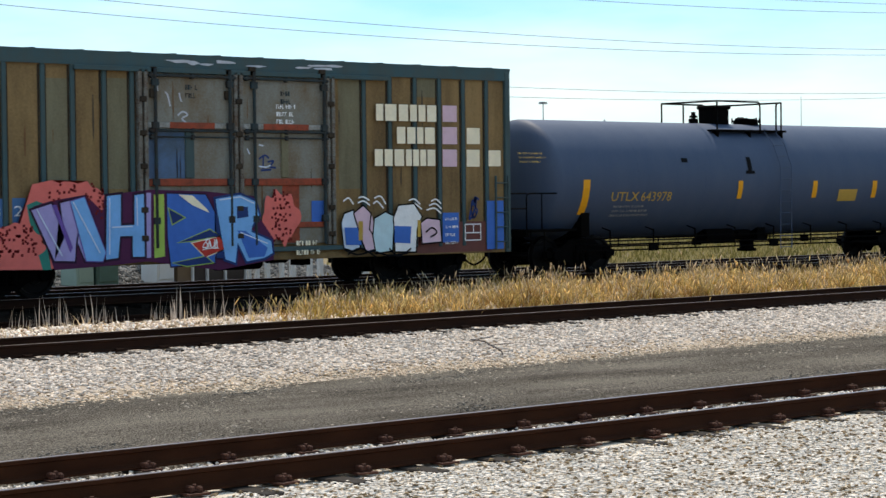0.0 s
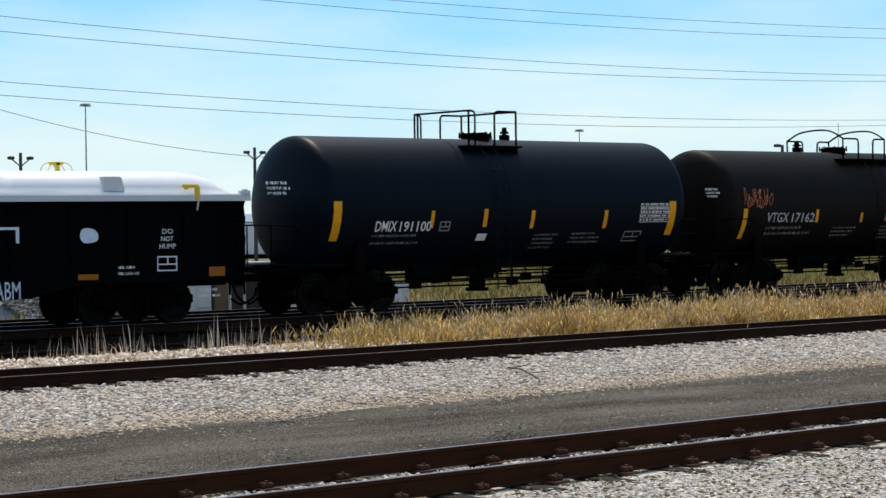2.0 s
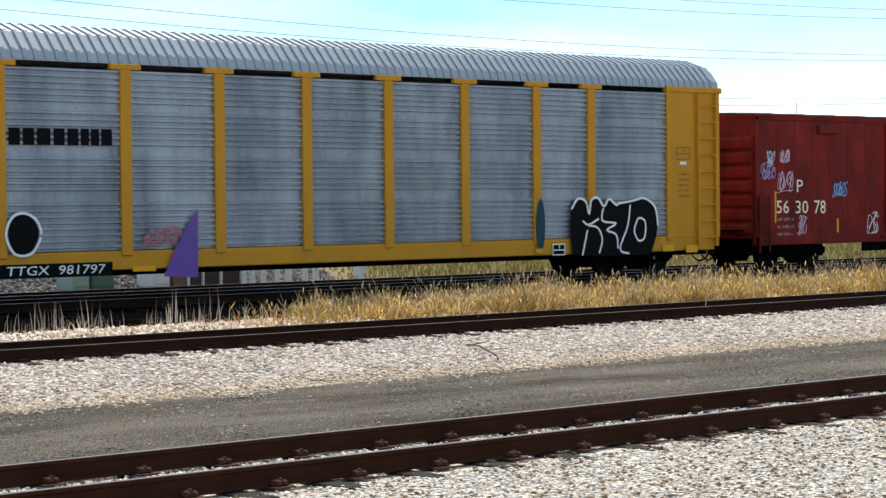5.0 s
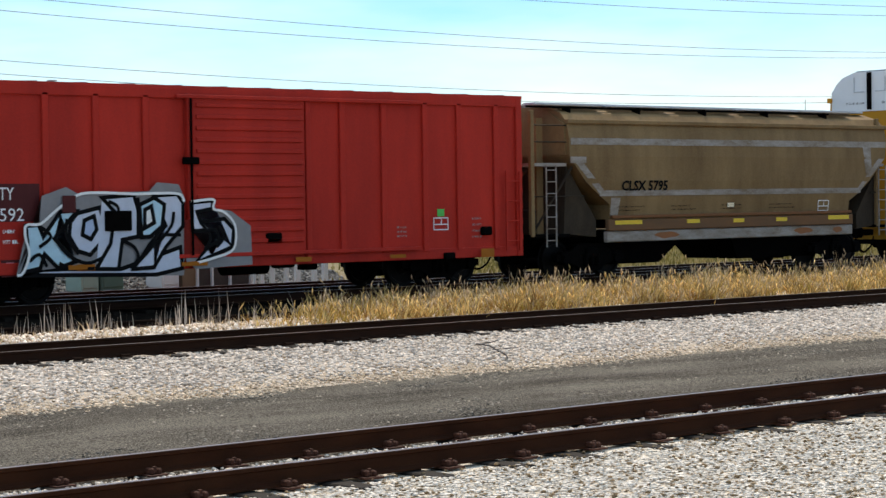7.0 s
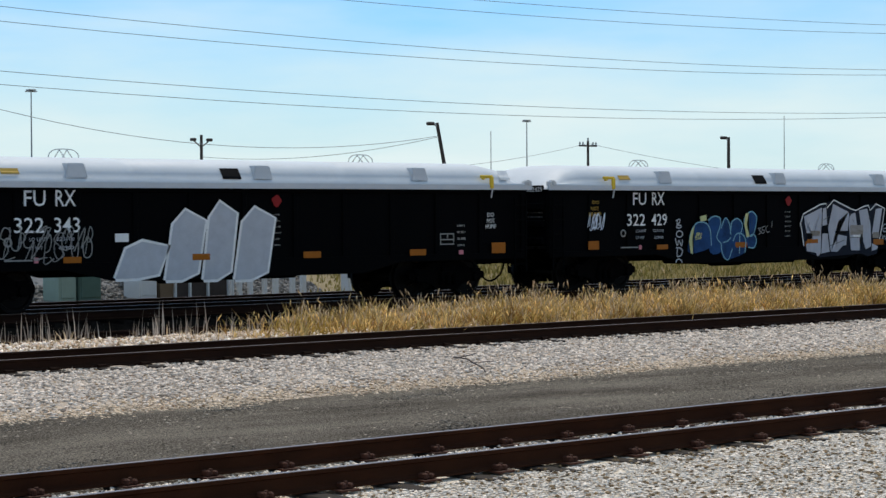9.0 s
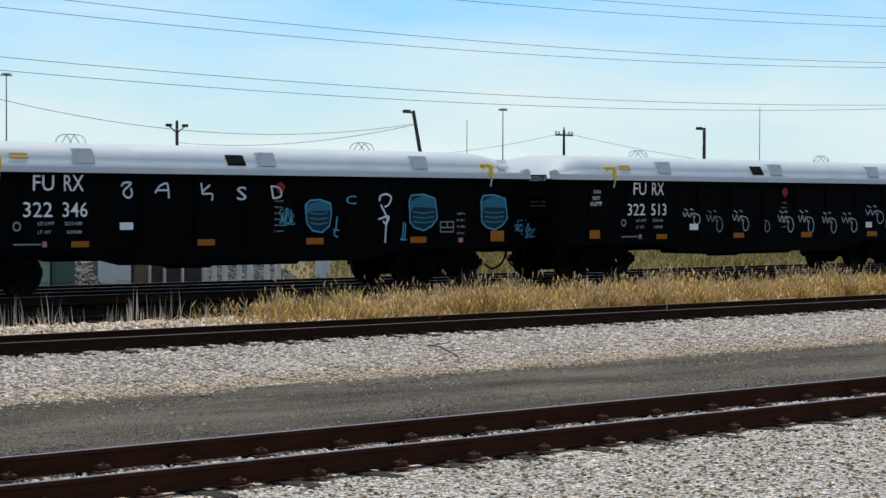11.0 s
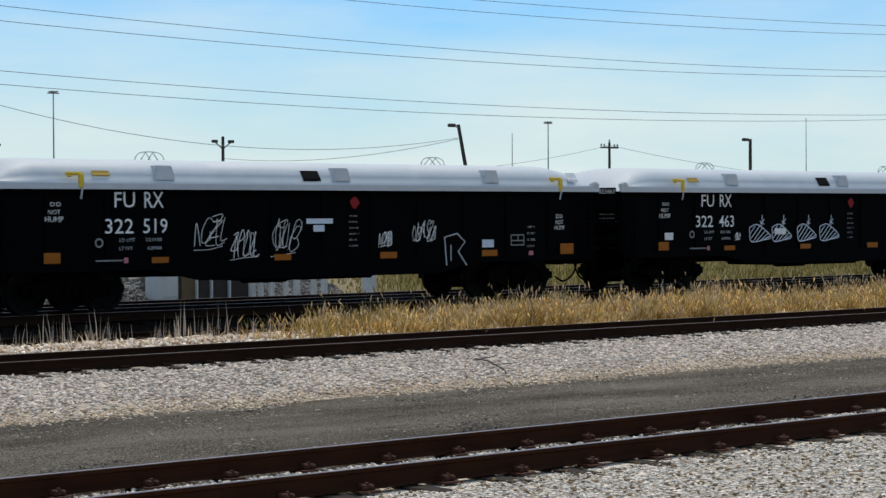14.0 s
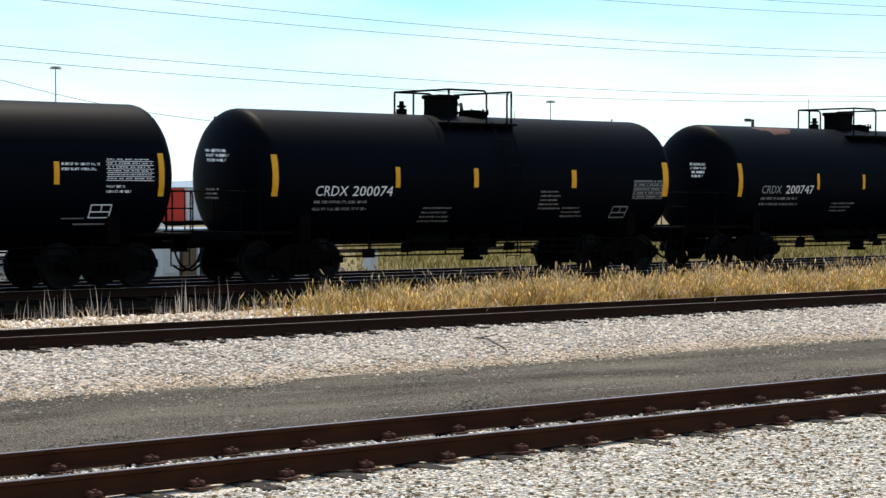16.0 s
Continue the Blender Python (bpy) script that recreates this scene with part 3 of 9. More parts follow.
stones("road_chippings", 11000, (7, 31, 15.5, 20.9), 0.040, lambda x, y: -0.135 - 0.155 * (y - 15.1) / 6.8 - 0.004, M["chip"], "pale loose chippings on the dark gravel road", 6, share(9, lambda x, y: 0.22 + 0.78 * (np.sin(y * 2.6 + 0.4 * np.sin(x * 0.6)) > 0.45)), 0.5)
stones("road_grit", 36000, (7, 31, 15.5, 20.9), 0.036, lambda x, y: -0.135 - 0.155 * (y - 15.1) / 6.8 - 0.008, M["road_stone"], "dark loose grit of the gravel road", 10, wedge, 0.45)


# ---------------------------------------------------------------- rails
def rail_section():
    """Half outline of a flat-bottomed rail, height 0.18, head 0.075."""
    h = [(0.0375, 0.0), (0.0375, -0.030), (0.010, -0.045), (0.009, -0.135), (0.022, -0.150), (0.075, -0.166), (0.075, -0.180)]
    return [(-y, z) for y, z in h] + [(y, z) for y, z in reversed(h)]


def track(name, y_near, top, x0, x1, label, ties_from, ties_to, pitch, first, plates=True, clips=None, worn=True, steel="rail_far"):
    t = thing(name, label, "railway track", kind="structure")
    for y in (y_near, y_near + 1.51):
        bm = bmesh.new()
        extrude_profile(bm, [(y + a, top - 0.004 + b) for a, b in rail_section()], x0, x1)
        r = part("rail", bm, M[steel], t)
        part("rail_head_top", boxes((x0, x1, y - 0.028, y + 0.030, top - 0.01, top)), M["rail_top"] if worn else M[steel], r, "rubbed steel running surface" if worn else "rusted running surface")
    tie_me, plate_me = None, None
    n = int((ties_to - ties_from) / pitch)
    rng = random.Random(name)
    for k in range(n):
        x = first + ties_from + k * pitch + rng.uniform(-0.03, 0.03)
        # ties of the far tracks share the shadow-darkened ballast colour
        if tie_me is None:
            o = part("tie", boxes((-0.11, 0.11, -0.55, 2.05, -0.37, -0.195), bevel=0.012), M["tie"] if plates else M["shaded_dirt"], t)
            tie_me = o.data
        else:
            o = shared("tie", tie_me, t)
        o.location = (x, y_near, top)
        if plates and clips is None:
            for y in (y_near, y_near + 1.51):
                if plate_me is None:
                    bm = boxes((-0.10, 0.10, -0.17, 0.17, -0.196, -0.182))
                    for sx in (-0.06, 0.06):
                        for sy in (-0.095, 0.095):
                            box(bm, sx - 0.022, sx + 0.022, sy - 0.03, sy + 0.03, -0.19, -0.145, 0.006)
                    box(bm, -0.075, 0.075, -0.135, -0.085, -0.185, -0.150, 0.012)
                    p = part("tie_plate", bm, M[steel], t, "rusty tie plate with spikes")
                    plate_me = p.data
                else:
                    p = shared("tie_plate", plate_me, t)
                p.location = (x, y, top)
    if clips:
        for y, c0 in zip((y_near, y_near + 1.51), clips):
            for k in range(n):
                if plate_me is None:
                    bm = boxes((-0.10, 0.10, -0.19, 0.17, -0.200, -0.182))
                    p = part("tie_plate", bm, M["clip"], t, "rusty tie plate")
                    plate_me = p.data
                    bm = bmesh.new()
                    box(bm, -0.06, -0.015, -0.150, -0.045, -0.185, -0.125, 0.012)
                    box(bm, 0.015, 0.06, -0.150, -0.045, -0.185, -0.132, 0.012)
                    box(bm, -0.065, 0.065, -0.135, -0.075, -0.185, -0.145, 0.018)
                    rod(bm, (0, -0.105, -0.15), (0, -0.105, -0.115), 0.02, 8)
                    clip_me = part("rail_clip", bm, M["clip"], p, "rusty bolted rail clip").data
                else:
                    p = shared("tie_plate", plate_me, t)
                    shared("rail_clip", clip_me, p)
                p.location = (c0 + k * pitch + rng.uniform(-0.05, 0.05), y, top)
                p.rotation_euler = (0, 0, rng.uniform(-0.12, 0.12))
    return t


track("track_near", 13.79, -0.03, -30, 90, "rusty siding track with spiked tie plates in pale ballast", 4, 26, 0.912, 0.24, clips=(3.73, 4.26), steel="rail")
track("track_middle", 27.18, 0.0, -60, 160, "rusty unused track beside dry grass", 12, 46, 0.8, 0.1)
track("track_overgrown", 31.0, 0.0, -60, 160, "old track half lost in dry grass", 14, 50, 0.8, 0.3, False, worn=False)
track("track_train", 35.66, 0.22, -120, 260, "main track on which the freight train runs", 16, 60, 0.8, 0.2, False)
track("track_beyond", 39.8, 0.16, -120, 260, "another track behind the train", 20, 40, 0.8, 0.2, False)


# ---------------------------------------------------------------- railway cars
RAIL = 0.22          # top of the rail under the train
MIDDLE = 36.42       # the train track's centre line
CARS = []            # (car, place along the train)
WHEELS = []


def wheel_mesh():
    """A wheelset: two dished wheels with flanges and an axle, in one turning piece."""
    bm = lathe([(-0.86, 0.09), (-0.80, 0.09), (-0.80, 0.17), (-0.775, 0.19), (-0.765, 0.36), (-0.80, 0.385), (-0.80, 0.455), (-0.70, 0.462), (-0.69, 0.49), (-0.665, 0.485),
                (-0.66, 0.38), (-0.70, 0.35), (-0.71, 0.18), (-0.64, 0.15), (-0.62, 0.085), (0.62, 0.085), (0.64, 0.15), (0.71, 0.18), (0.70, 0.35), (0.66, 0.38),
                (0.665, 0.485), (0.69, 0.49), (0.70, 0.462), (0.80, 0.455), (0.80, 0.385), (0.765, 0.36), (0.775, 0.19), (0.80, 0.17), (0.80, 0.09), (0.86, 0.09)], 28, "Y")
    return bm


def truck_meshes():
    """One bogie: cast side frames with springs and bearing caps, a bolster and brake beams."""
    frames = []
    for s in (-1, 1):
        frame_bm = bmesh.new()
        frames.append(frame_bm)
        y0, y1 = (s * 1.06 - 0.07, s * 1.06 + 0.07)
        for pts in ([(-1.15, .58), (-.78, .62), (-.42, .84), (.42, .84), (.78, .62), (1.15, .58), (1.15, .42), (.80, .40), (.46, .30), (.34, .18), (-.34, .18), (-.46, .30), (-.80, .40), (-1.15, .42)],):
            a = [frame_bm.verts.new((x, y0, z)) for x, z in pts]
            b = [frame_bm.verts.new((x, y1, z)) for x, z in pts]
            n = len(pts)
            for k in range(n):
                frame_bm.faces.new((a[k], a[(k + 1) % n], b[(k + 1) % n], b[k]))
            frame_bm.faces.new(a)
            frame_bm.faces.new(b[::-1])
    spring = bmesh.new()
    for k in range(5):
        rod(spring, (0, 0, 0.30 + k * 0.06), (0, 0, 0.345 + k * 0.06), 0.075, 10)
    rod(spring, (0, 0, 0.30), (0, 0, 0.58), 0.05, 8)
    cap = bmesh.new()
    rod(cap, (0, -0.13, 0.46), (0, 0.13, 0.46), 0.115, 14)
    box(cap, -0.15, 0.15, -0.09, 0.09, 0.54, 0.66, 0.02)
    bol = boxes((-0.2, 0.2, -1.2, 1.2, 0.50, 0.74), bevel=0.03)
    rod(bol, (0, 0, 0.7), (0, 0, 0.92), 0.2, 16)
    brake = boxes((-0.03, 0.03, -0.95, 0.95, 0.36, 0.44))
    return dict(side_frame=frames[0], far_side_frame=frames[1], spring=spring, bearing_cap=cap, truck=bol, brake_beam=brake)


TRUCK = {}


def truck(car, x):
    """A bogie with two wheelsets; the meshes are shared by all cars."""
    if not TRUCK:
        for k, bm in truck_meshes().items():
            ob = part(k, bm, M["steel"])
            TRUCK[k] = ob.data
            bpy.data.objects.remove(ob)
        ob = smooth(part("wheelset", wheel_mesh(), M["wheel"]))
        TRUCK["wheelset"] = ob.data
        bpy.data.objects.remove(ob)
    t = shared("truck", TRUCK["truck"], car, Matrix.Translation((x, 0, 0)))
    shared("side_frame", TRUCK["side_frame"], t)
    shared("side_frame", TRUCK["far_side_frame"], t)
    for q in (-1, 1):
        for dx in (-0.2, 0, 0.2):
            shared("spring", TRUCK["spring"], t, Matrix.Translation((dx, q * 1.15, 0)))
        for dx in (-0.88, 0.88):
            shared("bearing_cap", TRUCK["bearing_cap"], t, Matrix.Translation((dx, q * 1.08, 0)))
    for dx in (-0.39, 0.39):
        shared("brake_beam", TRUCK["brake_beam"], t, Matrix.Translation((dx, 0, 0)))
    for dx in (-0.88, 0.88):
        w = shared("wheelset", TRUCK["wheelset"], t, Matrix.Translation((dx, 0, 0.462)))
        WHEELS.append((w, dx))
    return t


def coupler(car, x, side):
    bm = boxes((x - 0.35, x + 0.35, -0.09, 0.09, 0.76, 0.94), bevel=0.02)
    box(bm, x + side * 0.35 - 0.15, x + side * 0.35 + 0.15, -0.16, 0.16, 0.70, 1.0, 0.04)
    part("coupler", bm, M["steel"], car)
    hose = bmesh.new()
    path(hose, curve_pts([(x, -0.35, 0.75), (x + side * 0.15, -0.35, 0.45), (x + side * 0.45, -0.32, 0.30), (x + side * 0.7, -0.3, 0.42)], 5), 0.025)
    part("brake_hose", hose, M["steel"], car)


def ladder(car, x, y, z0, z1, w=0.4, rungs=6, material=None, along="x", name="ladder"):
    bm = bmesh.new()
    d = Vector((1, 0, 0)) if along == "x" else Vector((0, 1, 0))
    p = Vector((x, y, 0))
    for s in (-w / 2, w / 2):
        a = p + d * s
        box(bm, a.x - 0.02, a.x + 0.02, a.y - 0.02, a.y + 0.02, z0, z1)
    for k in range(rungs):
        z = z0 + (z1 - z0) * (k + 0.5) / rungs
        a, b = p - d * w / 2, p + d * w / 2
        rod(bm, (a.x, a.y, z), (b.x, b.y, z), 0.014, 6)
    return part(name, bm, material or M["steel"], car)


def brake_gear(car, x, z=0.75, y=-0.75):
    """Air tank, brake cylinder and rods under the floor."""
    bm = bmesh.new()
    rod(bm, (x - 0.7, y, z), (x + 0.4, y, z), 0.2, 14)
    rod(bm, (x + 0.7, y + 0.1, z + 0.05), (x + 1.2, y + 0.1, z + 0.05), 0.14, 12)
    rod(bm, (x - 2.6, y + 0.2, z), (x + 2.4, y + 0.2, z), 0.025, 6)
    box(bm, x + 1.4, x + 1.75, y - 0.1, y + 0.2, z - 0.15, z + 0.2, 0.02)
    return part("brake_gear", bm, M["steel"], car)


def car_root(name, label, category, place, group="cars of the freight train"):
    c = thing(name, label, category, group)
    c.location = (place, MIDDLE, RAIL)
    CARS.append((c, place))
    return c


# ---------------------------------------------------------------- tank cars
def tank_car(label, place, half, radius, zc, paint, rail, man, valve_at, hood=None, hump=0.0, long_frame=False, shift=0.0):
    """half: half the tank's length; rail: the top platform's railing as near end, ladder gap from and to, far end, and height;
    man, valve_at, hood: places of the manway, the relief valve and the valve housing."""
    c = car_root("tank_car", label, "tank car", place)
    d = 0.55  # depth of the dished heads
    prof = [(-half + d * (1 - math.cos(a)), max(0.02, radius * math.sin(a))) for a in [math.pi / 2 * (k / 12) for k in range(13)]]
    inner = [(-half * f, radius) for f in (0.62, 0.33, 0.0)]
    left = prof + [(-half + d + 0.05, radius)] + inner
    full = left + [(-x, r) for x, r in reversed(left[:-1])]
    tank = smooth(part("tank", lathe(full, 64), paint, c))
    tank.location = (shift, 0, zc)
    for x in (-half * 0.62, -half * 0.33, half * 0.33, half * 0.62):
        smooth(part("weld_seam", lathe([(x - 0.02, radius - 0.01), (x - 0.012, radius + 0.0015), (x + 0.012, radius + 0.0015), (x + 0.02, radius - 0.01)], 48), paint, tank))
    hatch = man
    bolster_x = half - 1.55
    end = half + (0.25 if not long_frame else 0.55)
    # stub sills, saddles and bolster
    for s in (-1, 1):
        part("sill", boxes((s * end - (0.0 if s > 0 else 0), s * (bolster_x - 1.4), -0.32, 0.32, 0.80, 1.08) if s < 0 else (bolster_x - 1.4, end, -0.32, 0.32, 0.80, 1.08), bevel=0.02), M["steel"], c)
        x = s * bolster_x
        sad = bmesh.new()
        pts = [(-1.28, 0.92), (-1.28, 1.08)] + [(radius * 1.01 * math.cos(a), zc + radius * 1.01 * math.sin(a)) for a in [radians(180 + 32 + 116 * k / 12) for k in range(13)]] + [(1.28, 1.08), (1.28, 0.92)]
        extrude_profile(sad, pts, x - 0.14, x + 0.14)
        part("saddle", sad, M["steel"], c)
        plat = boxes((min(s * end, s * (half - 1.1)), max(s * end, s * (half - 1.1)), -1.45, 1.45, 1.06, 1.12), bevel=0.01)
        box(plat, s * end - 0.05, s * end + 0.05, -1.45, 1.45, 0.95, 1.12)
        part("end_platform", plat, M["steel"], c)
        # end railing
        r = bmesh.new()
        xe = s * (half - 0.25)
        for y in (-1.42, 1.42):
            path(r, arc_path([(s * end, y, 1.1), (s * end, y, 1.98), (s * (half - 1.25), y, 1.98)], 0.12), 0.018)
            rod(r, (s * (end - 0.5), y, 1.1), (s * (end - 0.5), y, 1.98), 0.016, 6)
        path(r, [(s * end, -1.42, 1.62), (s * end, -0.5, 1.62)], 0.016)
        path(r, [(s * end, -1.42, 1.98), (s * end, 1.42, 1.98)], 0.018)
        path(r, [(s * end, 0.45, 1.1), (s * end, 0.45, 1.98)], 0.018)
        path(r, [(s * end, -0.45, 1.1), (s * end, -0.45, 1.98)], 0.018)
        part("end_railing", r, M["steel"], c)
        step = bmesh.new()
        path(step, [(s * (end - 0.1), -1.45, 1.08), (s * (end - 0.1), -1.45, 0.45), (s * (end - 0.55), -1.45, 0.45), (s * (end - 0.55), -1.45, 1.08)], 0.016)
        rod(step, (s * (end - 0.1), -1.45, 0.75), (s * (end - 0.55), -1.45, 0.75), 0.014, 6)
        part("sill_step", step, M["steel"], c)
        coupler(c, s * (end + 0.25), s)
        truck(c, x)
    # side running board pipes and hangers under the belly
    run = bmesh.new()
    for y in (-1.36, 1.36):
        for z in (0.86, 0.70, 0.56):
            rod(run, (-bolster_x, y, z), (bolster_x, y, z), 0.020, 6)
        n = 9
        for k in range(n):
            x = -bolster_x + 2 * bolster_x * (k + 0.5) / n
            rod(run, (x, y, 0.54), (x, y, 1.06), 0.02, 6)
            if k % 3 == 1:
                box(run, x - 0.16, x + 0.16, y - 0.03, y + 0.03, 0.52, 0.72)
            rod(run, (x, y, 1.04), (x, y * 0.8, zc - radius * 0.79), 0.016, 6)
    part("side_pipe_rail", run, M["steel"], c)
    # bottom outlet and brake gear
    low = bmesh.new()
    rod(low, (hatch, 0, 0.42), (hatch, 0, zc - radius + 0.05), 0.2, 14)
    rod(low, (hatch, 0, 0.36), (hatch, 0, 0.44), 0.27, 14)
    box(low, hatch - 0.5, hatch + 0.5, -0.35, 0.35, zc - radius - 0.12, zc - radius + 0.05, 0.03)
    part("bottom_outlet", low, M["steel"], c)
    brake_gear(c, hatch - 1.9, 0.82, -0.7)
    # top platform, manway and valves
    top = zc + radius
    x0, g0, g1, x1, ztop = rail
    edge = zc + math.sqrt(radius ** 2 - 0.98 ** 2)
    for y0, y1 in ((-1.06, -0.5), (0.5, 1.06)):
        plat = boxes((x0 - 0.15, x1 + 0.12, y0, y1, edge + 0.12, edge + 0.17))
        for x in (x0, (x0 + x1) / 2, x1):
            box(plat, x - 0.03, x + 0.03, y0 + 0.05, y1 - 0.05, edge - 0.05, edge + 0.13)
        part("top_platform", plat, M["steel"], c)
    mw = bmesh.new()
    rod(mw, (man, 0, top - 0.08), (man, 0, top + 0.07), 0.34, 24)
    rod(mw, (man, 0, top + 0.07), (man, 0, top + 0.11), 0.39, 24)
    rod(mw, (man, 0, top + 0.10), (man, 0, top + 0.15), 0.22, 18)
    for k in range(8):
        a = math.pi * 2 * k / 8
        rod(mw, (man + 0.37 * math.cos(a), 0.37 * math.sin(a), top + 0.03), (man + 0.37 * math.cos(a), 0.37 * math.sin(a), top + 0.17), 0.022, 6)
    part("manway", mw, M["steel"], c)
    vl = bmesh.new()
    rod(vl, (valve_at, 0, top - 0.03), (valve_at, 0, top + 0.12), 0.13, 12)
    rod(vl, (valve_at, 0, top + 0.12), (valve_at, 0, top + 0.30), 0.06, 10)
    rod(vl, (valve_at, 0, top + 0.15), (valve_at, 0, top + 0.20), 0.11, 10)
    part("relief_valve", vl, M["steel"], c)
    if hood is not None:
        part("valve_housing", boxes((hood - 0.29, hood + 0.29, -0.30, 0.30, top - 0.05, top + 0.45), (hood - 0.33, hood + 0.33, -0.34, 0.34, top + 0.38, top + 0.48), bevel=0.03), M["steel"], c)
    fence = bmesh.new()
    Y = 0.98
    pipe = 0.024
    # ends: a bar across, arched on the older car
    for x in (x0, x1):
        path(fence, curve_pts([(x, Y, ztop), (x, 0.45, ztop + hump * 0.9), (x, -0.45, ztop + hump), (x, -Y, ztop)], 5) if hump else [(x, Y, ztop), (x, -Y, ztop)], pipe)
        for y in (-Y, Y):
            rod(fence, (x, y, edge - 0.1), (x, y, ztop), pipe, 6)
    for y in (-Y, Y):
        path(fence, arc_path([(x0, y, ztop), (g0, y, ztop), (g0, y, edge + 0.1)], 0.12), pipe)
        path(fence, arc_path([(x1, y, ztop), (g1, y, ztop), (g1, y, edge + 0.1)], 0.12), pipe)
    rod(fence, ((x0 + g0) / 2, Y, edge), ((x0 + g0) / 2, Y, ztop), pipe, 6)
    part("platform_railing", fence, M["steel"], c)
    # ladder down the near side, following the shell
    lad = bmesh.new()
    for x in (g0 + 0.1, g1 - 0.1):
        path(lad, [(x, -radius - 0.08, 0.45), (x, -radius - 0.08, zc + 0.35), (x, -radius * 0.86 - 0.05, zc + radius * 0.62), (x, -1.06, edge + 0.1), (x, -1.04, edge + 0.2)], 0.014)
    for k in range(10):
        z = 0.5 + k * 0.3
        if z > edge:
            break
        y = -radius - 0.08 if z < zc + 0.35 else -math.sqrt(max(radius ** 2 - (z - zc) ** 2, 0.5)) - 0.10
        rod(lad, (g0 + 0.1, y, z), (g1 - 0.1, y, z), 0.010, 6)
    part("ladder", lad, paint, c)
    return c, round_side(radius, zc)


# ---------------------------------------------------------------- covered gondolas
BAILS, BAILS_YELLOW = (-3.5, 4.35), (-3.4, 4.43)


def covered_gondola(label, place, length=16.5, loops="pole_steel", lid="lid"):
    """A black steel gondola with a white fibreglass cover in three moulded lengths."""
    c = car_root("covered_gondola", label, "gondola car", place)
    L, top, low = length / 2, 2.53, 0.98
    body = boxes((-L, L, -1.42, 1.42, low, top))
    # drop in the middle, fish-belly
    part("body", body, M["gondola"], c)
    sill = bmesh.new()
    pts = [(-L + 0.1, 1.0), (L - 0.1, 1.0), (L - 0.1, 0.86), (L - 3.9, 0.86), (L - 5.0, 0.62), (-L + 5.0, 0.62), (-L + 3.9, 0.86), (-L + 0.1, 0.86)]
    for y in (-1.46, 1.40):
        a = [sill.verts.new((x, y, z)) for x, z in pts]
        b = [sill.verts.new((x, y + 0.06, z)) for x, z in pts]
        n = len(pts)
        for k in range(n):
            sill.faces.new((a[k], a[(k + 1) % n], b[(k + 1) % n], b[k]))
        sill.faces.new(a)
        sill.faces.new(b[::-1])
    part("side_sill", sill, M["gondola"], c)
    n = 13
    rib = boxes((-0.06, 0.06, -0.02, 0.02, low - 0.1, top - 0.12), bevel=0.008)
    r0 = part("side_post", rib, M["gondola"], c)
    r0.location = (-L + 0.12, -1.435, 0)
    for k in range(n):
        for y in (-1.435, 1.435):
            if k or y > 0:
                shared("side_post", r0.data, c, Matrix.Translation((-L + 0.12 + (length - 0.24) * k / (n - 1), y, 0)))
    part("top_chord", boxes((-L, L, -1.456, -1.38, top - 0.14, top), (-L, L, 1.38, 1.456, top - 0.14, top), (-L, -L + 0.14, -1.45, 1.45, top - 0.14, top), (L - 0.14, L, -1.45, 1.45, top - 0.14, top), bevel=0.02), M["gondola"], c)
    part("centre_sill", boxes((-L - 0.3, L + 0.3, -0.25, 0.25, 0.72, 1.02)), M["steel"], c)
    for s in (-1, 1):
        ends = boxes(*[(s * L + min(0, s * 0.09), s * L + max(0, s * 0.09), -1.35, 1.35, low + 0.2 + 0.42 * k, low + 0.36 + 0.42 * k) for k in range(4)], bevel=0.02)
        part("end_rib", ends, M["gondola"], c)
        part("end_platform", boxes((min(s * L, s * (L + 0.3)), max(s * L, s * (L + 0.3)), -1.4, 1.4, 1.08, 1.13)), M["steel"], c)
        ladder(c, s * (L - 0.28), -1.53, 0.55, 2.3, 0.36, 5, M["gondola"], name="side_ladder")
        coupler(c, s * (L + 0.4), s)
        truck(c, s * (L - 2.25))
    brake_gear(c, -1.2, 0.72, -1.1)
    part("slope_sheet", boxes((-1.6, 1.8, -1.0, 1.0, 0.55, 1.0), bevel=0.08), M["gondola"], c)
    # cover
    cov = bmesh.new()
    half = [(-1.56, 2.50), (-1.56, 2.63), (-1.47, 2.67), (-1.43, 2.78), (-1.34, 2.90), (-1.18, 3.00), (-0.92, 3.07), (-0.5, 3.11)]
    sec = half + [(-y, z) for y, z in reversed(half)]
    e = L + 0.06
    xs_ = [(-e, 0.0), (-e + 0.06, 0.12), (-e + 0.75, 0.85), (-e + 1.25, 1.0), (-L / 3 - 0.08, 1.0), (-L / 3, 0.96), (-L / 3 + 0.08, 1.0), (L / 3 - 0.08, 1.0), (L / 3, 0.96), (L / 3 + 0.08, 1.0), (e - 1.25, 1.0), (e - 0.75, 0.85), (e - 0.06, 0.12), (e, 0.0)]
    rings = []
    for x, f in xs_:
        rings.append([cov.verts.new((x, y, 2.50 + (z - 2.50) * f if z > 2.63 else z)) for y, z in sec])
        if f < 0.13:
            for v in rings[-1]:
                v.co.z = min(v.co.z, 2.66)
    for p, q in zip(rings, rings[1:]):
        for k in range(len(sec) - 1):
            cov.faces.new((p[k], p[k + 1], q[k + 1], q[k]))
    cov.faces.new(rings[0])
    cov.faces.new(rings[-1][::-1])
    cover = smooth(part("cover", cov, M[lid], c, "white moulded fibreglass cover"), 75)
    part("cover_rim", boxes((-e, e, -1.585, -1.555, 2.485, 2.60), (-e, e, 1.555, 1.585, 2.485, 2.60)), M["lid_grey"], cover)
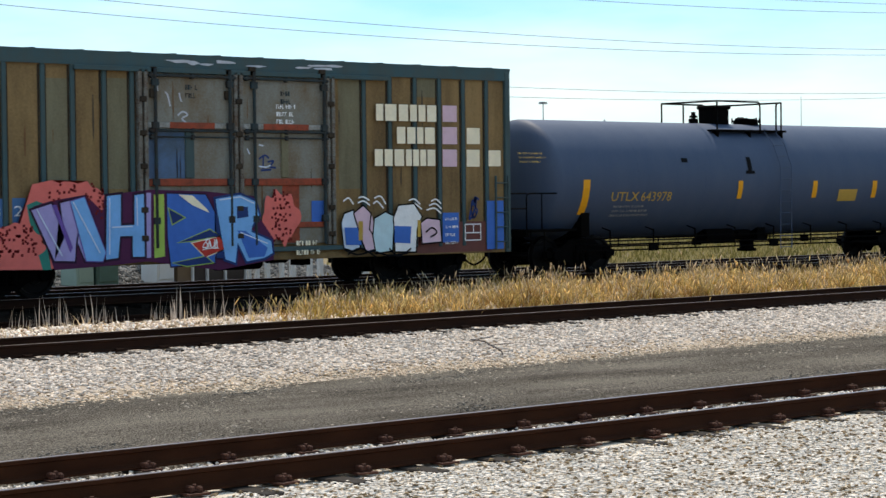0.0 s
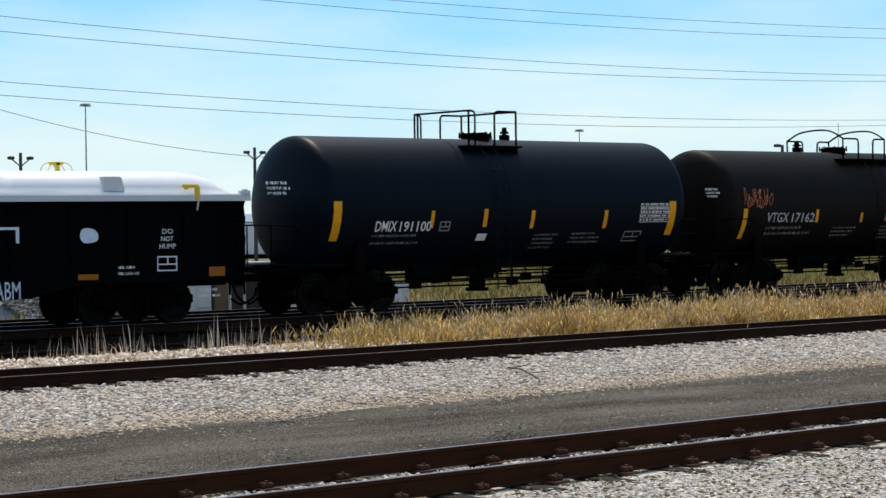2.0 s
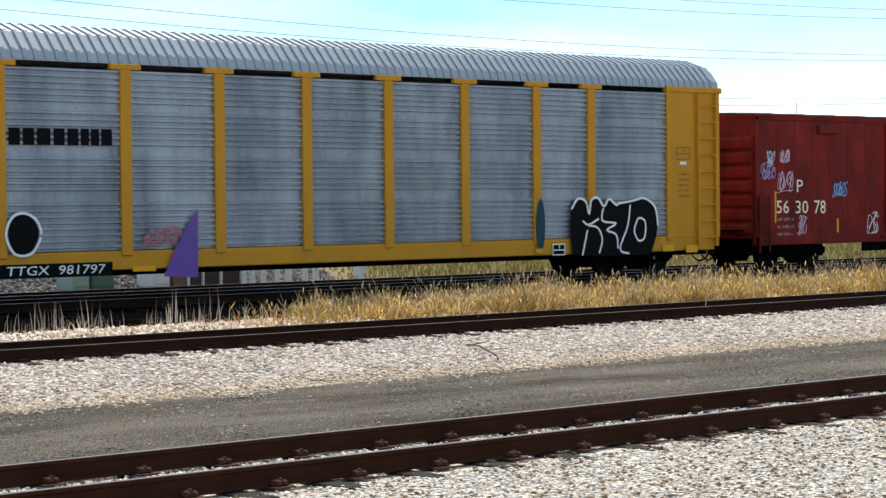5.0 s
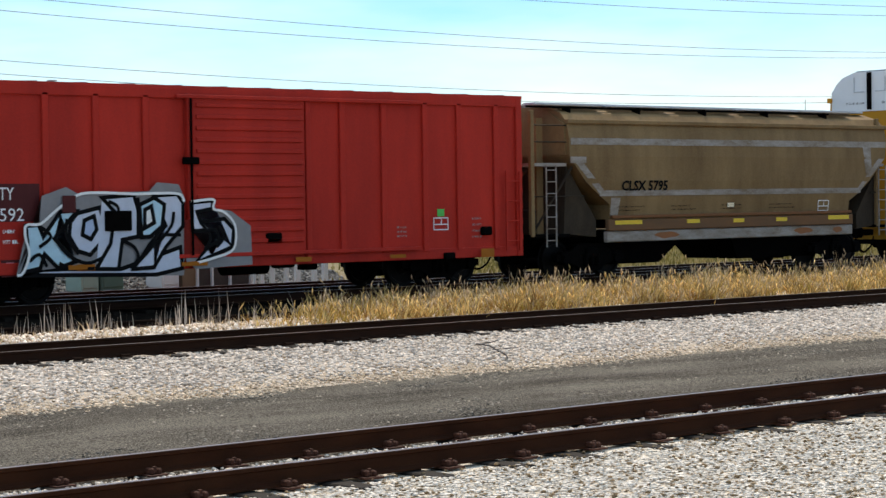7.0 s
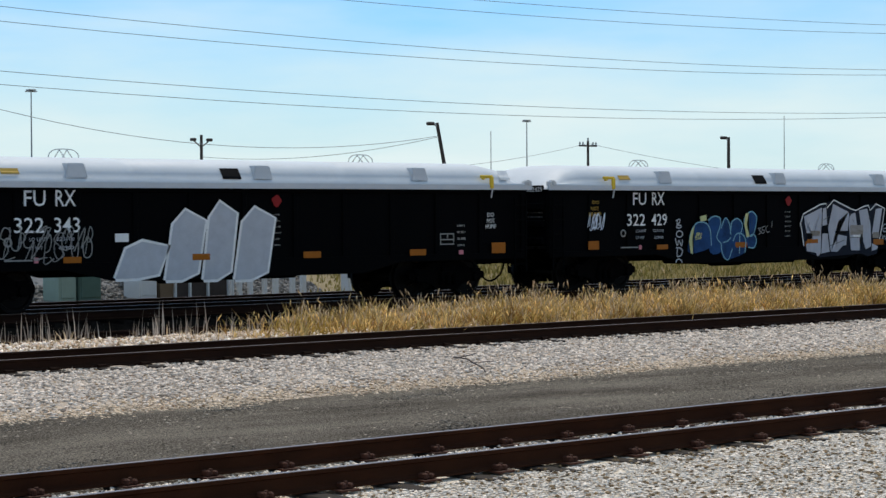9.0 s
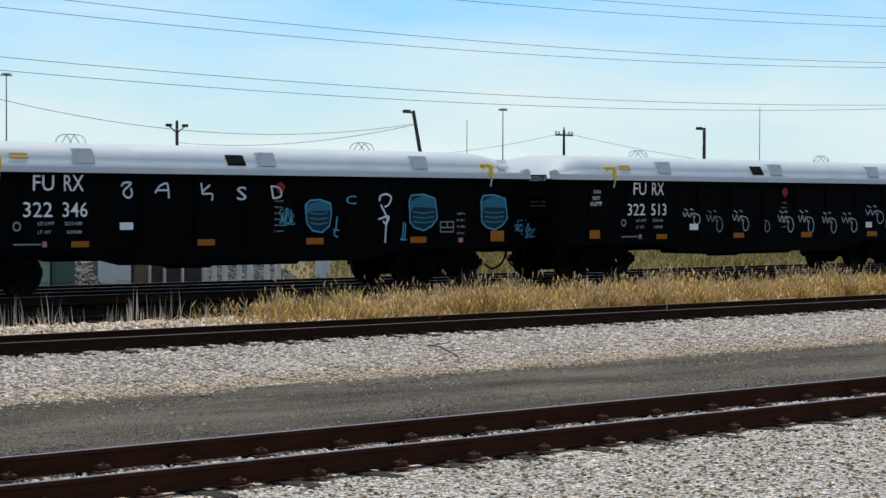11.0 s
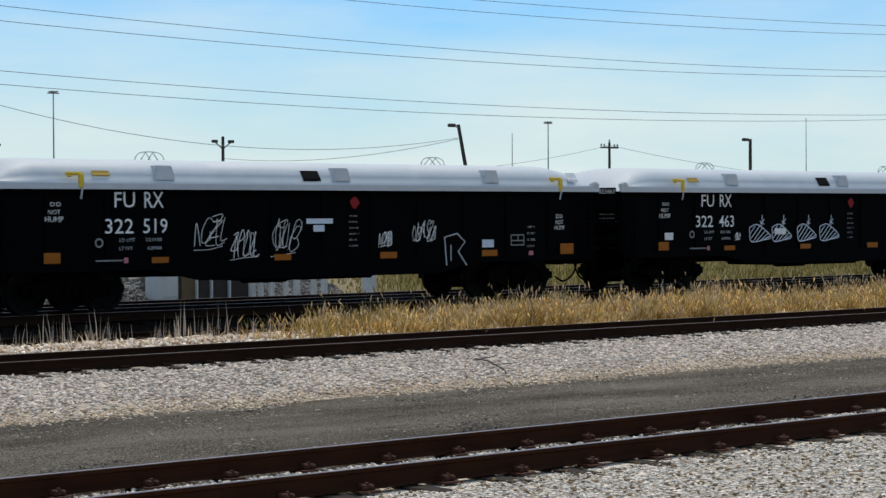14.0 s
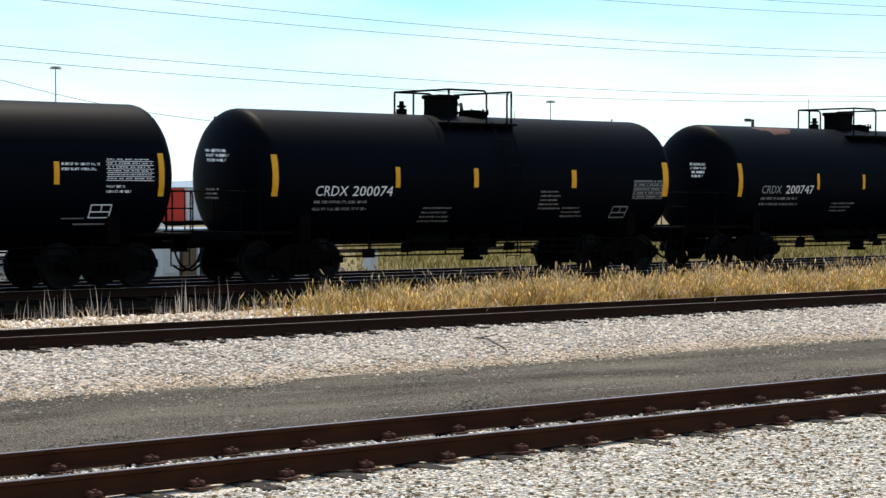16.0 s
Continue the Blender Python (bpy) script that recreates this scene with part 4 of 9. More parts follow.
    for x in (-4.10, 0.46, 4.86):
        for q in (-1, 1):
            bk = bmesh.new()
            y0, y1, y2 = q * 1.50, q * 1.47, q * 1.05
            v = [bk.verts.new(p) for p in ((x - 0.24, y0, 2.665), (x + 0.26, y0, 2.665), (x + 0.19, y1, 2.975), (x - 0.19, y1, 2.975), (x - 0.24, y2, 2.665), (x + 0.26, y2, 2.665), (x + 0.19, y2, 2.975), (x - 0.19, y2, 2.975))]
            for f in ((0, 1, 2, 3), (4, 5, 6, 7), (0, 1, 5, 4), (3, 2, 6, 7), (0, 3, 7, 4), (1, 2, 6, 5)):
                bk.faces.new([v[i] for i in f])
            bmesh.ops.bevel(bk, geom=bk.edges[:], offset=0.02, segments=2, affect="EDGES")
            part("lifting_lug", bk, M["lid_grey"], cover)
    for x in (BAILS_YELLOW if loops == "lemon" else BAILS):
        lp = bmesh.new()
        path(lp, curve_pts([(x - 0.36, 0, 3.10), (x - 0.33, 0, 3.21), (x - 0.18, 0, 3.29), (x + 0.18, 0, 3.29), (x + 0.33, 0, 3.21), (x + 0.36, 0, 3.10)], 5), 0.010)
        for dx in (-0.10, 0.08):
            path(lp, [(x + dx, -0.22, 3.10), (x + dx, 0, 3.285), (x + dx, 0.22, 3.10)], 0.011)
        part("lifting_bail", lp, M[loops], cover)
        if loops == "lemon":
            part("bail_plate", boxes((x - 0.02, x + 0.06, -0.03, 0.03, 3.09, 3.29), (x - 0.16, x + 0.14, -0.03, 0.03, 3.25, 3.30)), M[loops], cover, "yellow lifting plate")
    for x in (-L + 2.15, L - 1.25):
        cl = boxes((x - 0.33, x + 0.05, -1.58, -1.52, 2.755, 2.825), (x - 0.055, x + 0.055, -1.61, -1.55, 2.51, 2.79), (x - 0.29, x - 0.21, -1.60, -1.53, 2.72, 2.76), bevel=0.014)
        part("cover_clamp", cl, M["lemon"], cover, "yellow cover clamp")
        rod_bm = bmesh.new()
        rod(rod_bm, (x + 0.02, -1.60, 2.52), (x + 0.02, -1.54, 2.30), 0.018, 6)
        part("clamp_rod", rod_bm, M["lid_grey"], cover)
    for s in (-1, 1):
        part("end_bracket", boxes((s * (L - 0.06) - 0.12, s * (L - 0.06) + 0.12, -1.59, -1.46, 2.58, 2.70), (s * (L - 0.06) - 0.04, s * (L - 0.06) + 0.04, -1.61, -1.47, 2.60, 2.73), bevel=0.015), M["lid_grey"], cover, "grey hinge bracket at the cover's end")
    return c, flat(-1.463)


# ---------------------------------------------------------------- box cars
def box_car(label, place, length, top, low, paint, name="box_car", roof=None, half=1.47):
    c = car_root(name, label, "box car", place)
    L = length / 2
    part("body", boxes((-L, L, -half, half, low + 0.18, top)), paint, c)
    rf = bmesh.new()
    extrude_profile(rf, [(-half - 0.05, top - 0.05), (-half - 0.05, top + 0.03), (0, top + 0.10), (half + 0.05, top + 0.03), (half + 0.05, top - 0.05)], -L - 0.03, L + 0.03)
    r = part("roof", rf, roof or paint, c)
    n = 14
    seam = bmesh.new()
    extrude_profile(seam, [(-half - 0.04, top + 0.025), (-half - 0.04, top + 0.045), (0, top + 0.117), (half + 0.04, top + 0.045), (half + 0.04, top + 0.025), (0, top + 0.09)], -0.03, 0.03)
    s0 = part("roof_seam", seam, M["zinc"] if roof is None else roof, r)
    for k in range(n):
        x = -L + length * (k + 0.5) / n
        if k == 0:
            s0.location.x = x
        else:
            shared("roof_seam", s0.data, r, Matrix.Translation((x, 0, 0)))
    part("side_sill", boxes((-L, L, -half - 0.03, -half + 0.1, low, low + 0.24), (-L, L, half - 0.1, half + 0.03, low, low + 0.24), bevel=0.015), paint, c)
    part("top_chord", boxes((-L, L, -half - 0.03, -half + 0.05, top - 0.14, top + 0.005), (-L, L, half - 0.05, half + 0.03, top - 0.14, top + 0.005), bevel=0.01), paint, c)
    part("centre_sill", boxes((-L - 0.35, L + 0.35, -0.3, 0.3, 0.70, low + 0.2)), M["steel"], c)
    for s in (-1, 1):
        coupler(c, s * (L + 0.45), s)
        truck(c, s * (L - 2.2))
    brake_gear(c, 0.4, 0.62, -0.9)
    return c, L


def posts(car, places, y, z0, z1, w, d, paint, name="side_post"):
    first = None
    for x in places:
        for side in (-1, 1):
            if first is None:
                first = part(name, boxes((-w / 2, w / 2, -d / 2, d / 2, z0, z1), bevel=min(0.012, d * 0.3)), paint, car)
                first.location = (x, y - d / 2, 0)
            else:
                shared(name, first.data, car, Matrix.Translation((x, side * (abs(y) + d / 2), 0)))


def corrugated_end(car, x, side, z0, z1, ribs, half, paint, depth=0.10):
    """Pressed steel end: horizontal rounded ribs."""
    bm = bmesh.new()
    pitch = (z1 - z0) / ribs
    out = []
    for k in range(ribs):
        zc = z0 + pitch * (k + 0.5)
        for a, d in ((-0.5, 0), (-0.43, 0.0), (-0.40, 0.85), (-0.15, 1), (0.18, 0.92), (0.36, 0.45), (0.45, 0.0)):
            out.append((zc + a * pitch, d * depth))
    out.append((z1, 0))
    for y0, y1 in ((-half + 0.06, half - 0.06),):
        a = [bm.verts.new((x + side * (d + 0.002), y0, z)) for z, d in out]
        b = [bm.verts.new((x + side * (d + 0.002), y1, z)) for z, d in out]
        for k in range(len(out) - 1):
            bm.faces.new((a[k], a[k + 1], b[k + 1], b[k]))
        ca = [bm.verts.new((x - side * 0.01, y0, z)) for z, d in (out[0], out[-1])]
        cb = [bm.verts.new((x - side * 0.01, y1, z)) for z, d in (out[0], out[-1])]
        bm.faces.new(a + [ca[1], ca[0]])
        bm.faces.new(b + [cb[1], cb[0]])
    return smooth(part("corrugated_end", bm, paint, car), 32)


def tapered_end(car, x, side, z0, z1, ribs, half, paint, depth=0.15):
    """Pressed steel end: deep sagging ribs that flatten towards the corners, with thin darts between."""
    bm = bmesh.new()
    pitch = (z1 - z0) / ribs
    outline = ((-0.5, 0.0), (-0.29, 0.0), (-0.285, 0.9), (-0.20, 1.0), (0.02, 0.92), (0.20, 0.55), (0.25, 0.30), (0.28, 0.55), (0.36, 0.50), (0.40, 0.10))
    ys = [-half + 0.06 + (2 * half - 0.12) * k / 16 for k in range(17)]
    cols = []
    for y in ys:
        u = abs(y) / half
        col = []
        for k in range(ribs):
            bend = 0.8 + 0.2 * math.sin(k * 2.3 + y * 1.1)
            for n, (a, d) in enumerate(outline):
                swell = (1 - 0.35 * u ** 2) if n < 6 else 0.35 + 0.75 * u
                sag = -0.14 * (1 - u ** 2) * bend if 1 < n < 6 else (-0.10 * (1 - u ** 2) * bend if n in (0, 1) else 0.0)
                col.append(bm.verts.new((x + side * (0.002 + depth * d * swell * min(1, (1.02 - u) * 9)), y, max(z0 + pitch * (k + 0.5 + a + sag), z0))))
        col.append(bm.verts.new((x + side * 0.002, y, z1)))
        cols.append(col)
    for a, b in zip(cols, cols[1:]):
        for k in range(len(a) - 1):
            bm.faces.new((a[k], a[k + 1], b[k + 1], b[k]))
    return smooth(part("corrugated_end", bm, paint, car), 30)


# ---------------------------------------------------------------- the train, from its head to its tail
UTLX, UTLX_LAY = tank_car("faded slate-blue tank car with gold lettering", 42.2, 8.53, 1.50, 2.30, M["slate"], (-1.79, -0.07, 0.59, 0.80, 4.35), 0.5, -1.62, -0.81, long_frame=True)
GW, GWL = box_car("weathered olive and teal box car covered in bright graffiti", 24.88, 15.25, 4.86, 0.62, M["olive"], roof=M["teal"])
VT, VTL = tank_car("brownish-black tank car with white lettering", 9.4, 6.0, 1.46, 2.33, M["brownblack"], (-0.60, 0.06, 0.69, 1.20, 4.13), 0.18, -1.35, hump=0.24)
DM, DML = tank_car("dark blue-black tank car with white lettering", -3.7, 5.90, 1.52, 2.42, M["navy"], (-0.94, -0.75, -0.15, 0.52, 4.55), 0.10, 1.03, shift=0.20)
DJ, DJL = covered_gondola("black covered gondola with white cover and green sign", -19.2, 16.0, "lemon", "lid_white")
RB, RBL = box_car("dark oxide-red box car with double doors and pale graffiti", -37.4, 18.4, 4.14, 0.68, M["oxide"])
AUTORACK_AT, HOPPER_AT = -61.65, -83.2
BK, BKL = box_car("bright red box car with a ribbed door and ice-blue graffiti", -98.4, 15.6, 4.33, 0.62, M["red"])
GONS = [("429", -121.6), ("343", -138.8), ("513", -156.1), ("346", -173.46), ("460", -190.83), ("463", -208.14), ("519", -225.54)]
GON = {}
for number, fu in GONS:
    GON[number] = covered_gondola("black covered gondola with white lettering, tags and white cover", fu + 5.3)
T7, T7L = tank_car("black tank car with white lettering and rust on top", -236.0, 6.6, 1.5, 2.28, M["black"], (-0.60, 0.39, 1.10, 1.30, 4.34), 0.84, -1.1, -0.04, shift=0.1)
T0, T0L = tank_car("black tank car with white lettering and yellow strips", -250.85, 6.6, 1.5, 2.28, M["black"], (-0.70, 0.47, 1.12, 1.26, 4.34), 0.90, -1.3, -0.10, shift=0.1)
TL, TLL = tank_car("black tank car with white stencils at the visible end", -265.75, 6.6, 1.5, 2.28, M["black"], (-0.70, 0.47, 1.12, 1.26, 4.34), 0.90, -1.3, -0.10, shift=0.1)


# ---------------------------------------------------------------- markings and fittings, car by car
def letter_blocks(parent, x, z, width, height, count, lay, material, name="name_block"):
    """A trade name as plain upright blocks, one for each letter."""
    rng = random.Random(count)
    wide = [rng.choice((0.75, 1.0, 1.0, 1.2)) for _ in range(count)]
    unit = width / sum(wide)
    for w in wide:
        d = w * unit
        bars(parent, [(x + 0.06 * d, x + 0.88 * d, z, z + height)], lay, material, name)
        x += d


def data_box(parent, x0, x1, z0, z1, lay, material):
    """An outlined inspection panel with small divisions."""
    t = 0.025
    xm, zm = (x0 + x1) / 2, (z0 + z1) / 2
    return bars(parent, [(x0, x1, z0, z0 + t), (x0, x1, z1 - t, z1), (x0, x0 + t, z0, z1), (x1 - t, x1, z0, z1), (xm, xm + t, zm, z1), (x0, x1, zm - t, zm)], lay, material, "inspection_panel", joined=True)


def table(parent, x0, x1, z0, z1, rows, lay, material, seed=0):
    """A capacity table: pale rules with print between."""
    rng = random.Random(seed)
    out = []
    for k in range(rows):
        z = z0 + (z1 - z0) * k / rows
        out.append((x0, x1, z, z + 0.012))
        u = x0 + 0.03
        while u < x1 - 0.05:
            w = rng.uniform(0.025, 0.07)
            out.append((u, min(u + w, x1), z + 0.035, z + (z1 - z0) / rows - 0.022))
            u += w + rng.choice((0.02, 0.02, 0.06))
    return tagged(bars(parent, out, lay, material, "data_table", joined=True), kind="stuff")


# slate tank car
c, lay = UTLX, UTLX_LAY
words(c, "UTLX", -6.23, 1.77, 0.97, 0.22, lay, INK["gold"], label="gold reporting mark")
words(c, "643978", -5.17, 1.76, 1.10, 0.23, lay, INK["gold"], label="gold car number")
fine_print(c, -6.09, 1.66, 1.4, 3, lay, INK["dim"], 3)
bars(c, [(-3.68, -3.45, 2.73, 2.84), (-1.16, -1.00, 2.52, 2.88), (-1.26, -0.90, 2.44, 2.52)], lay, INK["black"])
for row in ((-1.56, -1.38, 1.79, 2.26), (1.50, 1.69, 1.79, 2.25), (4.11, 4.31, 1.77, 2.24), (-7.25, -7.02, 1.45, 2.30)):
    bars(c, [row], lay, M["amber"], "reflector")
bars(c, [(2.65, 3.45, 1.69, 2.01)], lay, INK["gold"], "placard")
fine_print(c, -9.31, 2.95, 0.9, 3, lay, INK["gold"], 5, 0.04, 0.1)

# olive box car
c, L = GW, GWL
SIDE = flat(-1.48)
posts(c, [-6.91, -6.24, -5.56, -4.72, -4.06, -3.34, -2.69, 3.27, 4.01, 4.74, 5.47, 6.19, 6.91], -1.47, 0.8, 4.62, 0.10, 0.055, M["teal"])
# dark strips either side of each post paint in its edge shadow
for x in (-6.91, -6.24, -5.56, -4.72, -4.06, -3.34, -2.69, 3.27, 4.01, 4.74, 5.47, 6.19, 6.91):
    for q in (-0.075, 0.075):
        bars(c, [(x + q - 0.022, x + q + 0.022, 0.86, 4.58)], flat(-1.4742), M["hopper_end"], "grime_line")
for x in (-L + 0.08, L - 0.08):
    part("corner_post", boxes((x - 0.08, x + 0.08, -1.55, -1.40, 0.62, 4.8), bevel=0.015), M["teal"], c)
part("eave_plate", boxes((-L, L, -1.535, -1.47, 4.60, 4.84)), M["teal"], c)
rng = random.Random(4)
for k in range(9):
    x = rng.uniform(-2.26, 2.38)
    shape(c, blob(x, 4.66 + rng.uniform(0, 0.1), rng.uniform(0.3, 0.9), rng.uniform(0.05, 0.10), k, 9, 0.5), flat(-1.54), INK["silver"], "peeled_paint")
for s in (-1, 1):
    tapered_end(c, s * L, s, 0.75, 4.27, 9, 1.47, M["end_green"], 0.21)
    part("end_cap", boxes((s * L + min(0, s * 0.05), s * L + max(0, s * 0.05), -1.45, 1.45, 4.27, 4.82), bevel=0.01), M["end_white"], c, "pale sheet at the top of the end")
    for z in (4.36, 4.52, 4.68):
        part("end_bead", boxes((s * L + min(0.04 * s, s * 0.10), s * L + max(s * 0.04, s * 0.10), -1.36, 1.36, z - 0.045, z + 0.045), bevel=0.02), M["end_white"], c)
    ladder(c, s * (L - 0.3), -1.57, 0.7, 2.4, 0.4, 5, M["teal"], name="side_ladder")
part("end_platform", boxes((-L - 0.32, -L - 0.13, -1.2, 1.2, 1.05, 1.1)), M["steel"], c)
bw = bmesh.new()
rod(bw, (-L - 0.25, 0.4, 2.1), (-L - 0.29, 0.4, 2.1), 0.28, 18)
box(bw, -L - 0.22, -L - 0.12, 0.1, 0.6, 1.6, 2.3, 0.02)
part("brake_wheel", bw, M["steel"], c)
part("end_plate", boxes((-L - 0.112, -L - 0.1, -1.38, -0.30, 4.48, 4.76)), INK["white"], c, "white painted patch")
words(c, "SP 227827", 0.36, 4.56, 0.95, 0.14, lambda x, z: (-L - 0.116, -x, z), INK["black"], label="black mark on the end")
DOORS = (-2.46, -0.12, 2.31)
RED_RAIL = mat("rusty_red_rail", (0.36, 0.075, 0.04), (0.15, 0.05, 0.03), 0.75, scale=5, fine=30, bump=0.1, amount=1.0)
PALE_RAIL = mat("chalky_grey_rail", (0.36, 0.37, 0.35), (0.14, 0.12, 0.09), 0.75, scale=5, fine=30, bump=0.1, amount=1.0)
DARK_ROD = mat("dark_teal_rod", (0.030, 0.052, 0.058), (0.035, 0.022, 0.015), 0.7, scale=4, fine=30, bump=0.1, amount=1.0)
for x0, x1, bars_at, column in ((DOORS[0], DOORS[1], (-2.20, -0.37), (-1.46, -1.24)), (DOORS[1], DOORS[2], (0.25, 2.10), (0.97, 1.16))):
    d = part("plug_door", boxes((x0 + 0.10, x1 - 0.10, -1.53, -1.46, 0.95, 4.5), bevel=0.02), M["greydoor"], c, "patched grey plug door")
    part("door_rail", boxes((x0 + 0.12, x1 - 0.12, -1.585, -1.52, 2.20, 2.35), bevel=0.015), RED_RAIL, d, "rust-red door rail")
    part("door_rail", boxes((x0 + 0.12, x1 - 0.12, -1.575, -1.52, 3.38, 3.49), bevel=0.012), PALE_RAIL, d, "chalky door rail")
    part("rail_plate", boxes((x0 + 0.62, x1 - 0.62, -1.583, -1.577, 3.375, 3.50)), RED_RAIL, d, "rust-red plate on the door rail")
    part("door_rail", boxes((x0 + 0.12, x1 - 0.12, -1.575, -1.52, 1.30, 1.42), bevel=0.012), RED_RAIL, d)
    part("door_column", boxes((column[0], column[1], -1.57, -1.525, 2.36, 3.37), bevel=0.015), M["teal"] if x0 < -1 else M["olive_green"], d)
    for z, deep in ((4.44, 0.03), (3.33, 0.028), (3.20, 0.018)):
        rd = bmesh.new()
        rod(rd, (x0 + 0.1, -1.60, z), (x1 - 0.1, -1.60, z), deep, 6)
        for u in (0.08, 0.5, 0.92):
            x = x0 + (x1 - x0) * u
            box(rd, x - 0.035, x + 0.035, -1.62, -1.53, z - 0.05, z + 0.05, 0.01)
        part("cross_bar", rd, DARK_ROD, d)
    for x in bars_at:
        rd = bmesh.new()
        rod(rd, (x, -1.61, 0.95), (x, -1.61, 4.58), 0.036, 8)
        for z in (1.5, 2.28, 3.43, 4.3):
            box(rd, x - 0.08, x + 0.08, -1.64, -1.56, z - 0.07, z + 0.07, 0.01)
        part("locking_bar", rd, DARK_ROD, d)
        for z in (4.52, 4.08 if x < 0 else 4.6):
            part("hinge_plate", boxes((x - 0.10, x + 0.06, -1.60, -1.53, z - 0.09, z + 0.09), bevel=0.012), M["hopper_end"], d)
part("door_track", boxes((DOORS[0] - 1.6, DOORS[2] + 1.6, -1.60, -1.53, 4.50, 4.60), (DOORS[0] - 1.6, DOORS[2] + 1.6, -1.60, -1.50, 0.80, 0.90), bevel=0.01), M["teal"], c)
D1 = flat(-1.537)
# door edges, greener panels and rust runs
EDGE_STEEL = mat("rust_speckled_grey_paint", (0.21, 0.215, 0.19), (0.085, 0.045, 0.025), 0.75, scale=4, fine=35, bump=0.2, amount=1.0, grain=0.8)
for x in DOORS:
    for q in (-0.085, 0.055):
        part("door_edge", boxes((x + q - 0.045, x + q + 0.045, -1.60, -1.47, 0.92, 4.56), bevel=0.014), EDGE_STEEL, c, "rust-speckled grey door edge")
    part("door_seam", boxes((x - 0.055, x + 0.025, -1.55, -1.47, 0.92, 4.54)), M["hopper_end"], c)
    for z in (1.15, 1.72, 2.6, 3.27, 3.95):
        part("edge_latch", boxes((x - 0.11, x + 0.05, -1.64, -1.59, z - 0.05, z + 0.06), bevel=0.012), M["hopper_end"], c)
for row in ((-4.71, -4.05, 2.16, 4.32), (-3.33, -2.71, 2.15, 4.36), (2.58, 3.20, 2.12, 4.52), (4.76, 5.46, 4.17, 4.71)):
    bars(c, [row], flat(-1.4735), M["olive_green"], "repainted_panel")
rng = random.Random(77)
RUN, SOOT = ink("rust_run", .17, .085, .035), ink("soot_run", .07, .055, .04)
for k in range(34):
    x = rng.uniform(-L + 0.4, L - 0.4)
    if DOORS[0] - 0.1 < x < DOORS[2] + 0.1:
        lay_ = D1
    else:
        lay_ = flat(-1.476)
    top_, long_ = rng.uniform(1.8, 4.5), rng.uniform(0.3, 1.3)
    shape(c, blob(x, max(1.0, top_ - long_), rng.uniform(0.02, 0.05), min(long_, top_ - 1.0), 500 + k, 9, 0.45), lay_, RUN if k % 3 else SOOT, "rust_streak")
shape(c, [(-2.36, 3.35), (-1.47, 3.36), (-1.46, 2.36), (-2.35, 2.36)], D1, mat("faded_blue_patch", (0.085, 0.15, 0.26), (0.07, 0.10, 0.13), 0.6, scale=1.6, fine=25, bump=0, amount=1.0), "paint_patch")
bars(c, [(1.00, 1.45, 0.98, 2.30)], D1, RED_RAIL, "paint_patch")
sprayed(c, [[(-2.26, 4.38), (-2.12, 4.26), (-2.10, 4.13)], [(-1.92, 4.11), (-1.86, 4.05), (-1.80, 3.82)], [(-1.58, 4.10), (-1.53, 3.92)], [(-1.62, 3.64), (-1.50, 3.72), (-1.38, 3.66), (-1.52, 3.58), (-1.42, 3.50)]], -1.537, INK["silver"], 0.035, "graffiti_tag")
sprayed(c, [[(0.40, 2.76), (0.55, 2.84), (0.66, 2.78)], [(0.52, 2.84), (0.50, 2.56)], [(0.62, 2.70), (0.78, 2.72), (0.68, 2.60), (0.84, 2.58)], [(0.44, 2.52), (0.72, 2.54)]], -1.537, INK["navy"], 0.04, "graffiti_tag")
sprayed(c, [[(0.40, 2.61), (0.58, 2.59), (0.70, 2.63)], [(0.10, 2.98), (0.16, 2.86)], [(0.40, 3.06), (0.52, 3.04)]], -1.539, INK["ice"], 0.03, "graffiti_tag")
fine_print(c, 0.87, 3.92, 0.7, 3, D1, INK["white"], 8, 0.09, 0.16)
fine_print(c, -1.43, 4.27, 0.36, 2, D1, DARK_ROD, 9, 0.1, 0.17)
fine_print(c, 0.98, 4.20, 0.36, 2, D1, DARK_ROD, 10, 0.1, 0.17)
letter_blocks(c, 3.56, 3.62, 1.81, 0.37, 6, flat(-1.56), INK["cream"])
letter_blocks(c, 4.15, 3.12, 1.17, 0.37, 4, flat(-1.56), INK["cream"])
letter_blocks(c, 3.51, 2.62, 1.81, 0.37, 7, flat(-1.56), INK["cream"])
for row in ((5.59, 6.02, 3.63, 4.00), (5.58, 6.02, 3.12, 3.51), (5.58, 6.01, 2.61, 3.00)):
    bars(c, [row], SIDE, INK["pink"], "colour_square")
for row in ((6.32, 6.72, 3.13, 3.50), (6.31, 6.71, 2.61, 3.00), (6.98, 7.37, 2.62, 2.99)):
    bars(c, [row], SIDE, INK["cream"], "colour_square")
bars(c, [(-6.80, -6.25, 1.33, 2.38), (-6.09, -5.58, 1.37, 1.98), (-5.40, -5.11, 1.43, 1.99)], SIDE, ink("number_panel_blue", .07, .17, .34), "number_panel")
S2, S3, S4 = flat(-1.485), flat(-1.49), flat(-1.495)
words(c, "SP", -6.78, 2.15, 0.39, 0.20, S2, INK["white"], label="white reporting mark")
words(c, "22", -6.79, 1.61, 0.42, 0.21, S2, INK["white"], label="white car number")
words(c, "78", -6.06, 1.63, 0.40, 0.20, S2, INK["white"], label="white car number", fat=0.004)
words(c, "2", -5.36, 1.64, 0.19, 0.20, S2, INK["white"], label="white car number")
bars(c, [(-6.80, -6.24, 0.78, 1.33), (-6.15, -5.56, 0.88, 1.29)], S2, ink("teal_panel", .05, .16, .18), "stencil_panel")
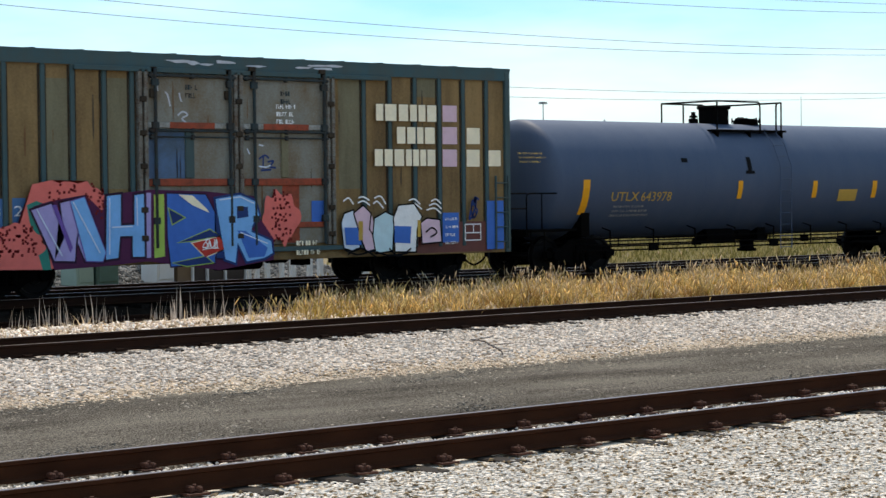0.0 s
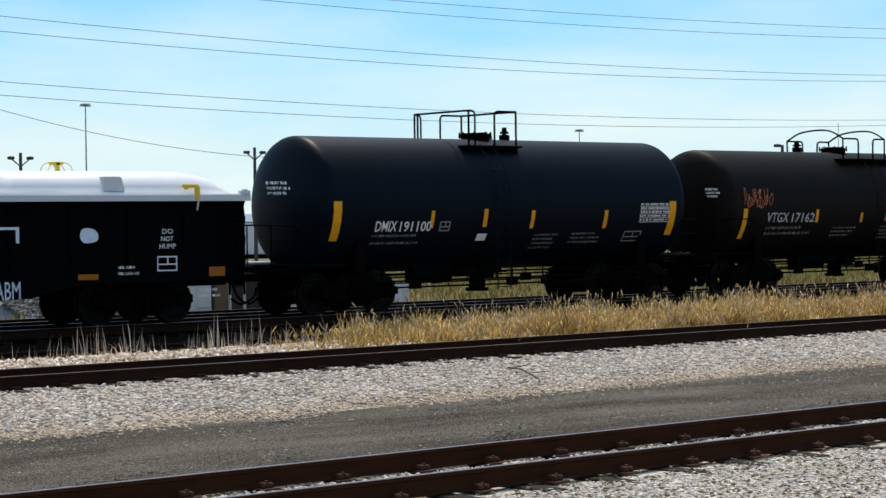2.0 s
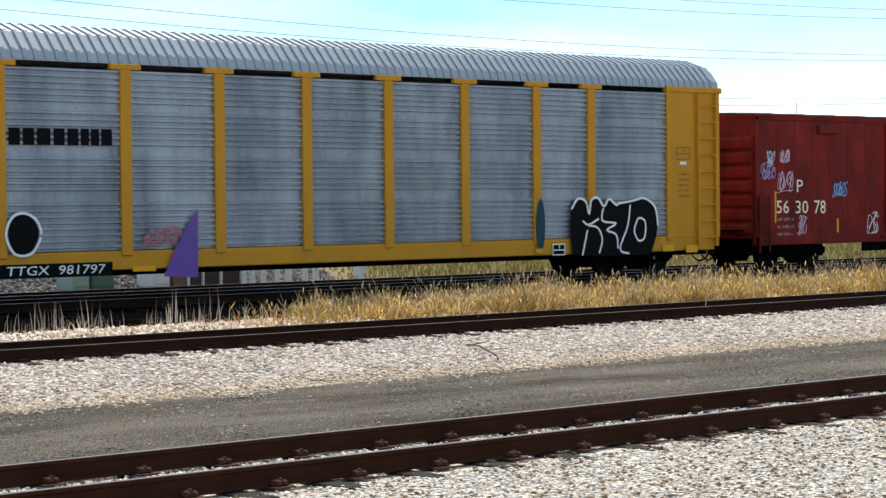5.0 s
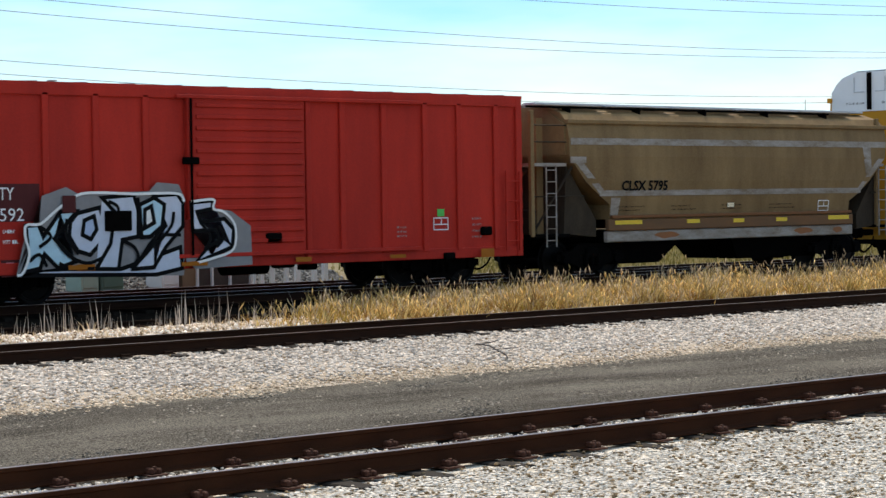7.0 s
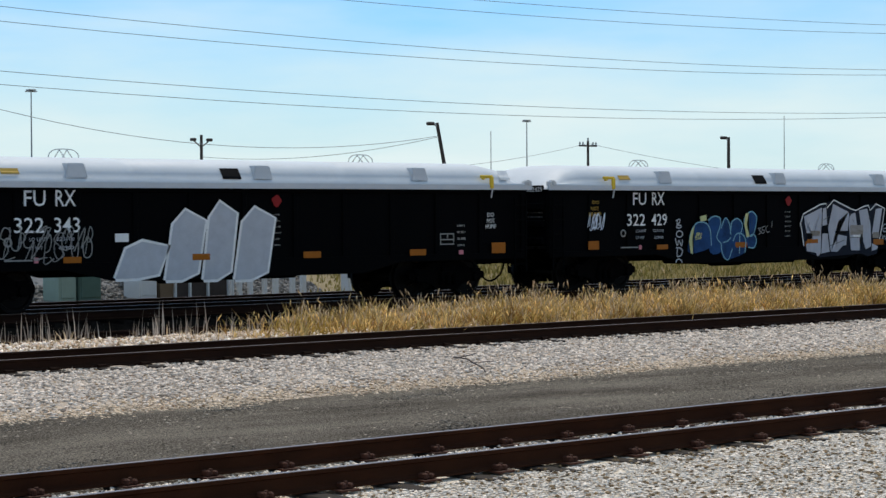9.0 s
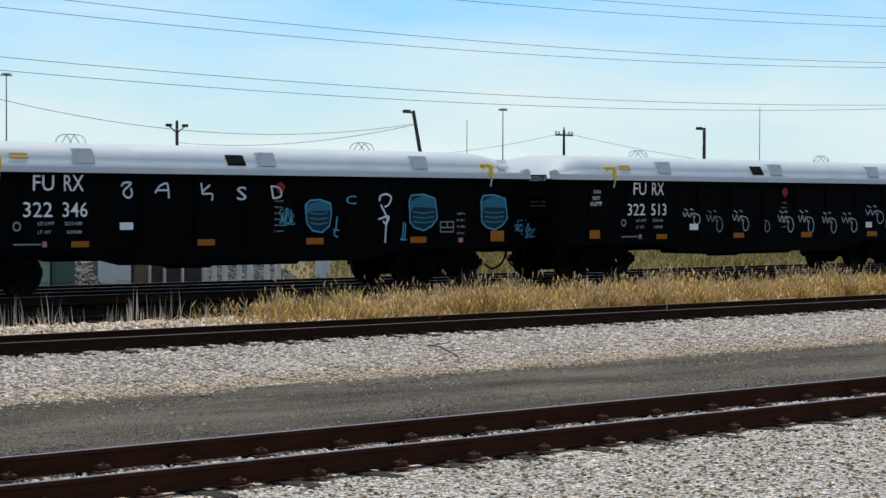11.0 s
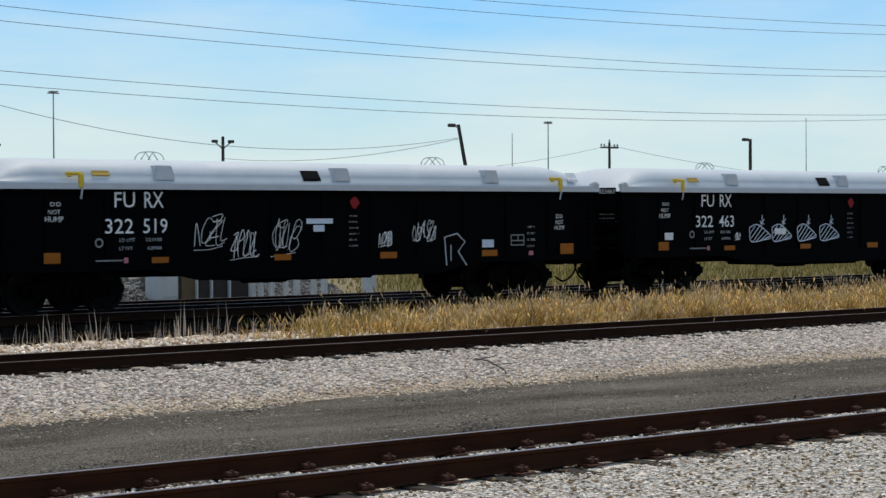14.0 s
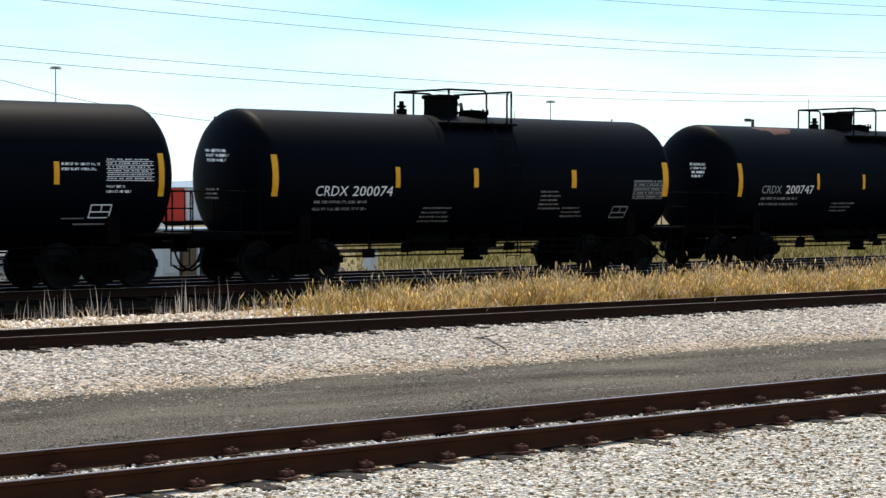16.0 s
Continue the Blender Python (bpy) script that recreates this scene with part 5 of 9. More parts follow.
fine_print(c, -6.75, 1.22, 0.6, 3, S3, INK["white"], 21, 0.1, 0.2)
fine_print(c, -6.10, 1.21, 0.5, 2, S3, INK["white"], 22, 0.1, 0.2)
bars(c, [(-7.45, -7.00, 0.66, 1.71)], S2, INK["blue"], "paint_patch")
bars(c, [(-7.33, -7.04, 0.96, 1.43), (7.00, 7.35, 0.95, 1.40)], S4, INK["gold"], "placard")
fine_print(c, -7.30, 1.37, 0.3, 4, flat(-1.499), INK["black"], 23, 0.06, 0.13)
bars(c, [(5.50, 5.99, 0.89, 1.56), (6.86, 7.39, 0.70, 1.82), (1.77, 2.16, 1.31, 1.87)], flat(-1.545), INK["blue"], "paint_patch")
data_box(c, 6.17, 6.67, 0.91, 1.30, flat(-1.55), INK["white"])
scribble(c, 6.26, 1.34, 0.28, 0.56, flat(-1.55), INK["navy"], 25, 0.09, 3)
fine_print(c, 5.58, 1.45, 0.4, 4, flat(-1.55), INK["white"], 26, 0.06, 0.18)
sprayed(c, [[(-7.42, 3.18), (-7.48, 3.07), (-7.39, 3.01), (-7.42, 2.90), (-7.48, 2.85)], [(-7.32, 3.01), (-7.35, 2.88), (-7.27, 2.88), (-7.25, 2.99), (-7.31, 3.01)], [(-7.21, 2.88), (-7.20, 2.99), (-7.12, 3.00), (-7.13, 2.94), (-7.20, 2.93), (-7.11, 2.87)], [(-7.09, 2.99), (-6.99, 3.00)], [(-7.04, 2.99), (-7.06, 2.85)], [(-7.46, 2.81), (-7.38, 2.79), (-7.47, 2.73), (-7.36, 2.71), (-7.45, 2.64)], [(-7.32, 2.65), (-7.30, 2.79), (-7.23, 2.77), (-7.30, 2.72), (-7.22, 2.66)], [(-7.18, 2.65), (-7.15, 2.80), (-7.11, 2.65)], [(-7.07, 2.65), (-7.08, 2.79), (-7.00, 2.66), (-7.01, 2.81)], [(-7.48, 2.59), (-7.27, 2.61), (-7.06, 2.57)], [(-7.39, 2.53), (-7.24, 2.52)]], -1.49, INK["ice"], 0.032, "graffiti_tag")
sprayed(c, [[(-6.81, 2.88), (-6.82, 2.70), (-6.74, 2.63)], [(-6.74, 2.95), (-6.76, 2.72), (-6.68, 2.79)], [(-6.65, 2.97), (-6.68, 2.75), (-6.60, 2.81)], [(-6.57, 3.06), (-6.60, 2.77), (-6.51, 2.88), (-6.52, 2.72)], [(-6.48, 2.95), (-6.43, 2.77), (-6.32, 2.81)], [(-6.72, 2.66), (-6.66, 2.52), (-6.62, 2.66), (-6.59, 2.49)], [(-6.54, 2.68), (-6.53, 2.43), (-6.44, 2.63), (-6.43, 2.48)], [(-6.90, 2.74), (-6.88, 2.63)], [(-6.86, 2.77), (-6.84, 2.61)], [(-6.36, 2.71), (-6.37, 2.57)], [(-6.30, 2.72), (-6.33, 2.59)], [(-6.80, 2.41), (-6.57, 2.44)]], -1.49, INK["white"], 0.036, "graffiti_tag")
bars(c, [(-L + 0.9, -5.13, 0.62, 0.95)], flat(-1.505), ink("primer_red", .12, .045, .04), "paint_patch")
bars(c, [(4.76, L - 0.6, 0.66, 1.35)], flat(-1.506), ink("primer_brown", .16, .06, .05), "paint_patch")
# the large piece
G0, G1, G2, G3, G4 = flat(-1.606), flat(-1.61), flat(-1.614), flat(-1.618), flat(-1.622)
for q, k in (((-5.00, -3.17), 1), ((-6.13, -4.69), 2), ((0.32, 1.45), 3)):
    z0, z1 = {1: (1.35, 2.35), 2: (0.72, 1.55), 3: (0.85, 2.2)}[k]
    shape(c, blob(q[0], z0, q[1] - q[0], z1 - z0, 40 + k, 24, 0.34), G0, INK["coral"], "graffiti_cloud")
    rng = random.Random(50 + k)
    tagged(bars(c, [(x, x + 0.05, z, z + 0.05) for x, z in ((rng.uniform(q[0] + 0.3, q[1] - 0.3), rng.uniform(z0 + 0.12, z1 - 0.12)) for _ in range(60))], G1, ink("dark_red_dots", .16, .012, .012), "graffiti_dots", joined=True), kind="stuff")
shape(c, [(-5.76, 0.62), (-5.74, 1.22), (-5.32, 1.46), (-5.19, 1.82), (-5.03, 2.25), (-4.61, 2.33), (-4.24, 2.21), (-3.81, 2.31), (-3.58, 2.04), (-3.47, 1.70), (-3.40, 1.43), (-4.64, 0.59)], flat(-1.604), INK["coral"], "graffiti_cloud")
shape(c, [(-5.16, 1.85), (-4.84, 1.97), (-3.97, 2.10), (-3.89, 1.98), (-4.85, 1.72), (-4.64, 0.59), (-4.83, 0.59), (-5.09, 1.46)], flat(-1.605), ink("teal_spray", .03, .22, .17), "graffiti_cloud")
shape(c, [(-5.03, 1.82), (-4.62, 1.93), (-3.85, 2.04), (-3.47, 1.70), (-3.42, 2.04), (-2.34, 2.13), (-1.02, 2.09), (0.24, 1.98), (0.36, 1.51), (0.71, 1.07), (0.70, 0.63), (-0.70, 0.46), (-2.45, 0.69), (-3.49, 0.62), (-4.57, 0.58)], flat(-1.608), ink("dark_plum_spray", .085, .018, .06), "graffiti_cloud")
def w_shape(pts, fill, edge, lay0, lay1, grow=0.07):
    bm = bmesh.new()
    ring(bm, pts, grow * 2, lay0)
    part("graffiti_outline", bm, edge, c)
    shape(c, pts, lay1, fill, "graffiti_letter")
INKY = ink("plum_black_spray", .03, .012, .03)
w_shape([(-5.06, 1.75), (-4.62, 1.87), (-4.33, 1.24), (-4.43, 1.88), (-3.89, 1.99), (-3.42, 0.89), (-3.49, 0.72), (-3.88, 0.74), (-4.08, 1.17), (-4.12, 0.74), (-4.57, 0.76)], INK["lilac"], INKY, G1, G2, 0.045)
w_shape([(-4.20, 1.91), (-3.89, 1.99), (-3.42, 0.89), (-3.49, 0.72), (-3.86, 0.74)], INK["sky"], INK["purple"], G3, G4, 0.02)
shape(c, [(-4.62, 1.85), (-4.52, 1.85), (-4.16, 1.01), (-4.22, 0.91)], flat(-1.6235), INK["purple"], "graffiti_fill")
w_shape([(-3.37, 2.01), (-3.05, 2.04), (-3.06, 1.42), (-2.74, 1.43), (-2.73, 2.02), (-2.51, 2.05), (-2.51, 0.79), (-2.79, 0.79), (-2.78, 1.21), (-3.08, 1.21), (-3.13, 0.78), (-3.41, 0.75)], INK["sky"], INKY, G1, G2, 0.05)
shape(c, [(-2.45, 2.07), (-2.34, 2.07), (-2.36, 0.76), (-2.46, 0.76)], G2, INK["lilac"], "graffiti_letter")
shape(c, [(-2.27, 2.03), (-2.03, 2.04), (-2.03, 0.78), (-2.28, 0.75)], G2, INK["lime"], "graffiti_letter")
w_shape([(-1.96, 2.05), (-1.02, 2.02), (-0.71, 1.52), (-0.81, 0.62), (-1.88, 0.57), (-1.95, 1.13)], INK["blue"], INKY, G1, G2, 0.03)
for p in ([(-1.92, 1.74), (-1.55, 1.56), (-1.84, 1.43)], [(-1.70, 1.05), (-0.93, 1.30), (-0.69, 1.17), (-1.37, 1.08)], [(-1.84, 0.64), (-1.04, 0.75), (-0.87, 0.62), (-1.50, 0.57)]):
    w_shape(p, INK["navy"], INK["lime"], G3, G4, 0.022)
w_shape([(-1.37, 1.03), (-0.69, 1.15), (-0.50, 0.92), (-1.04, 0.74)], INK["red"], INK["cream"], G3, flat(-1.624), 0.02)
shape(c, [(-1.69, 2.03), (-1.36, 1.81), (-0.94, 1.65), (-1.02, 1.75), (-1.35, 2.01)], flat(-1.626), INK["cream"], "graffiti_fill")
scribble(c, -1.12, 0.90, 0.40, 0.22, flat(-1.63), INK["white"], 61, 0.05, 3)
w_shape([(-0.77, 1.77), (-0.49, 1.52), (-0.53, 0.70), (-0.77, 0.71)], INK["navy"], INKY, G2, G3, 0.03)
w_shape([(-0.78, 1.93), (-0.16, 2.01), (0.23, 1.87), (0.32, 1.58), (0.14, 1.37), (-0.04, 1.30), (0.62, 1.03), (0.66, 0.78), (0.44, 0.68), (-0.01, 0.62), (-0.24, 1.02), (-0.30, 0.60), (-0.55, 0.68), (-0.50, 1.48), (-0.75, 1.72)], INK["sky"], INK["navy"], flat(-1.626), flat(-1.63), 0.05)
shape(c, [(-0.25, 1.77), (0.03, 1.76), (0.04, 1.55), (-0.25, 1.52)], flat(-1.632), INK["navy"], "graffiti_fill")
shape(c, [(-0.24, 1.27), (-0.04, 1.26), (0.53, 0.89), (0.44, 0.71), (0.04, 0.69)], flat(-1.634), INK["blue"], "graffiti_fill")
# pale highlights along the letters
for a_, b_ in (((-4.96, 1.77), (-4.41, 0.85)), ((-4.15, 1.90), (-3.56, 0.89)), ((-3.32, 1.97), (-3.34, 0.85)), ((-2.69, 1.99), (-2.68, 1.42)), ((-0.68, 1.91), (-0.16, 1.97)), ((-0.16, 1.97), (0.19, 1.83)), ((-0.17, 1.23), (0.53, 0.98)), ((-3.28, 1.39), (-2.80, 1.40))):
    piece_bm = bmesh.new()
    stroke(piece_bm, [a_, b_], 0.025, flat(-1.636))
    part("graffiti_highlight", piece_bm, INK["ice"], c)
fine_print(c, 1.30, 1.02, 0.7, 2, G2, INK["cream"], 63, 0.1, 0.2)
# the smaller pale piece
mural(c, [([(2.52, 1.38), (2.61, 1.59), (2.87, 1.66), (3.00, 1.38), (3.05, 0.82), (2.86, 0.75), (2.59, 0.83)], INK["ice"]), ([(2.87, 1.59), (3.14, 1.76), (3.36, 1.58), (3.31, 1.23), (3.62, 0.81), (3.21, 0.73), (3.04, 1.10)], INK["pink"]), ([(3.40, 1.09), (3.45, 1.47), (3.77, 1.61), (4.04, 1.50), (3.99, 1.08), (3.96, 0.73), (3.48, 0.69)], ink("pale_cyan_spray", .55, .74, .78)), ([(3.99, 1.47), (4.14, 1.75), (4.60, 1.78), (4.83, 1.49), (4.68, 1.21), (4.65, 0.69), (4.03, 0.71)], INK["white"]), ([(4.78, 1.35), (4.97, 1.45), (5.36, 1.41), (5.41, 0.90), (4.82, 0.87)], INK["pink"])], -1.605, INK["black"], 0.035)
sprayed(c, [[(2.59, 1.85), (2.74, 1.92), (2.87, 1.78)], [(3.01, 1.92), (3.16, 1.94), (3.32, 1.86)], [(2.99, 1.81), (3.16, 1.85), (3.34, 1.75)], [(3.46, 1.91), (3.64, 1.95), (3.79, 1.77)], [(3.43, 1.79), (3.55, 1.84), (3.72, 1.68)], [(4.46, 1.85), (4.62, 1.88), (4.78, 1.76)], [(4.44, 1.74), (4.62, 1.78), (4.83, 1.65)], [(5.11, 1.83), (5.26, 1.87), (5.40, 1.77)], [(5.05, 1.73), (5.24, 1.77), (5.42, 1.65)], [(4.97, 1.63), (5.21, 1.67), (5.40, 1.55)]], -1.606, INK["white"], 0.035)
for row in ([(2.60, 1.28), (2.97, 1.27), (3.08, 0.89), (2.64, 0.90)], [(4.02, 1.29), (4.50, 1.27), (4.47, 0.89), (4.01, 0.92)]):
    shape(c, row, flat(-1.624), INK["blue"], "graffiti_fill")
for row in ([(3.00, 1.41), (3.12, 1.41), (3.11, 0.99), (2.99, 0.99)], [(4.69, 1.41), (4.78, 1.40), (4.77, 1.03), (4.68, 1.03)]):
    shape(c, row, flat(-1.625), INK["gold"], "graffiti_fill")
sprayed(c, [[(2.59, 0.80), (2.95, 0.68), (3.39, 0.74), (3.84, 0.64), (4.40, 0.68)], [(2.68, 0.69), (3.04, 0.82), (3.48, 0.61)], [(3.85, 0.80), (4.12, 0.62), (4.49, 0.78)], [(4.92, 1.13), (5.11, 1.23), (5.25, 1.12), (5.06, 1.02)]], -1.627, INK["black"], 0.04)

# brownish-black tank car
c, lay = VT, VTL
words(c, "VTGX", -4.27, 1.88, 0.85, 0.25, lay, INK["silver"], label="worn white reporting mark", slant=0.08, fat=0.01)
words(c, "17162", -3.28, 1.87, 0.90, 0.25, lay, INK["silver"], label="worn white car number", slant=0.08, fat=0.01)
fine_print(c, -4.22, 1.76, 1.9, 2, lay, INK["dim"], 1, 0.06, 0.14)
fine_print(c, -1.52, 1.73, 1.0, 3, lay, INK["dim"], 2, 0.04, 0.1)
fine_print(c, 0.53, 1.74, 0.75, 4, lay, INK["dim"], 3, 0.04, 0.1)
bars(c, [(0.61, 0.85, 1.88, 2.04)], lay, INK["rose"], "placard")
letter_blocks(c, 1.02, 2.71, 1.33, 0.30, 4, lay, INK["white"])
bars(c, [(2.40, 2.79, 2.71, 2.99)], lay, INK["white"], "name_block")
letter_blocks(c, 2.85, 2.71, 1.37, 0.28, 4, lay, INK["white"])
bm = bmesh.new()
cx, cz = 1.93, 2.24
for k in range(4):
    a = math.pi / 2 * k + math.pi / 4
    stroke(bm, curve_pts([(cx + 0.16 * math.cos(a) + 0.17 * math.cos(b), cz + 0.19 * math.sin(a) + 0.2 * math.sin(b)) for b in [2 * math.pi * j / 10 for j in range(10)]], 2, True), 0.055, deeper(lay, 0.001 * k))
part("emblem", bm, INK["white"], c)
letter_blocks(c, 2.51, 2.06, 1.04, 0.30, 5, lay, INK["white"])
for row in ((-5.19, -5.03, 1.47, 2.24), (-2.32, -2.21, 1.86, 2.20), (-0.45, -0.35, 1.85, 2.11), (0.98, 1.10, 1.86, 2.15), (3.06, 3.17, 1.84, 2.06), (5.18, 5.44, 1.46, 2.26)):
    bars(c, [row], lay, M["amber"], "reflector")
table(c, 4.24, 5.25, 1.88, 2.37, 5, lay, INK["dim"], 5)
data_box(c, 3.81, 4.31, 1.48, 1.76, lay, INK["dim"])
fine_print(c, -6.57, 2.76, 0.5, 3, lay, INK["white"], 6, 0.05, 0.09)
scribble(c, -5.16, 2.26, 0.95, 0.51, lay, ink("orange_spray", .45, .16, .07), 8, 0.045, 7)

# dark blue tank car
c, lay = DM, DML
words(c, "DMIX", -4.06, 1.80, 0.60, 0.23, lay, INK["white"], label="white reporting mark", fat=0.012)
words(c, "191100", -3.37, 1.79, 0.90, 0.23, lay, INK["white"], label="white car number", fat=0.012)
fine_print(c, -4.09, 1.73, 1.7, 2, lay, INK["dim"], 1, 0.05, 0.16)
data_box(c, -2.23, -1.93, 1.79, 2.01, lay, INK["dim"])
bars(c, [(-1.05, -0.76, 1.56, 1.72)], lay, INK["white"], "placard")
fine_print(c, 0.73, 1.69, 0.8, 4, lay, INK["dim"], 2, 0.04, 0.1)
fine_print(c, 1.93, 1.70, 1.0, 3, lay, INK["dim"], 3, 0.04, 0.1)
table(c, 4.08, 5.12, 1.93, 2.41, 5, lay, INK["white"], 5)
data_box(c, 3.69, 4.29, 1.47, 1.72, lay, INK["dim"])
for row in ((-5.25, -5.03, 1.61, 2.47), (-2.52, -2.42, 1.86, 2.25), (-0.96, -0.84, 1.87, 2.28), (0.51, 0.62, 1.82, 2.24), (2.88, 3.00, 1.80, 2.23), (5.11, 5.34, 1.61, 2.44)):
    bars(c, [row], lay, M["amber"], "reflector")
fine_print(c, -6.97, 2.89, 0.6, 3, lay, INK["white"], 6, 0.06, 0.11)
scribble(c, 5.48, 0.91, 1.01, 0.28, lay, INK["white"], 8, 0.025, 4)

# gondola with the green and white sign
c, lay = DJ, DJL
words(c, "DJLX", -5.74, 1.68, 0.81, 0.24, lay, INK["white"], label="white reporting mark", fat=0.004)
words(c, "98516", -5.79, 1.26, 0.87, 0.23, lay, INK["white"], label="white car number", fat=0.004)
fine_print(c, -5.78, 1.02, 1.0, 2, lay, INK["white"], 1, 0.06, 0.16)
for w_, row in (("DO", (-4.50, 1.85, 0.25, 0.08)), ("NOT", (-4.53, 1.70, 0.30, 0.08)), ("HUMP", (-4.59, 1.55, 0.39, 0.08)), ("DO", (5.98, 1.83, 0.25, 0.10)), ("NOT", (5.95, 1.68, 0.29, 0.10)), ("HUMP", (5.91, 1.53, 0.38, 0.10))):
    words(c, w_, *row, lay, INK["white"], label="white warning")
bars(c, [(0.12, 0.70, 1.65, 2.29)], lay, INK["white"], "sign_panel", "white sign panel")
bars(c, [(0.11, 0.70, 1.38, 1.65)], lay, INK["mint"], "sign_panel", "green sign panel")
bm = bmesh.new()
cx, cz = 0.39, 1.96
stroke(bm, curve_pts([(cx + 0.24 * math.cos(b), cz + 0.36 * math.sin(b)) for b in [0.4 + 5.0 * j / 10 for j in range(11)]], 3), 0.10, deeper(lay, 0.004))
stroke(bm, [(cx + 0.05, cz + 0.3), (cx + 0.2, cz - 0.05)], 0.16, deeper(lay, 0.006))
part("emblem", bm, INK["mint"], c)
letter_blocks(c, 0.14, 1.43, 0.52, 0.15, 6, deeper(lay, 0.004), INK["white"])
bars(c, [(0.22, 0.54, 1.21, 1.35)], lay, INK["white"], "placard")
for row in ((-7.51, -7.06, 0.93, 1.14), (-3.76, -3.33, 0.94, 1.08), (-0.89, -0.44, 0.92, 1.05), (1.20, 1.62, 0.96, 1.07), (4.04, 4.49, 0.95, 1.06), (7.08, 7.47, 0.95, 1.14)):
    bars(c, [row], deeper(lay, 0.008), M["orange"], "reflector", "amber reflector")
shape(c, [(-4.57, 1.64), (-3.82, 1.75), (-1.98, 1.66), (-1.73, 0.93), (-4.59, 0.93)], deeper(lay, 0.002), ink("dark_grey_roller_paint", .11, .115, .12), "paint_over")
bars(c, [(-2.89, -2.37, 1.11, 1.31)], deeper(lay, 0.004), INK["black"], "paint_patch")
for k, row in enumerate(((-4.50, 0.76, 0.59, 0.86), (-3.83, 0.74, 0.65, 0.89), (-3.06, 0.78, 0.32, 0.86), (-2.52, 0.70, 0.65, 0.91))):
    scribble(c, *row, deeper(lay, 0.006), INK["black"], 170 + k, 0.12, 2)
for k, row in enumerate(((-7.02, 1.68, 0.85, 0.62), (-7.54, 1.52, 0.45, 0.37), (-6.90, 1.23, 0.66, 0.51), (-6.71, 1.20, 0.53, 0.27))):
    scribble(c, *row, lay, INK["ice"], 90 + k, 0.045, 3)
words(c, "BM!08!", 0.03, 0.65, 0.85, 0.30, lay, INK["ice"], "graffiti_tag")
words(c, "DABM", 2.07, 0.62, 0.72, 0.34, lay, INK["ice"], "graffiti_tag")
bars(c, [(2.09, 2.78, 1.95, 2.00), (2.09, 2.16, 1.70, 2.01), (2.71, 2.78, 1.69, 2.00)], lay, INK["ice"], "graffiti_tag", joined=True)
shape(c, blob(*(4.05, 1.65, 0.49, 0.34), 5, 9, 0.2), lay, INK["ice"], "graffiti_tag")
data_box(c, 5.85, 6.32, 1.08, 1.38, lay, INK["white"])
fine_print(c, 4.95, 1.20, 0.5, 2, lay, INK["white"], 3, 0.05, 0.12)
fine_print(c, 6.83, 0.70, 0.6, 2, lay, INK["white"], 4, 0.05, 0.12)
bars(c, [(-8.04, -7.78, 2.09, 2.18)], lay, INK["white"], "stencil")
fine_print(c, 0.75, 2.04, 0.6, 4, lambda x, z: (-8.012, -x, z), INK["dim"], 6, 0.04, 0.16)
tarp = bmesh.new()
path(tarp, curve_pts([(-7.69, -1.56, 2.58), (-7.60, -1.59, 2.74), (-7.49, -1.56, 2.83), (-7.38, -1.59, 2.77), (-7.47, -1.56, 2.64), (-7.27, -1.59, 2.61), (-6.89, -1.56, 2.57)], 5), 0.065, 8)
part("torn_strap", tarp, M["gondola"], c, "bunched black strap caught on the cover")

# dark red box car
c, L = RB, RBL
SIDE = flat(-1.478)
posts(c, [-8.28, -7.55, -6.81, -6.05, -5.27, -4.48, 2.16, 3.13, 4.23, 5.37, 6.54, 7.75], -1.47, 0.9, 3.98, 0.05, 0.006, M["oxide"], "sheet_lap")
for x in (-L + 0.08, L - 0.08):
    part("corner_post", boxes((x - 0.08, x + 0.08, -1.50, -1.40, 0.68, 4.1), bevel=0.012), M["oxide"], c)
for s in (-1, 1):
    corrugated_end(c, s * L, s, 0.95, 3.6, 7, 1.47, M["oxide"], 0.12)
    ladder(c, s * (L - 0.3), -1.55, 0.5, 2.0, 0.4, 4, M["oxide"], name="side_ladder")
    part("draught_cowl", boxes((s * (L - 3.0) - 0.4, s * (L - 3.0) + 0.4, -1.56, -1.47, 3.66, 3.90), bevel=0.03), M["oxide"], c)
part("step_plate", boxes((-L - 0.32, -L - 0.14, -1.2, 1.2, 1.05, 1.1)), M["steel"], c)
DOORS = (-3.63, -1.29, 1.21)
for x0, x1 in zip(DOORS, DOORS[1:]):
    d = part("plug_door", boxes((x0 + 0.04, x1 - 0.04, -1.53, -1.46, 0.9, 3.98), bevel=0.02), M["oxide"], c)
    for z in (1.02, 1.55, 2.42, 2.85, 3.30, 3.88):
        part("door_rail", boxes((x0 + 0.1, x1 - 0.1, -1.58, -1.52, z - 0.05, z + 0.05), bevel=0.012), M["door_bar"], d)
    for u in (0.08, 0.33, 0.68, 0.93):
        x = x0 + (x1 - x0) * u
        rd = bmesh.new()
        rod(rd, (x, -1.60, 0.9), (x, -1.60, 3.95), 0.028, 8)
        for z in (1.4, 2.5, 3.6):
            box(rd, x - 0.06, x + 0.06, -1.62, -1.56, z - 0.05, z + 0.05, 0.01)
        part("locking_bar", rd, M["door_bar"], d)
    part("door_box", boxes(((x0 + x1) / 2 - 0.28, (x0 + x1) / 2 + 0.28, -1.64, -1.55, 1.9, 2.3), bevel=0.03), M["oxide"], d)
part("door_track", boxes((DOORS[0] - 0.2, DOORS[2] + 2.4, -1.60, -1.50, 0.80, 0.88), bevel=0.01), M["oxide"], c)
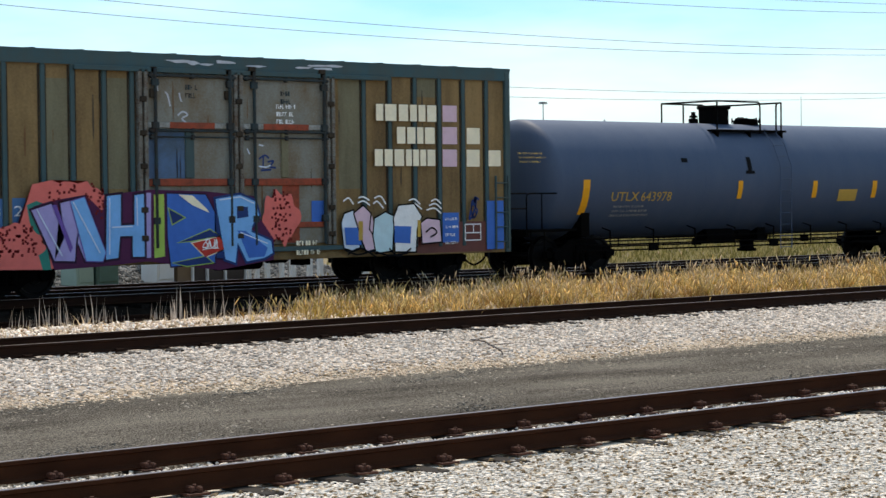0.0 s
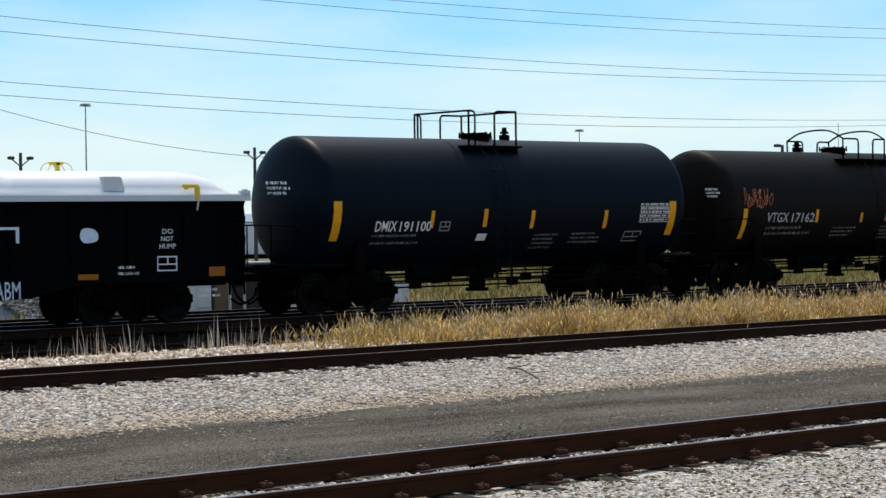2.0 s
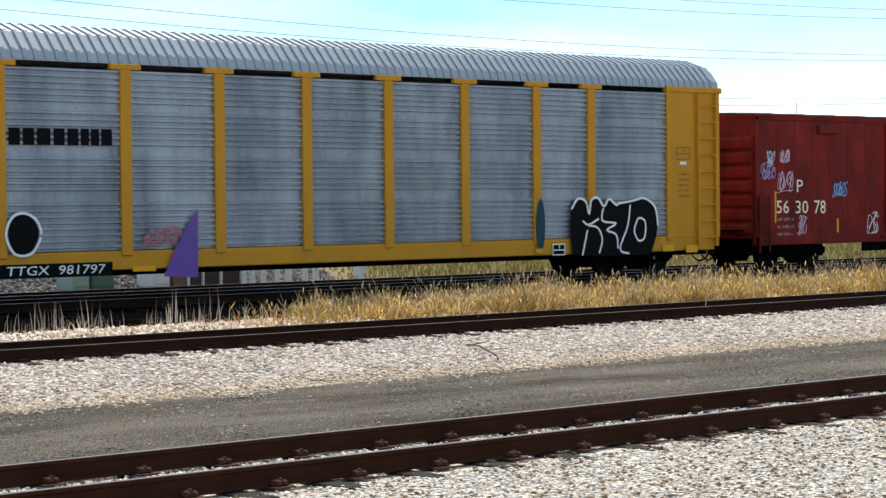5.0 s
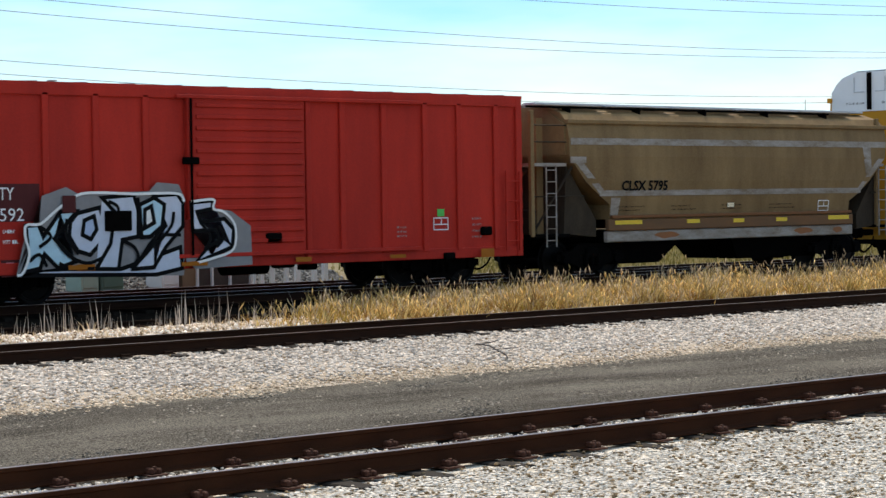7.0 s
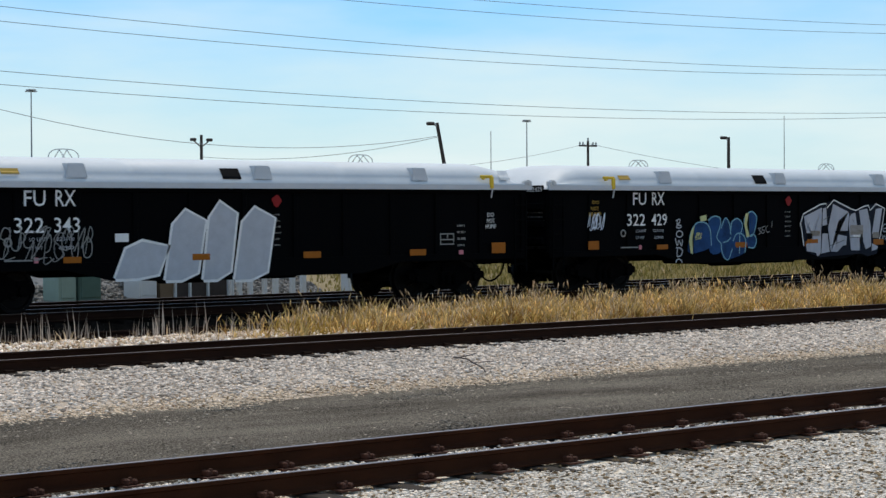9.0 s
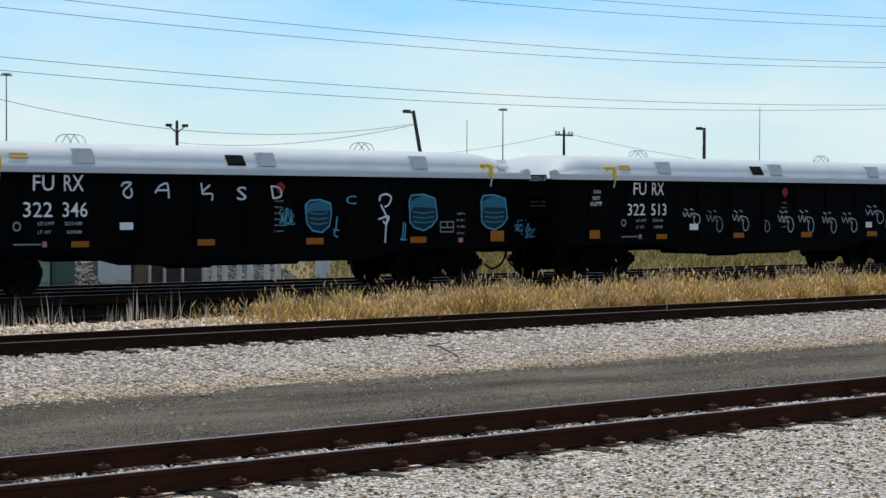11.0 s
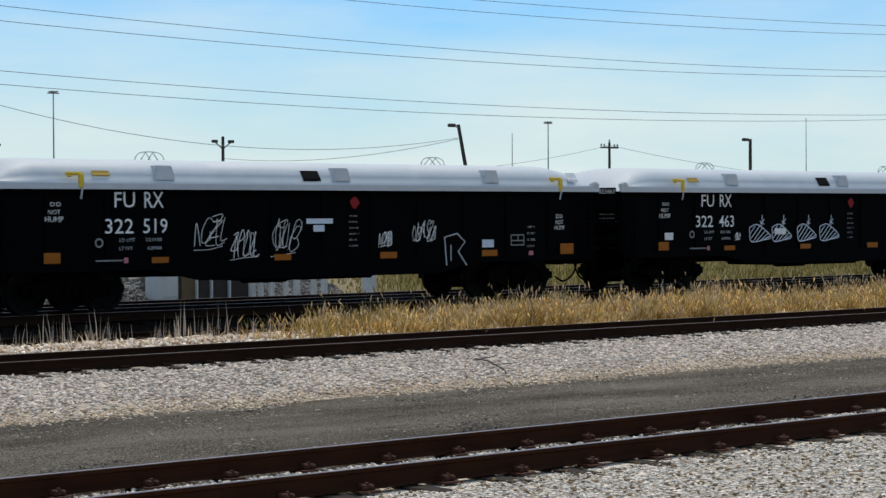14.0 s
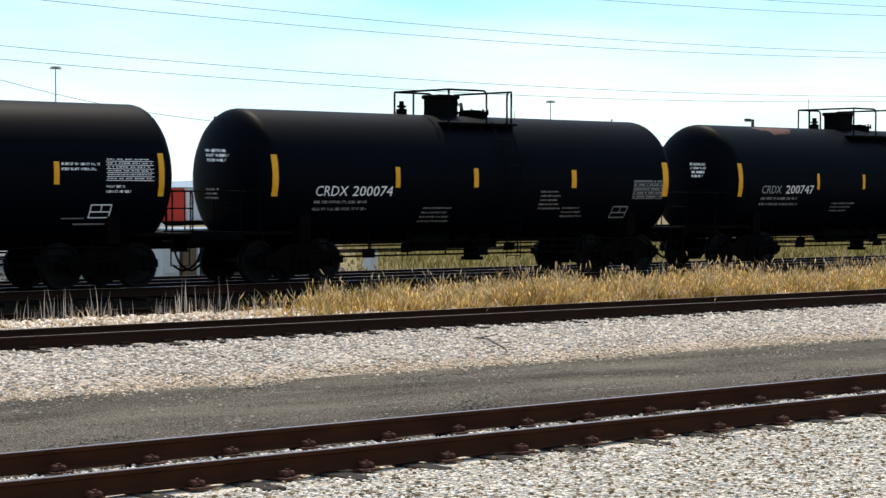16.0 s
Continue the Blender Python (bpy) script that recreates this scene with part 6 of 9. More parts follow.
part("door_sill", boxes((DOORS[0] - 0.9, DOORS[2] + 0.5, -1.44, -1.34, 0.44, 0.70), bevel=0.02), M["steel"], c)
for row in ((-3.58, -3.47, 1.41, 1.86), (-1.18, -1.06, 1.38, 1.84), (1.11, 1.24, 1.40, 1.85)):
    bars(c, [row], flat(-1.625), M["amber"], "reflector")
for row in ((-8.41, -8.34, 1.28, 2.11), (-5.77, -5.69, 0.98, 1.36), (8.20, 8.35, 0.72, 1.41)):
    bars(c, [row], SIDE, M["amber"], "reflector")
words(c, "56", -8.33, 1.52, 0.52, 0.35, SIDE, INK["cream"], label="cream car number", fat=0.004)
words(c, "30", -7.53, 1.51, 0.53, 0.35, SIDE, INK["cream"], label="cream car number", fat=0.004)
words(c, "78", -6.74, 1.50, 0.49, 0.36, SIDE, INK["cream"], label="cream car number", fat=0.004)
words(c, "P", -7.48, 2.09, 0.26, 0.33, SIDE, INK["cream"], label="worn cream letter")
fine_print(c, -8.30, 1.40, 0.8, 3, SIDE, INK["dim"], 5, 0.07, 0.2)
for k, (row, m) in enumerate((((-8.99, 2.42, 0.55, 0.43), "lilac"), ((-8.32, 2.10, 0.61, 0.57), "pink"), ((-5.97, 1.96, 0.55, 0.40), "sky"), ((-7.49, 0.84, 0.36, 0.63), "pink"), ((-4.49, 0.81, 0.40, 0.75), "white"), ((8.60, 1.01, 0.58, 0.75), "ice"), ((-8.20, 2.86, 0.37, 0.37), "pink"), ((-8.72, 2.80, 0.25, 0.40), "ice"))):
    scribble(c, *row, flat(-1.484), INK[m], 120 + k, 0.05, 4)
# a round-topped shield, plain
SH = [(6.88, 3.03), (6.87, 3.27), (6.96, 3.33), (7.04, 3.30), (7.20, 3.35), (7.35, 3.30), (7.43, 3.33), (7.52, 3.27), (7.51, 3.03), (7.50, 2.75), (7.41, 2.66), (7.20, 2.61), (6.98, 2.66), (6.89, 2.75)]
shape(c, SH, SIDE, INK["white"], "emblem", "white-edged shield emblem")
shape(c, [(x + (7.20 - x) * 0.09, z - 0.012) for x, z in SH[:9]], flat(-1.481), ink("emblem_navy", .010, .013, .035), "emblem")
for k in range(5):
    bars(c, [(6.88 + 0.069 + k * 0.107, 6.88 + 0.069 + k * 0.107 + 0.054, 2.61 + (0.10 if k in (0, 4) else 0.05), 3.01)], flat(-1.483), INK["red"], "emblem_stripe")
for row in ((6.97, 7.42, 3.19, 3.25), (6.94, 7.45, 3.07, 3.14)):
    bars(c, [row], flat(-1.484), INK["white"], "name_block")
data_box(c, 7.03, 7.49, 1.10, 1.38, SIDE, INK["white"])
bars(c, [(7.13, 7.30, 1.44, 1.55)], SIDE, INK["bright"], "label")
fine_print(c, 7.08, 1.01, 0.5, 1, SIDE, INK["white"], 3, 0.09)
fine_print(c, 7.79, 1.53, 0.4, 4, SIDE, INK["dim"], 4, 0.05, 0.14)
# pale wild-style piece
def piece(lines, lay, material, w, closed=False, name="graffiti_stroke"):
    for line in lines:
        bm = bmesh.new()
        stroke(bm, curve_pts(line, 4, closed), w, lay)
        part(name, bm, material, c)


G0, G1, G2, G3, G4 = flat(-1.607), flat(-1.612), flat(-1.617), flat(-1.622), flat(-1.627)
RUST, SAND, CREAM, UMBER = ink("rust_spray", .26, .085, .035), ink("sand_spray", .66, .38, .17), ink("cream_spray", .92, .80, .66), ink("umber_spray", .10, .035, .025)
OUT = [(1.80, 0.78), (1.61, 0.94), (1.43, 1.07), (1.57, 1.31), (1.77, 1.34), (1.58, 1.53), (1.74, 1.77), (2.01, 1.92), (2.13, 2.02), (2.56, 2.17), (2.76, 2.01), (2.96, 1.98), (3.15, 1.78), (3.44, 1.84), (3.44, 2.07), (3.65, 2.26), (3.98, 2.18), (4.18, 2.09), (4.31, 2.20), (4.37, 1.93), (4.63, 1.80), (5.06, 1.95), (5.41, 2.11), (5.88, 2.19), (6.01, 2.04), (6.36, 2.04), (6.36, 1.88), (6.13, 1.65), (6.17, 1.38), (6.43, 1.11), (6.74, 1.14), (6.74, 0.77), (5.55, 0.56), (3.70, 0.58), (3.62, 0.73), (2.66, 0.74)]
shape(c, OUT, G0, ink("burnt_sand_spray", .40, .17, .065), "graffiti_cloud")
bm = bmesh.new()
stroke(bm, OUT[:31], 0.11, G1)
part("graffiti_outline", bm, INK["white"], c)
bm = bmesh.new()
stroke(bm, [(x + (4.00 - x) * 0.035, z - 0.09) for x, z in OUT[4:30]], 0.055, G2)
part("graffiti_outline", bm, UMBER, c)
mural(c, [([(2.11, 1.88), (2.51, 1.98), (2.61, 1.89), (2.32, 1.64), (2.85, 1.85), (2.85, 1.62), (2.31, 1.38), (2.16, 1.50), (2.05, 1.71)], SAND), ([(1.80, 1.20), (2.27, 1.39), (2.79, 1.41), (3.08, 1.06), (3.07, 0.79), (2.26, 0.78), (1.84, 0.83)], CREAM), ([(3.07, 1.61), (3.44, 1.75), (3.66, 1.68), (3.37, 1.37), (3.32, 1.12), (3.44, 0.85), (3.18, 0.82), (3.06, 1.12)], CREAM), ([(3.54, 1.86), (3.66, 2.18), (3.96, 2.11), (4.19, 2.01), (4.22, 1.90), (3.72, 1.87)], SAND), ([(3.67, 1.85), (4.24, 1.92), (4.25, 1.08), (3.63, 1.06)], CREAM), ([(3.80, 1.60), (4.05, 1.66), (4.01, 1.29), (3.76, 1.28)], RUST), ([(4.27, 1.90), (4.44, 1.90), (4.42, 0.79), (4.22, 0.80)], CREAM), ([(3.63, 1.03), (4.19, 1.02), (4.20, 0.63), (3.64, 0.62)], CREAM), ([(4.47, 1.77), (4.63, 1.78), (5.57, 0.63), (5.16, 0.58), (4.54, 1.15)], CREAM), ([(4.82, 1.70), (5.16, 1.39), (5.15, 1.17), (4.88, 1.40)], RUST), ([(5.27, 1.89), (5.88, 2.12), (5.92, 1.86), (5.67, 1.55), (5.29, 1.40)], CREAM), ([(5.94, 1.83), (6.33, 2.00), (6.27, 1.71), (6.00, 1.57)], SAND), ([(5.25, 1.33), (5.91, 1.40), (6.14, 1.25), (5.91, 1.06), (5.27, 1.03)], SAND), ([(5.04, 0.91), (5.90, 0.99), (6.73, 1.09), (6.73, 0.78), (5.55, 0.59)], CREAM), ([(4.53, 0.77), (4.70, 0.79), (4.95, 0.61), (4.61, 0.61)], RUST)], -1.619, UMBER, 0.032)
shape(c, blob(2.36, 0.83, 0.50, 0.50, 4, 12, 0.1), flat(-1.668), ink("umber_hole", .14, .05, .035), "graffiti_fill")
for k, row in enumerate(((4.55, 1.09, 0.30, 0.95), (5.27, 1.50, 0.55, 0.22), (5.27, 1.25, 0.50, 0.20), (5.31, 0.73, 0.45, 0.30), (6.01, 1.15, 0.38, 0.34))):
    scribble(c, *row, flat(-1.672), INK["black"], 140 + k, 0.05, 4)
sprayed(c, [[(2.27, 0.98), (2.31, 1.14), (2.38, 0.98)], [(2.15, 1.14), (2.19, 0.89)], [(3.93, 1.87), (3.89, 1.71)], [(3.85, 1.87), (3.98, 1.74)]], -1.674, INK["gold"], 0.03)
bars(c, [(5.50, 5.60, 0.96, 1.42)], flat(-1.68), M["amber"], "reflector")


# ---------------------------------------------------------------- autorack
AR = car_root("autorack_car", "yellow and galvanised covered autorack with black graffiti", "autorack car", AUTORACK_AT)
c, L = AR, 13.65
FLOOR, EAVE = 1.0, 4.72
part("frame", boxes((-L + 0.2, L - 0.2, -1.47, 1.47, 0.62, 1.0), bevel=0.02), M["yellow"], c)
part("under_frame", boxes((-L + 0.1, L - 0.1, -1.1, 1.1, 0.5, 0.64)), M["steel"], c)
EDGE_L, PL1, PL2, PL3 = -11.76, -9.05, -7.13, -4.30
EDGE_R, PR1, PR2 = 11.71, 8.94, 7.11
n_mid = 4
POSTS = [EDGE_L, PL1, PL2, PL3] + [PL3 + (PR2 - PL3) * (k + 1) / (n_mid + 1) for k in range(n_mid)] + [PR2, PR1, EDGE_R]
# ribbed galvanised side sheets, both sides
def ribbed_sheet(x0, x1, z0, z1, y, out):
    bm = bmesh.new()
    prof = []
    z = z0
    while z < z1 - 0.02:
        t = (z - z0) / (z1 - z0)
        flat_band = 0.26 < t < 0.32 or 0.50 < t < 0.56 or 0.75 < t < 0.80
        if flat_band:
            prof += [(z, 0.0)]
            z += 0.06
        else:
            prof += [(z, 0.0), (z + 0.045, 0.0), (z + 0.06, 0.05), (z + 0.105, 0.05)]
            z += 0.12
    prof.append((z1, 0.0))
    a = [bm.verts.new((x0, y + out * d, zz)) for zz, d in prof]
    b = [bm.verts.new((x1, y + out * d, zz)) for zz, d in prof]
    for k in range(len(prof) - 1):
        bm.faces.new((a[k], a[k + 1], b[k + 1], b[k]))
    back = [bm.verts.new((x, y - out * 0.02, zz)) for x, zz in ((x0, z0), (x1, z0), (x1, z1), (x0, z1))]
    bm.faces.new(back)
    return bm


for x0, x1 in zip(POSTS, POSTS[1:]):
    for side in (-1, 1):
        part("side_panel", ribbed_sheet(x0 + 0.02, x1 - 0.02, FLOOR + 0.02, EAVE - 0.16, side * 1.42, side), M["zinc"], c, "ribbed galvanised panel")
pm = None
for x in POSTS[1:-1]:
    for side in (-1, 1):
        if pm is None:
            bm = boxes((-0.13, 0.13, -0.05, 0.05, FLOOR - 0.1, EAVE), (-0.36, 0.36, -0.06, 0.06, EAVE - 0.10, EAVE + 0.02), bevel=0.015)
            o = part("side_post", bm, M["yellow"], c)
            pm = o.data
        else:
            o = shared("side_post", pm, c)
        o.location = (x, side * 1.46, 0)
for s, e in ((-1, EDGE_L), (1, EDGE_R)):
    x0, x1 = min(s * L, e), max(s * L, e)
    for side in (-1, 1):
        y = side * 1.44
        part("end_side_panel", boxes((x0, x1, y - 0.04, y + 0.04, FLOOR - 0.05, EAVE - 0.02), bevel=0.01), M["yellow"], c)
        part("edge_post", boxes((e - 0.09, e + 0.09, y - 0.075, y + 0.075, FLOOR - 0.1, EAVE), bevel=0.012), M["yellow"], c)
        part("eave_beam", boxes((x0 - 0.1, x1 + (0.35 if s < 0 else 0.05), y - 0.08, y + 0.08, EAVE - 0.08, EAVE + 0.06), bevel=0.012), M["yellow"], c)
        lad = bmesh.new()
        xe = s * (L - 0.55)
        for q in (-0.34, 0.34):
            box(lad, xe + q - 0.04, xe + q + 0.04, y + side * 0.04, y + side * 0.14, 0.72, EAVE - 0.1)
        for k in range(9):
            rod(lad, (xe - 0.34, y + side * 0.12, 0.95 + k * 0.42), (xe + 0.34, y + side * 0.12, 0.95 + k * 0.42), 0.022, 6)
        part("ladder", lad, M["yellow"], c)
    door = boxes((s * L - 0.03, s * L + 0.03, -1.40, 1.40, FLOOR - 0.05, EAVE + 0.12), bevel=0.01)
    part("end_door", door, M["yellow"], c, "yellow end door")
    cap = bmesh.new()
    arch = [(1.38, 4.35), (1.38, EAVE + 0.20), (1.20, EAVE + 0.45), (0.98, EAVE + 0.63), (0.55, EAVE + 0.77)]
    extrude_profile(cap, [(-y, z) for y, z in arch] + arch[::-1], s * L + min(0, s * 0.05), s * L + max(0, s * 0.05))
    part("end_door_top", cap, M["lid_white"], c, "white painted upper end")
    rail_bm = bmesh.new()
    path(rail_bm, [(s * (L + 0.07), -0.55, EAVE + 0.62), (s * (L + 0.07), -0.55, EAVE + 0.2), (s * (L + 0.07), -0.2, EAVE + 0.2)], 0.015)
    path(rail_bm, [(s * (L + 0.07), 0.55, EAVE + 0.62), (s * (L + 0.07), 0.55, EAVE + 0.2), (s * (L + 0.07), 0.2, EAVE + 0.2)], 0.015)
    part("end_grab", rail_bm, M["lid_grey"], c)
    fine_print(c, -1.1, 4.62, 0.9, 1, (lambda x, z: (-L - 0.055, x, z)) if s < 0 else (lambda x, z: (L + 0.055, x, z)), INK["grey"], 71, 0.06)
    fine_print(c, 0.2, 4.62, 0.9, 1, (lambda x, z: (-L - 0.055, x, z)) if s < 0 else (lambda x, z: (L + 0.055, x, z)), INK["grey"], 72, 0.06)
    coupler(c, s * (L + 0.4), s)
    truck(c, s * (L - 2.6))
# ribbed roof
sec = [(-1.46, EAVE + 0.02), (-1.40, EAVE + 0.22), (-1.05, EAVE + 0.60), (-0.55, EAVE + 0.78), (0.55, EAVE + 0.78), (1.05, EAVE + 0.60), (1.40, EAVE + 0.22), (1.46, EAVE + 0.02)]
rf = bmesh.new()
extrude_profile(rf, sec, -L + 0.02, L - 0.02)
roof = smooth(part("roof", rf, M["zinc_roof"], c, "galvanised corrugated roof"), 20)
rm = None
for k in range(int(2 * L / 0.24)):
    x = -L + 0.15 + k * 0.24
    if rm is None:
        bm = bmesh.new()
        up = [(y * 1.012, z + 0.035) for y, z in sec]
        extrude_profile(bm, up + [(0, EAVE)], -0.04, 0.04)
        o = part("roof_rib", bm, M["zinc_roof"], roof)
        rm = o.data
    else:
        o = shared("roof_rib", rm, roof)
    o.location.x = x
part("roof_walk", boxes((-L - 0.12, -L + 0.5, -0.06, 0.06, 4.4, EAVE + 0.75)), M["steel"], c)
SIDE = flat(-1.53)
for row in ((12.29, 12.72, 0.57, 0.76), (10.42, 10.89, 0.74, 0.83), (7.00, 7.21, 0.69, 0.78), (11.41, 11.83, 0.62, 0.78)):
    bars(c, [row], SIDE, M["amber"], "reflector")
bars(c, [(7.58, 8.00, 0.61, 0.89)], flat(-1.50), INK["black"], "placard")
data_box(c, 7.58, 8.00, 0.61, 0.89, flat(-1.504), INK["white"])
data_box(c, 11.98, 12.51, 2.93, 3.25, flat(-1.49), INK["brown"])
fine_print(c, 12.07, 2.59, 0.5, 5, flat(-1.49), INK["brown"], 4, 0.05, 0.14)
bars(c, [(12.12, 12.36, 2.80, 2.88)], flat(-1.49), INK["white"], "label")
BLACK1, WHITE1 = flat(-1.54), flat(-1.55)
MIO = [(8.19, 0.77), (8.18, 1.71), (8.40, 1.96), (8.67, 1.89), (8.78, 1.59), (8.86, 1.92), (9.08, 1.98), (9.30, 1.77), (9.47, 1.95), (9.73, 1.80), (9.82, 1.84), (10.17, 1.88), (10.36, 1.91), (10.74, 1.96), (11.12, 1.73), (11.22, 1.27), (11.02, 0.69), (10.72, 0.56), (8.48, 0.59)]
shape(c, curve_pts(MIO, 3, True)[:-1], BLACK1, INK["black"], "graffiti_letter", "black fat letters edged in white")
bm = bmesh.new()
stroke(bm, curve_pts(MIO[1:16], 4), 0.055, WHITE1)
for line in ([(8.56, 1.43), (8.75, 1.33), (9.11, 1.47)], [(8.75, 1.31), (9.07, 1.25), (9.23, 0.97), (9.12, 0.63)], [(8.72, 1.20), (8.54, 0.59)], [(9.27, 1.73), (9.24, 1.42), (9.72, 1.35), (9.39, 1.19), (9.72, 1.07), (9.78, 0.73)], [(10.22, 1.80), (10.13, 1.29), (9.85, 0.72), (10.18, 0.60)], [(10.39, 1.28), (10.53, 1.47), (10.76, 1.37), (10.73, 0.99), (10.52, 0.91), (10.37, 1.11), (10.39, 1.28)]):
    stroke(bm, curve_pts(line, 4), 0.05, WHITE1)
part("graffiti_outline", bm, INK["white"], c)
shape(c, blob(*(7.01, 0.71, 0.30, 1.28), 8, 12, 0.15), flat(-1.541), ink("petrol_blue_spray", .02, .06, .09), "graffiti_letter")
SN = [(-11.92, 0.42), (-11.85, 1.55), (-11.76, 1.97), (-11.28, 2.15), (-10.76, 2.09), (-10.33, 2.15), (-10.01, 1.96), (-9.57, 2.13), (-9.20, 1.95), (-8.96, 2.14), (-8.47, 2.05), (-8.01, 2.11), (-7.56, 2.02), (-7.40, 1.72), (-7.50, 0.53), (-9.04, 0.34), (-10.35, 0.42)]
shape(c, curve_pts(SN, 3, True)[:-1], BLACK1, INK["black"], "graffiti_letter", "black fat letters edged in white")
sprayed(c, [[(-11.85, 1.02), (-11.87, 1.59), (-11.66, 1.98), (-11.33, 2.15), (-11.05, 2.05), (-10.97, 1.79), (-11.11, 1.45), (-11.48, 1.41), (-11.67, 1.36)], [(-11.81, 1.20), (-11.45, 1.30), (-11.12, 1.22), (-10.95, 0.93), (-11.01, 0.53)], [(-10.97, 1.58), (-10.92, 1.94), (-10.58, 2.12), (-10.25, 2.01), (-10.14, 1.71), (-10.14, 1.42)], [(-10.57, 2.01), (-10.58, 1.47)], [(-10.89, 1.25), (-10.50, 1.12), (-10.30, 1.28)], [(-10.14, 1.42), (-10.09, 1.90), (-9.79, 2.08), (-9.41, 1.96), (-9.29, 1.56), (-9.27, 0.90), (-9.54, 0.50)], [(-10.45, 1.17), (-10.05, 1.38), (-9.73, 1.30), (-9.62, 1.15)], [(-9.99, 1.28), (-10.00, 0.87)], [(-10.45, 0.85), (-10.49, 0.54)], [(-9.30, 1.71), (-9.06, 2.07), (-8.77, 1.78), (-8.92, 1.55), (-9.22, 1.47)], [(-9.22, 1.47), (-8.92, 1.41), (-8.84, 1.11), (-8.96, 0.52)], [(-8.77, 1.78), (-8.65, 2.00), (-8.36, 2.08), (-8.06, 1.96), (-8.04, 1.51)], [(-8.04, 1.84), (-7.88, 2.07), (-7.58, 2.03), (-7.49, 1.69), (-7.50, 0.86), (-7.81, 0.63)], [(-8.25, 1.17), (-8.37, 0.51)], [(-10.22, 0.84), (-10.17, 0.55)]], -1.55, INK["white"], 0.06, "graffiti_outline")
shape(c, blob(*(-7.03, 0.96, 0.70, 0.81), 18, 12, 0.1), BLACK1, INK["black"], "graffiti_letter")
bm = bmesh.new()
stroke(bm, blob(*(-7.08, 0.93, 0.80, 0.87), 18, 12, 0.1), 0.05, WHITE1)
part("graffiti_outline", bm, INK["white"], c)
letter_blocks(c, -6.95, 3.10, 2.37, 0.33, 8, flat(-1.475), INK["black"])
bars(c, [(-7.18, -4.65, 0.52, 0.79)], flat(-1.49), INK["black"], "number_panel")
words(c, "TTGX  981797", -7.04, 0.57, 2.20, 0.18, flat(-1.495), INK["white"], label="white reporting mark on black", slant=0.15)
for row in ((-13.23, -12.79, 0.56, 0.73), (-11.25, -10.81, 0.64, 0.74), (-7.75, -7.29, 0.59, 0.71), (-4.22, -3.67, 0.58, 0.69)):
    bars(c, [row], flat(-1.552), M["amber"], "reflector")
shape(c, [(-2.63, 0.41), (-3.47, 0.46), (-3.09, 1.21), (-2.62, 1.83)], flat(-1.53), INK["purple"], "graffiti_letter")
scribble(c, -3.97, 1.09, 0.88, 0.41, flat(-1.53), INK["rose"], 30, 0.05, 6)
words(c, "TTGX", -0.9, 3.95, 0.5, 0.16, lambda x, z: (-L - 0.06, -x, z), INK["black"], label="black reporting mark")
words(c, "981797", -1.0, 3.7, 0.75, 0.16, lambda x, z: (-L - 0.06, -x, z), INK["black"], label="black car number")

# ---------------------------------------------------------------- covered hopper
HP = car_root("covered_hopper", "tan covered hopper car with scraped grey bands", "hopper car", HOPPER_AT)
c = HP
XL, XR = -5.81, 6.60
SLL, SLR = -4.71, 5.35
BL, BR = -4.38, 4.98
# the shell as stacked outlines: height, ends, half width
LEVELS = [(1.42, BL, BR, 1.40), (1.78, BL, BR, 1.44), (1.98, SLL, SLR, 1.46), (2.35, SLL - 0.55, SLR + 0.5, 1.50), (2.95, XL, XR - 0.1, 1.52), (3.4, XL, XR, 1.50), (3.78, XL, XR, 1.42), (4.02, XL, XR, 1.20), (4.18, XL, XR, 0.7)]
bm = bmesh.new()
rings = []
for z, x0, x1, hw in LEVELS:
    rings.append([bm.verts.new(p) for p in ((x0, -hw, z), (x1, -hw, z), (x1, hw, z), (x0, hw, z))])
for p, q in zip(rings, rings[1:]):
    for k in range(4):
        bm.faces.new((p[k], p[(k + 1) % 4], q[(k + 1) % 4], q[k]))
bm.faces.new(rings[0])
bm.faces.new(rings[-1])
part("shell", bm, M["tan"], c)
part("eave_rib", boxes((XL - 0.02, XR + 0.02, -1.50, -1.38, 3.74, 3.86), (XL - 0.02, XR + 0.02, 1.38, 1.50, 3.74, 3.86), bevel=0.02), M["tan"], c)
def band(z0, z1, x0, x1, material, name):
    hw = [np.interp(z, [l[0] for l in LEVELS], [l[3] for l in LEVELS]) for z in (z0, z1)]
    b = bmesh.new()
    v = [b.verts.new(p) for p in ((x0, -hw[0] - 0.012, z0), (x1, -hw[0] - 0.012, z0), (x1, -hw[1] - 0.012, z1), (x0, -hw[1] - 0.012, z1), (x0, -hw[0] + 0.01, z0), (x1, -hw[0] + 0.01, z0), (x1, -hw[1] + 0.01, z1), (x0, -hw[1] + 0.01, z1))]
    for q in ((0, 1, 2, 3), (4, 5, 6, 7), (0, 1, 5, 4), (3, 2, 6, 7), (0, 3, 7, 4), (1, 2, 6, 5)):
        b.faces.new([v[i] for i in q])
    return part(name, b, material, c)


band(3.24, 3.40, XL + 0.05, XR - 0.05, M["tan_grey"], "scraped_band")
band(2.80, 2.95, XL + 0.02, XL + 0.55, M["tan_grey"], "scraped_band")
band(1.99, 2.13, SLL - 0.05, SLR + 0.1, M["tan_grey"], "scraped_band")
def hull(x, z):
    return (x, -float(np.interp(z, [l[0] for l in LEVELS], [l[3] for l in LEVELS])) - 0.014, z)


